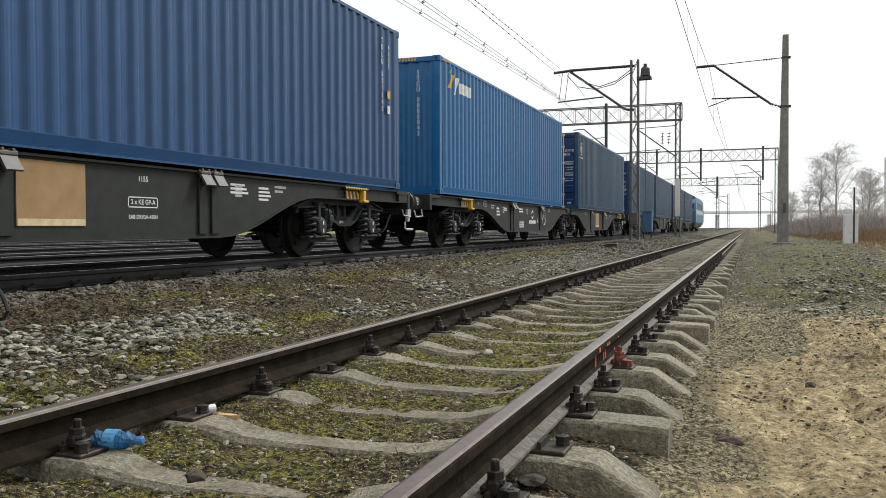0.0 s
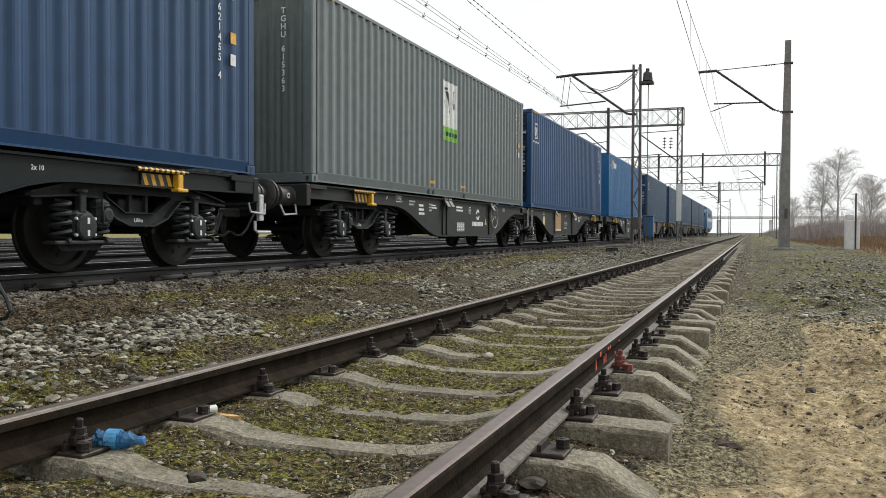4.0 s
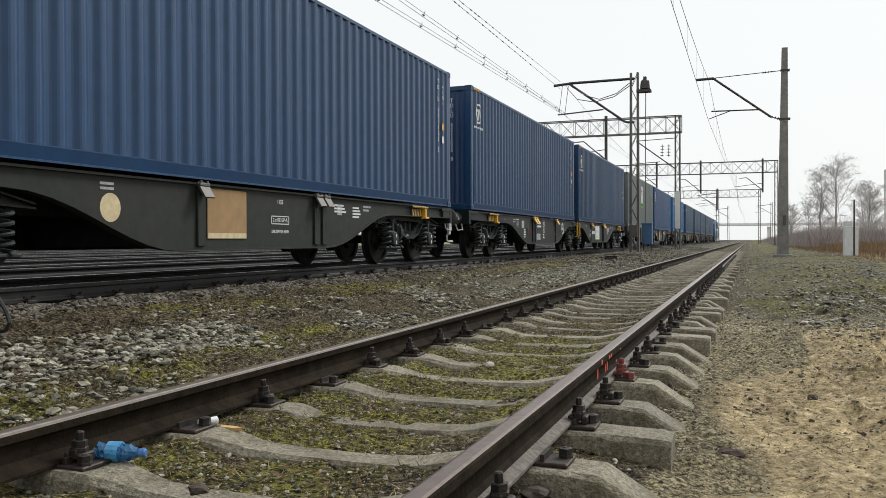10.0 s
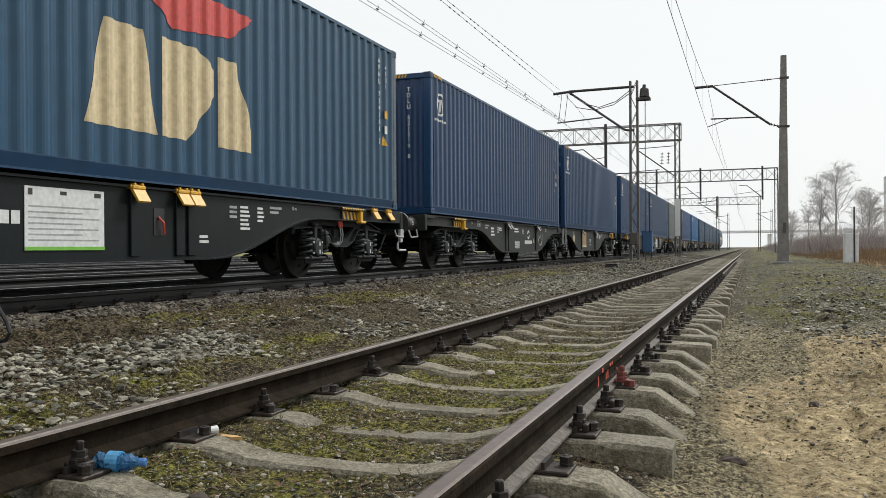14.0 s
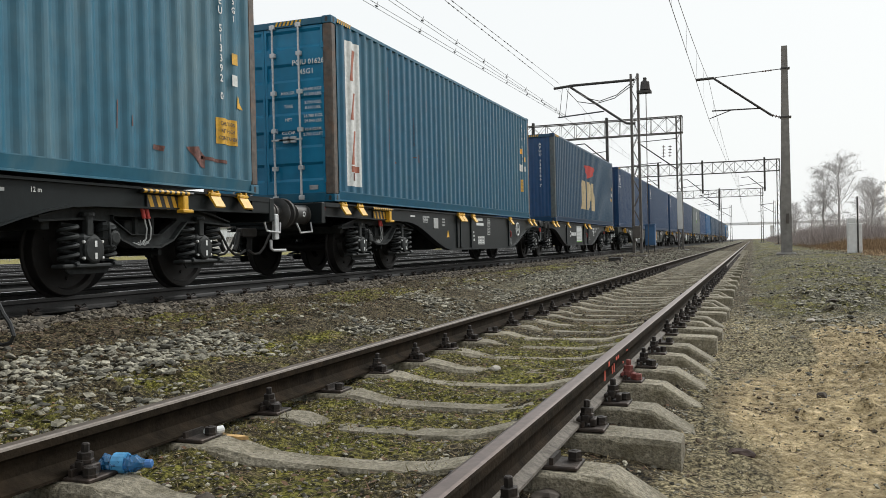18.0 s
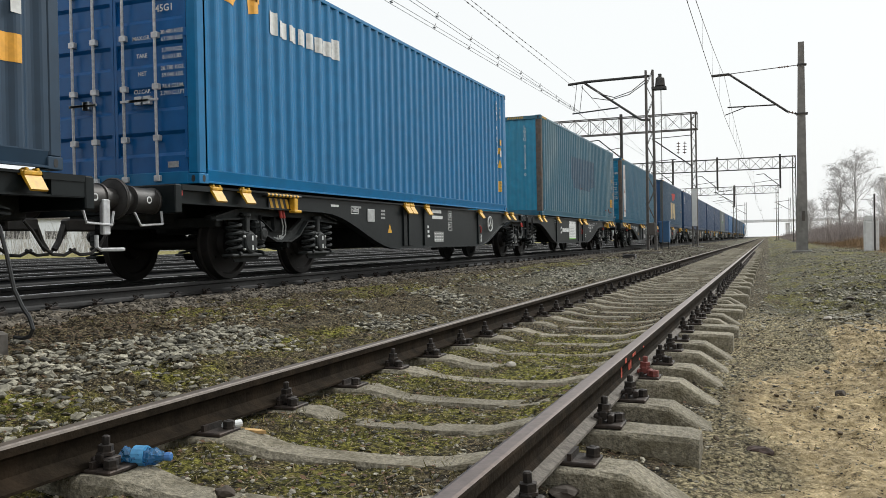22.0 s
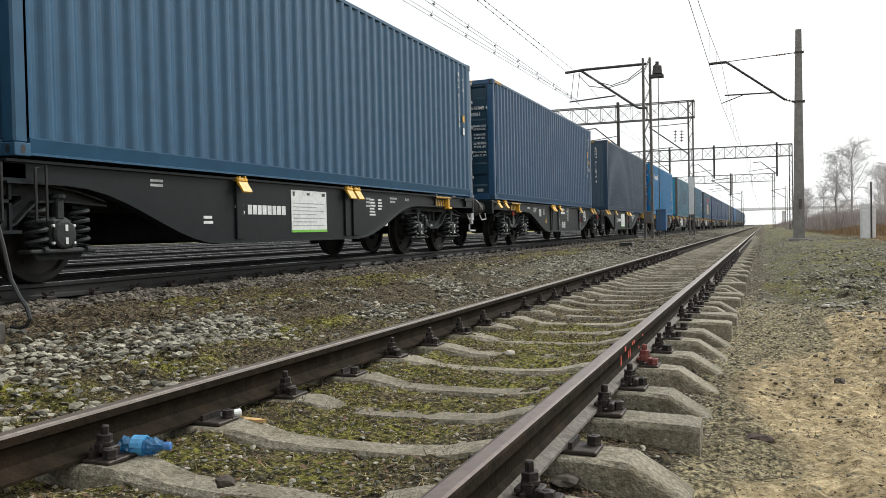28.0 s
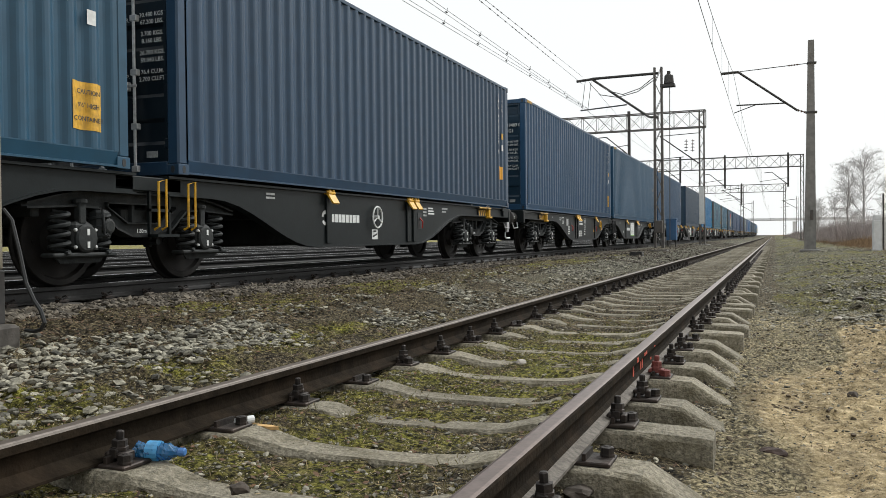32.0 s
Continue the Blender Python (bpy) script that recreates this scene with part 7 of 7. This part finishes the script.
DARK_STONE = material("dark_stone", (0.05, 0.038, 0.028), 0.85, 0, 0.3, 20, bump=0.4)
PALE_STONE = material("pale_stone", (0.42, 0.38, 0.33), 0.85, 0, 0.2, 20, bump=0.3)
loose_stone(-1.612, 2.19, 0.026, DARK_STONE, "dark angular stone lying on a sleeper", 0.7, 1, 1.9)
loose_stone(0.328, 5.10, 0.029, DARK_STONE, "dark brown stone lying on the sand", 0.8, 2, 0.5)
# a hole in the sand: its shade is drawn as a dark lump
loose_stone(-0.075, 3.78, 0.05, material("hole_shade", (0.035, 0.018, 0.012), 0.95, 0, 0.4, 30, bump=0.6), "dark brown lump set in a sand hole for its shade", 0.34, 3, 1.0)
loose_stone(-1.586, 5.22, 0.035, PALE_STONE, "small pale stone in the moss between sleepers", 0.6, 4, 0.4)
loose_stone(0.50, 3.05, 0.04, DARK_STONE, "grey stone half sunk in the sand", 0.6, 5, 0.2)
loose_stone(0.78, 3.85, 0.035, DARK_STONE, "dark stone on the sand", 0.6, 6, 0.3)
loose_stone(1.10, 5.4, 0.03, DARK_STONE, "dark stone on the sand", 0.6, 7, 0.3)
loose_stone(1.0, 4.3, 0.04, DARK_STONE, "dark stone on the sand", 0.6, 8, 0.3)
loose_stone(0.55, 9.4, 0.05, PALE_STONE, "pale stone at the edge of the sand", 0.5, 9, 0.3)
loose_stone(0.95, 12.1, 0.05, DARK_STONE, "dark stone on the path", 0.5, 10, 0.3)
loose_stone(-0.66, 2.72, 0.05, DARK_STONE, "dark rusty flake beside the sleeper", 0.3, 11, 0.3)


# ---------- trees and far background ----------
BARK = material("birch_bark", (0.40, 0.385, 0.37), 0.9, 0, 0.4, 12, (0.05, 0.045, 0.04), 0.7, 4, 0.3)
# lightened well past real twigs, so distance haze sits in the colour
HAZED_TWIG = material("hazed_twigs", (0.46, 0.445, 0.44), 0.9, 0, 0.25, 6, bump=0)


def bare_tree(x, y, h, seed, label, droop=0.5, spread=1.0):
    """Trunk, limbs and thousands of thin hanging twigs."""
    rng = random.Random(seed)
    t = thing("tree", label, "tree", m=pose(x, y, float(ground_height(x, y)) - 0.1))
    trunk, twigs = Shape(), Shape()
    pts = [(0, 0, 0)]
    for i in range(1, 8):
        pts.append((pts[-1][0] + rng.uniform(-0.1, 0.1), pts[-1][1] + rng.uniform(-0.1, 0.1), h * 0.93 * i / 7))
    for i in range(7):
        trunk.tube(pts[i], pts[i + 1], 0.018 * h * (1 - i / 7.5), 7, 0.018 * h * (1 - (i + 1) / 7.5))
    def strip(pts_, r_):
        o_ = len(pts_)
        v_ = [q_ + Vector((r_ * (1 - i_ / o_), 0, 0)) for i_, q_ in enumerate(pts_)] + [q_ - Vector((r_ * (1 - i_ / o_), 0, 0)) for i_, q_ in enumerate(pts_)]
        twigs.add(v_, [(i_, i_ + 1, o_ + i_ + 1, o_ + i_) for i_ in range(o_ - 1)])
    for b in range(40):
        u = rng.uniform(0.16, 0.97) ** 0.85
        k = min(6, int(u * 7))
        a = Vector(pts[k]).lerp(Vector(pts[k + 1]), u * 7 - k)
        q = rng.uniform(0, 2 * math.pi)
        ln = h * rng.uniform(0.24, 0.42) * (1.2 - 0.8 * u) * spread
        d = Vector((math.cos(q), math.sin(q), rng.uniform(0.6, 1.6))).normalized()
        p, path = a, [a]
        for s in range(5):
            p = p + d * ln / 5
            path.append(p)
            d = (d + Vector((rng.uniform(-0.25, 0.25), rng.uniform(-0.25, 0.25), -0.10 * droop * s))).normalized()
        trunk.path(path, 0.008 + 0.0022 * h * (1 - u), 4)
        for w in range(24):
            f = rng.uniform(0.2, 1.0) * 5
            i = min(4, int(f))
            c = path[i].lerp(path[i + 1], f - i)
            dd = Vector((rng.uniform(-1, 1), rng.uniform(-1, 1), rng.uniform(0.0, 1.1))).normalized()
            l2 = rng.uniform(0.5, 1.1) * h / 8
            line = [c]
            for s in range(4):
                line.append(line[-1] + dd * l2 / 4)
                dd = (dd + Vector((rng.uniform(-0.25, 0.25), rng.uniform(-0.25, 0.25), -0.45 * droop))).normalized()
            strip(line, 0.006)
            for z_ in range(4):
                st = line[rng.randint(1, 4)]
                e = Vector((rng.uniform(-1, 1), rng.uniform(-1, 1), rng.uniform(-0.4, 0.7))).normalized()
                l3 = l2 * rng.uniform(0.25, 0.6)
                strip([st, st + e * l3 * 0.5, st + e * l3 * 0.8 + Vector((0, 0, -droop * l3 * 0.5))], 0.0045)
    part("trunk", trunk, BARK, t)
    part("crown", twigs.mesh("crown"), HAZED_TWIG, t, "bare hanging twigs")


bare_tree(6.3, 72, 7.0, 1, "bare birch with white trunk and drooping twigs", 1.0, 1.25)
bare_tree(5.4, 73, 6.2, 8, "bare birch with drooping twigs", 1.0, 1.1)
bare_tree(8.3, 70, 4.9, 2, "bare weeping bushy tree with fine twigs", 1.3, 1.4)
bare_tree(9.4, 78, 4.4, 3, "bare bushy tree with fine twigs", 0.6, 1.3)
bare_tree(4.2, 96, 4.0, 4, "small bare tree with fine twigs", 0.4, 1.3)
bare_tree(5.2, 128, 5.6, 5, "small bare tree with fine twigs", 0.3, 1.4)
bare_tree(7.5, 125, 6.0, 6, "bare tree with fine twigs", 0.4, 1.3)
bare_tree(12.5, 110, 6.5, 7, "bare tree with fine twigs", 0.4, 1.3)


def brush():
    """Thin dry stems and grass along the right edge."""
    rng = np.random.default_rng(9)
    n = 70000
    y = 14 + 100 * rng.uniform(0, 1, n) ** 1.15
    x = 2.9 + rng.uniform(0, 1, n) ** 0.8 * (4 + 0.09 * y) - 0.006 * y
    big = value_noise(x, y, 3.0, 21)
    hgt = (0.10 + 0.22 * rng.uniform(0, 1, n)) + np.where((y > 40) & (big > 0.45), 0.28 * rng.uniform(0.1, 1, n) * (0.4 + big), 0)
    hgt = hgt * (0.15 + 0.85 * smooth_step(0.0, 2.6, x - 2.9 + 0.006 * y))
    z = ground_height(x, y) - 0.02
    a = rng.uniform(0, 2 * math.pi, n)
    lean = rng.uniform(0.05, 0.45, n) * hgt
    w = 0.004 + 0.00013 * y
    base = np.stack([x, y, z], -1)
    side = np.stack([np.cos(a) * w, np.sin(a) * w, 0 * w], -1)
    tip = base + np.stack([np.cos(a * 3) * lean, np.sin(a * 3) * lean, hgt], -1)
    v = np.stack([base - side, base + side, tip], 1).reshape(-1, 3)
    me = bpy.data.meshes.new("dry_grass")
    me.from_pydata(v.tolist(), [], np.arange(n * 3).reshape(-1, 3).tolist())
    me.materials.append(material("dry_stems", (0.21, 0.142, 0.08), 0.9, 0, 0.4, 0.6, (0.12, 0.085, 0.06), 0.9, 0.25, 0, random_by="island", island=0.5))
    tagged(new("dry_grass", me), "rusty brown dry grass and thin stems", "dry grass", kind="stuff")


brush()


def thicket():
    """Low leafless shrubs along the right edge, each a fan of fine twigs."""
    rng = np.random.default_rng(27)
    # shrub colour is paled and greyed to carry the mist over them
    twig = material("hazed_shrub_twigs", (0.29, 0.26, 0.25), 0.9, 0, 0.3, 0.6, (0.24, 0.19, 0.17), 0.8, 0.3, 0, random_by="island", island=0.4)
    v = []
    for i in range(400):
        y = 60 + 190 * rng.uniform() ** 1.3
        x = 2.6 + rng.uniform() ** 0.8 * (5 + 0.06 * y)
        h = (0.9 + 2.0 * value_noise(np.array([x]), np.array([y]), 7.0, 61)[0]) * rng.uniform(0.6, 1.1) * (0.45 + 0.55 * float(smooth_step(1.8, 5.0, x)))
        n = 150
        a, sp = rng.uniform(0, 2 * math.pi, n), rng.uniform(0.1, 0.75, n)
        base = np.stack([x + rng.normal(0, 0.35, n), y + rng.normal(0, 0.35, n), np.full(n, float(ground_height(x, y)) - 0.05)], -1)
        hh = h * rng.uniform(0.35, 1, n)
        u = rng.uniform(0, 0.55, n)[:, None]
        d = np.stack([np.cos(a) * sp * hh, np.sin(a) * sp * hh, hh], -1)
        lo, hi = base + d * u * np.array([0.7, 0.7, 1]), base + d
        w = rng.uniform(0.004, 0.010, n)[:, None] * np.array([[1.0, 0.15, 0]])
        v.append(np.stack([lo - w, lo + w, hi], 1).reshape(-1, 3))
    v = np.concatenate(v)
    me = bpy.data.meshes.new("shrubs")
    me.from_pydata(v.tolist(), [], np.arange(len(v)).reshape(-1, 3).tolist())
    me.materials.append(twig)
    tagged(new("shrubs", me), "leafless grey-brown shrubs beside the track", "shrubs", kind="stuff")


thicket()


def tufts():
    """Short blades of grass and moss near the rails."""
    rng = np.random.default_rng(12)
    x1, y1 = rng.uniform(-5.4, -4.0, 5000), 3 + 18 * rng.uniform(0, 1, 5000) ** 1.5
    x2, y2 = rng.uniform(-3.5, -2.7, 4500), 1.8 + 9 * rng.uniform(0, 1, 4500) ** 1.6
    x3, y3 = rng.uniform(-2.7, -0.85, 16000), 1.7 + 8 * rng.uniform(0, 1, 16000) ** 1.7
    x4, y4 = rng.uniform(-0.2, 3.0, 3000), 2.3 + 12 * rng.uniform(0, 1, 3000) ** 1.3
    x, y = np.concatenate([x1, x2, x3, x4]), np.concatenate([y1, y2, y3, y4])
    k = value_noise(x, y, 0.45, 33) + 0.25 * value_noise(x, y, 0.1, 5) > 0.62
    x, y = x[k], y[k]
    n = len(x)
    h = rng.uniform(0.008, 0.035, n)
    z = ground_height(x, y) + fine_relief(x, y) - 0.004
    a = rng.uniform(0, 2 * math.pi, n)
    base = np.stack([x, y, z], -1)
    side = np.stack([np.cos(a), np.sin(a), 0 * a], -1) * 0.0028
    tip = base + np.stack([np.cos(a * 5) * h * 0.7, np.sin(a * 5) * h * 0.7, h], -1)
    v = np.stack([base - side, base + side, tip], 1).reshape(-1, 3)
    me = bpy.data.meshes.new("moss_grass")
    me.from_pydata(v.tolist(), [], np.arange(n * 3).reshape(-1, 3).tolist())
    me.materials.append(material("moss_blades", (0.115, 0.10, 0.02), 0.9, 0, 0.4, 3, (0.20, 0.15, 0.07), 0.8, 2.5, 0, random_by="island", island=0.5))
    tagged(new("moss_grass", me), "short moss and thin grass between the sleepers", "grass", kind="stuff")


tufts()


def litter(name, n, regions, size, width, mat, label, category, seed):
    """Thin dead blades and leaves lying on the ground."""
    rng = np.random.default_rng(seed)
    xs, ys = [], []
    for x0, x1, y0, y1, share in regions:
        k = int(n * share)
        xs.append(rng.uniform(x0, x1, k))
        ys.append(y0 + (y1 - y0) * rng.uniform(0, 1, k) ** 1.5)
    x, y = np.concatenate(xs), np.concatenate(ys)
    keep = rng.uniform(0, 1, len(x)) < 0.25 + 1.1 * value_noise(x, y, 0.6, seed)
    x, y = x[keep], y[keep]
    m = len(x)
    a, ln = rng.uniform(0, 2 * math.pi, m), rng.uniform(*size, m)
    w = rng.uniform(*width, m)
    z = ground_height(x, y) + fine_relief(x, y) + 0.006
    c = np.stack([x, y, z], -1)
    u = np.stack([np.cos(a) * ln, np.sin(a) * ln, rng.uniform(-0.25, 0.5, m) * ln], -1) / 2
    s = np.stack([-np.sin(a) * w, np.cos(a) * w, rng.uniform(-0.5, 0.5, m) * w], -1) / 2
    v = np.stack([c - u, c + s, c + u, c - s], 1).reshape(-1, 3)
    me = bpy.data.meshes.new(name)
    me.from_pydata(v.tolist(), [], np.arange(m * 4).reshape(-1, 4).tolist())
    me.materials.append(mat)
    tagged(new(name, me), label, category, kind="stuff")


STRAW = material("dead_grass", (0.27, 0.205, 0.105), 0.9, 0, 0.3, 4, (0.14, 0.095, 0.045), 0.8, 2, 0, random_by="island", island=0.5)
LEAF = material("dead_leaf", (0.085, 0.045, 0.022), 0.85, 0, 0.3, 8, (0.16, 0.09, 0.045), 0.8, 6, 0, random_by="island", island=0.6)
litter("dead_grass", 24000, ((-5.4, -2.8, 2.2, 16, 0.35), (-2.8, -0.3, 1.7, 12, 0.35), (-0.3, 3.0, 2.0, 14, 0.3)), (0.02, 0.075), (0.0015, 0.004), STRAW, "thin dead grass blades on the ground", "dead grass", 51)
litter("dead_leaves", 18000, ((-5.6, -4.1, 3.0, 20, 0.6), (-4.1, -2.8, 2.2, 12, 0.15), (-2.7, -0.4, 1.8, 12, 0.25)), (0.012, 0.035), (0.008, 0.02), LEAF, "small brown dead leaves on the ground", "leaf litter", 52)

litter("dead_twigs", 900, ((-0.4, 2.8, 2.1, 9, 0.7), (-2.7, -0.3, 1.8, 8, 0.3)), (0.04, 0.17), (0.003, 0.008), LEAF, "thin dark twigs strewn on the sand", "twigs", 53)


def far_hall():
    # the bridge's concrete is lightened to stand in for haze at 400 m
    HAZED_CONC = material("hazed_concrete", (0.80, 0.81, 0.82), 0.9, 0, 0.06, 0.4, bump=0)
    m = thing("industrial_hall", "long white industrial hall far behind the tracks", "building")
    wall = material("white_cladding", (0.5, 0.52, 0.54), 0.7, 0, 0.08, 0.5, (0.5, 0.52, 0.54), 0.4, 0.2, 0)
    part("wall", Shape().box(-185, -170, 110, 260, -0.2, 8.5), wall, m)
    part("roof", Shape().box(-185.5, -169.5, 109.5, 260.5, 8.5, 9.1), STEEL_GREY, m)
    for i in range(12):
        part("window", Shape().box(-170.0, -169.9, 114 + i * 12, 121 + i * 12, 3.5, 5.5), STEEL_DARK, m)
    for i in range(4):
        part("roof_vent", Shape().box(-180, -176, 125 + i * 32, 130 + i * 32, 9.1, 10.6), STEEL_GREY, m)
    b = thing("road_bridge", "road bridge far down the line, its concrete paled for haze", "bridge")
    part("deck", Shape().box(-90, 60, 395, 405, 7.0, 8.0), HAZED_CONC, b)
    for x in (-60, -35, -14, 8, 28, 50):
        part("pier", Shape().box(x - 0.8, x + 0.8, 397, 403, -1, 6.4), HAZED_CONC, b)
    h = thing("chimney_block", "pale distant tower block behind the trees", "building")
    part("wall", Shape().box(46, 58, 330, 345, 0, 26), wall, h)
    for i in range(6):
        part("window_row", Shape().box(47, 57, 329.85, 330, 4 + i * 3.6, 5.6 + i * 3.6), STEEL_GREY, h)


far_hall()


def far_woods():
    """A ragged line of bare trees along the horizon."""
    rng = np.random.default_rng(17)
    v, f = [], []
    for i in range(9000):
        side = rng.uniform()
        if side < 0.55:
            x, y = rng.uniform(14, 120), rng.uniform(160, 420)
        else:
            x, y = rng.uniform(-260, -100), rng.uniform(60, 420)
        h = 4 + 7 * value_noise(np.array([x]), np.array([y]), 25, 3)[0] * rng.uniform(0.5, 1)
        for _ in range(3):
            w, a = rng.uniform(0.03, 0.1), rng.uniform(0, math.pi)
            dx, dy = math.cos(a) * w, math.sin(a) * w
            tx, ty = rng.normal(0, 1.3), rng.normal(0, 1.3)
            o = len(v)
            v += [(x - dx, y - dy, 0), (x + dx, y + dy, 0), (x + tx, y + ty, h * rng.uniform(0.6, 1))]
            f.append((o, o + 1, o + 2))
    me = bpy.data.meshes.new("far_woods")
    me.from_pydata(v, [], f)
    me.materials.append(HAZED_TWIG)
    tagged(new("far_woods", me), "distant belt of bare winter trees", "woods", kind="stuff")


far_woods()

# ---------- ballast and crumbs ----------
p, s = spots_in(64000, -4.9, -2.72, 2.4, 26, 1, 0.2, (0.006, 0.036), lambda x, y: np.clip(0.15 + 1.7 * (value_noise(x, y, 0.75, 7) - 0.3), 0, 1) * (0.12 + 0.88 * smooth_step(-4.5, -4.0, x + 0.5 * (value_noise(x, y, 1.2, 19) - 0.5))) * (0.15 + 0.85 * smooth_step(-2.95 - 0.5 * smooth_step(5.5, 3.0, y), -3.3 - 0.5 * smooth_step(5.5, 3.0, y), x)), 1.45)
scatter_stones("ballast_stones", p, s, STONE, "loose grey and brown crushed stones between the tracks", "gravel", 1, 0.48)
p, s = spots_in(14000, -6.25, -5.25, 3.5, 32, 2, 0.3, (0.014, 0.04), None, 1.4)
scatter_stones("ballast_stones", p, s, STONE_BROWN, "brown crushed stone shoulder of the main track", "gravel", 2)
p, s = spots_in(9000, -5.6, -2.4, 22, 75, 21, 0.25, (0.014, 0.05), lambda x, y: np.clip(1.8 * value_noise(x, y, 2.5, 18) - 0.2, 0, 1), 1.3)
scatter_stones("ballast_stones", p, s, STONE_BROWN, "brown crushed stones between the tracks further on", "gravel", 21, 0.5)
p, s = spots_in(16000, -2.75, -0.25, 1.6, 16, 3, 0.25, (0.0025, 0.013), lambda x, y: 0.3 + 0.7 * value_noise(x, y, 0.5, 9), 1.5)
scatter_stones("ballast_crumbs", p, s, STONE, "small stones among moss between the sleepers", "gravel", 3)
p, s = spots_in(40000, -0.25, 3.8, 5.5, 46, 4, 0.2, (0.004, 0.027), lambda x, y: np.clip(1.5 * (value_noise(x, y, 1.6, 8) - 0.2), 0, 1) * (0.12 + 0.88 * smooth_step(6.5, 10.5, y - 0.5 * x)), 1.3)
scatter_stones("ballast_stones", p, s, STONE, "scattered grey stones on the path", "gravel", 4, 0.4)
p, s = spots_in(3600, -0.5, 2.4, 2.0, 9, 5, 0.2, (0.002, 0.017), lambda x, y: value_noise(x, y, 0.5, 41) ** 2 * 1.5, 1.4)
scatter_stones("sand_crumbs", p, s, SOIL_BIT, "dark crumbs of earth on the sand", "soil", 5)
p, s = spots_in(9000, 0.5, 3.6, 8, 24, 22, 0.22, (0.008, 0.042), lambda x, y: np.clip(2.6 * (value_noise(x, y, 1.3, 28) - 0.45), 0, 1), 1.2)
scatter_stones("ballast_stones", p, s, STONE, "patches of pale grey stones beside the path", "gravel", 22, 0.45)
p, s = spots_in(14000, -0.6, 2.6, 2.0, 13, 15, 0.2, (0.0025, 0.011), lambda x, y: 0.2 + value_noise(x, y, 0.9, 43), 1.4)
scatter_stones("pale_grit", p, s, STONE, "small pale stones strewn on the sand", "gravel", 15)
p, s = spots_in(7000, -5.5, -3.8, 3.0, 24, 6, 0.2, (0.008, 0.026), lambda x, y: 0.2 + 0.6 * value_noise(x, y, 1.1, 4), 1.4)
scatter_stones("soil_crumbs", p, s, SOIL_BIT, "dark crumbs of soil between the tracks", "soil", 6)


# ---------- what moves ----------
def motions():
    for ob, y, z in MOVERS:
        walk(ob, [(t, pose(MAIN_X, y + d, z)) for t, d in RUN])
    steps = []
    ts = np.linspace(0, 32, 330)
    run = np.interp(ts, [t for t, _ in RUN], [d for _, d in RUN])
    for t, d in zip(ts, run):
        steps.append((float(t), -math.degrees(d / 0.46)))
    for ws, y in WHEELSETS:
        walk(ws, [(t, pose(0, y, 0.46, a)) for t, a in steps])


motions()
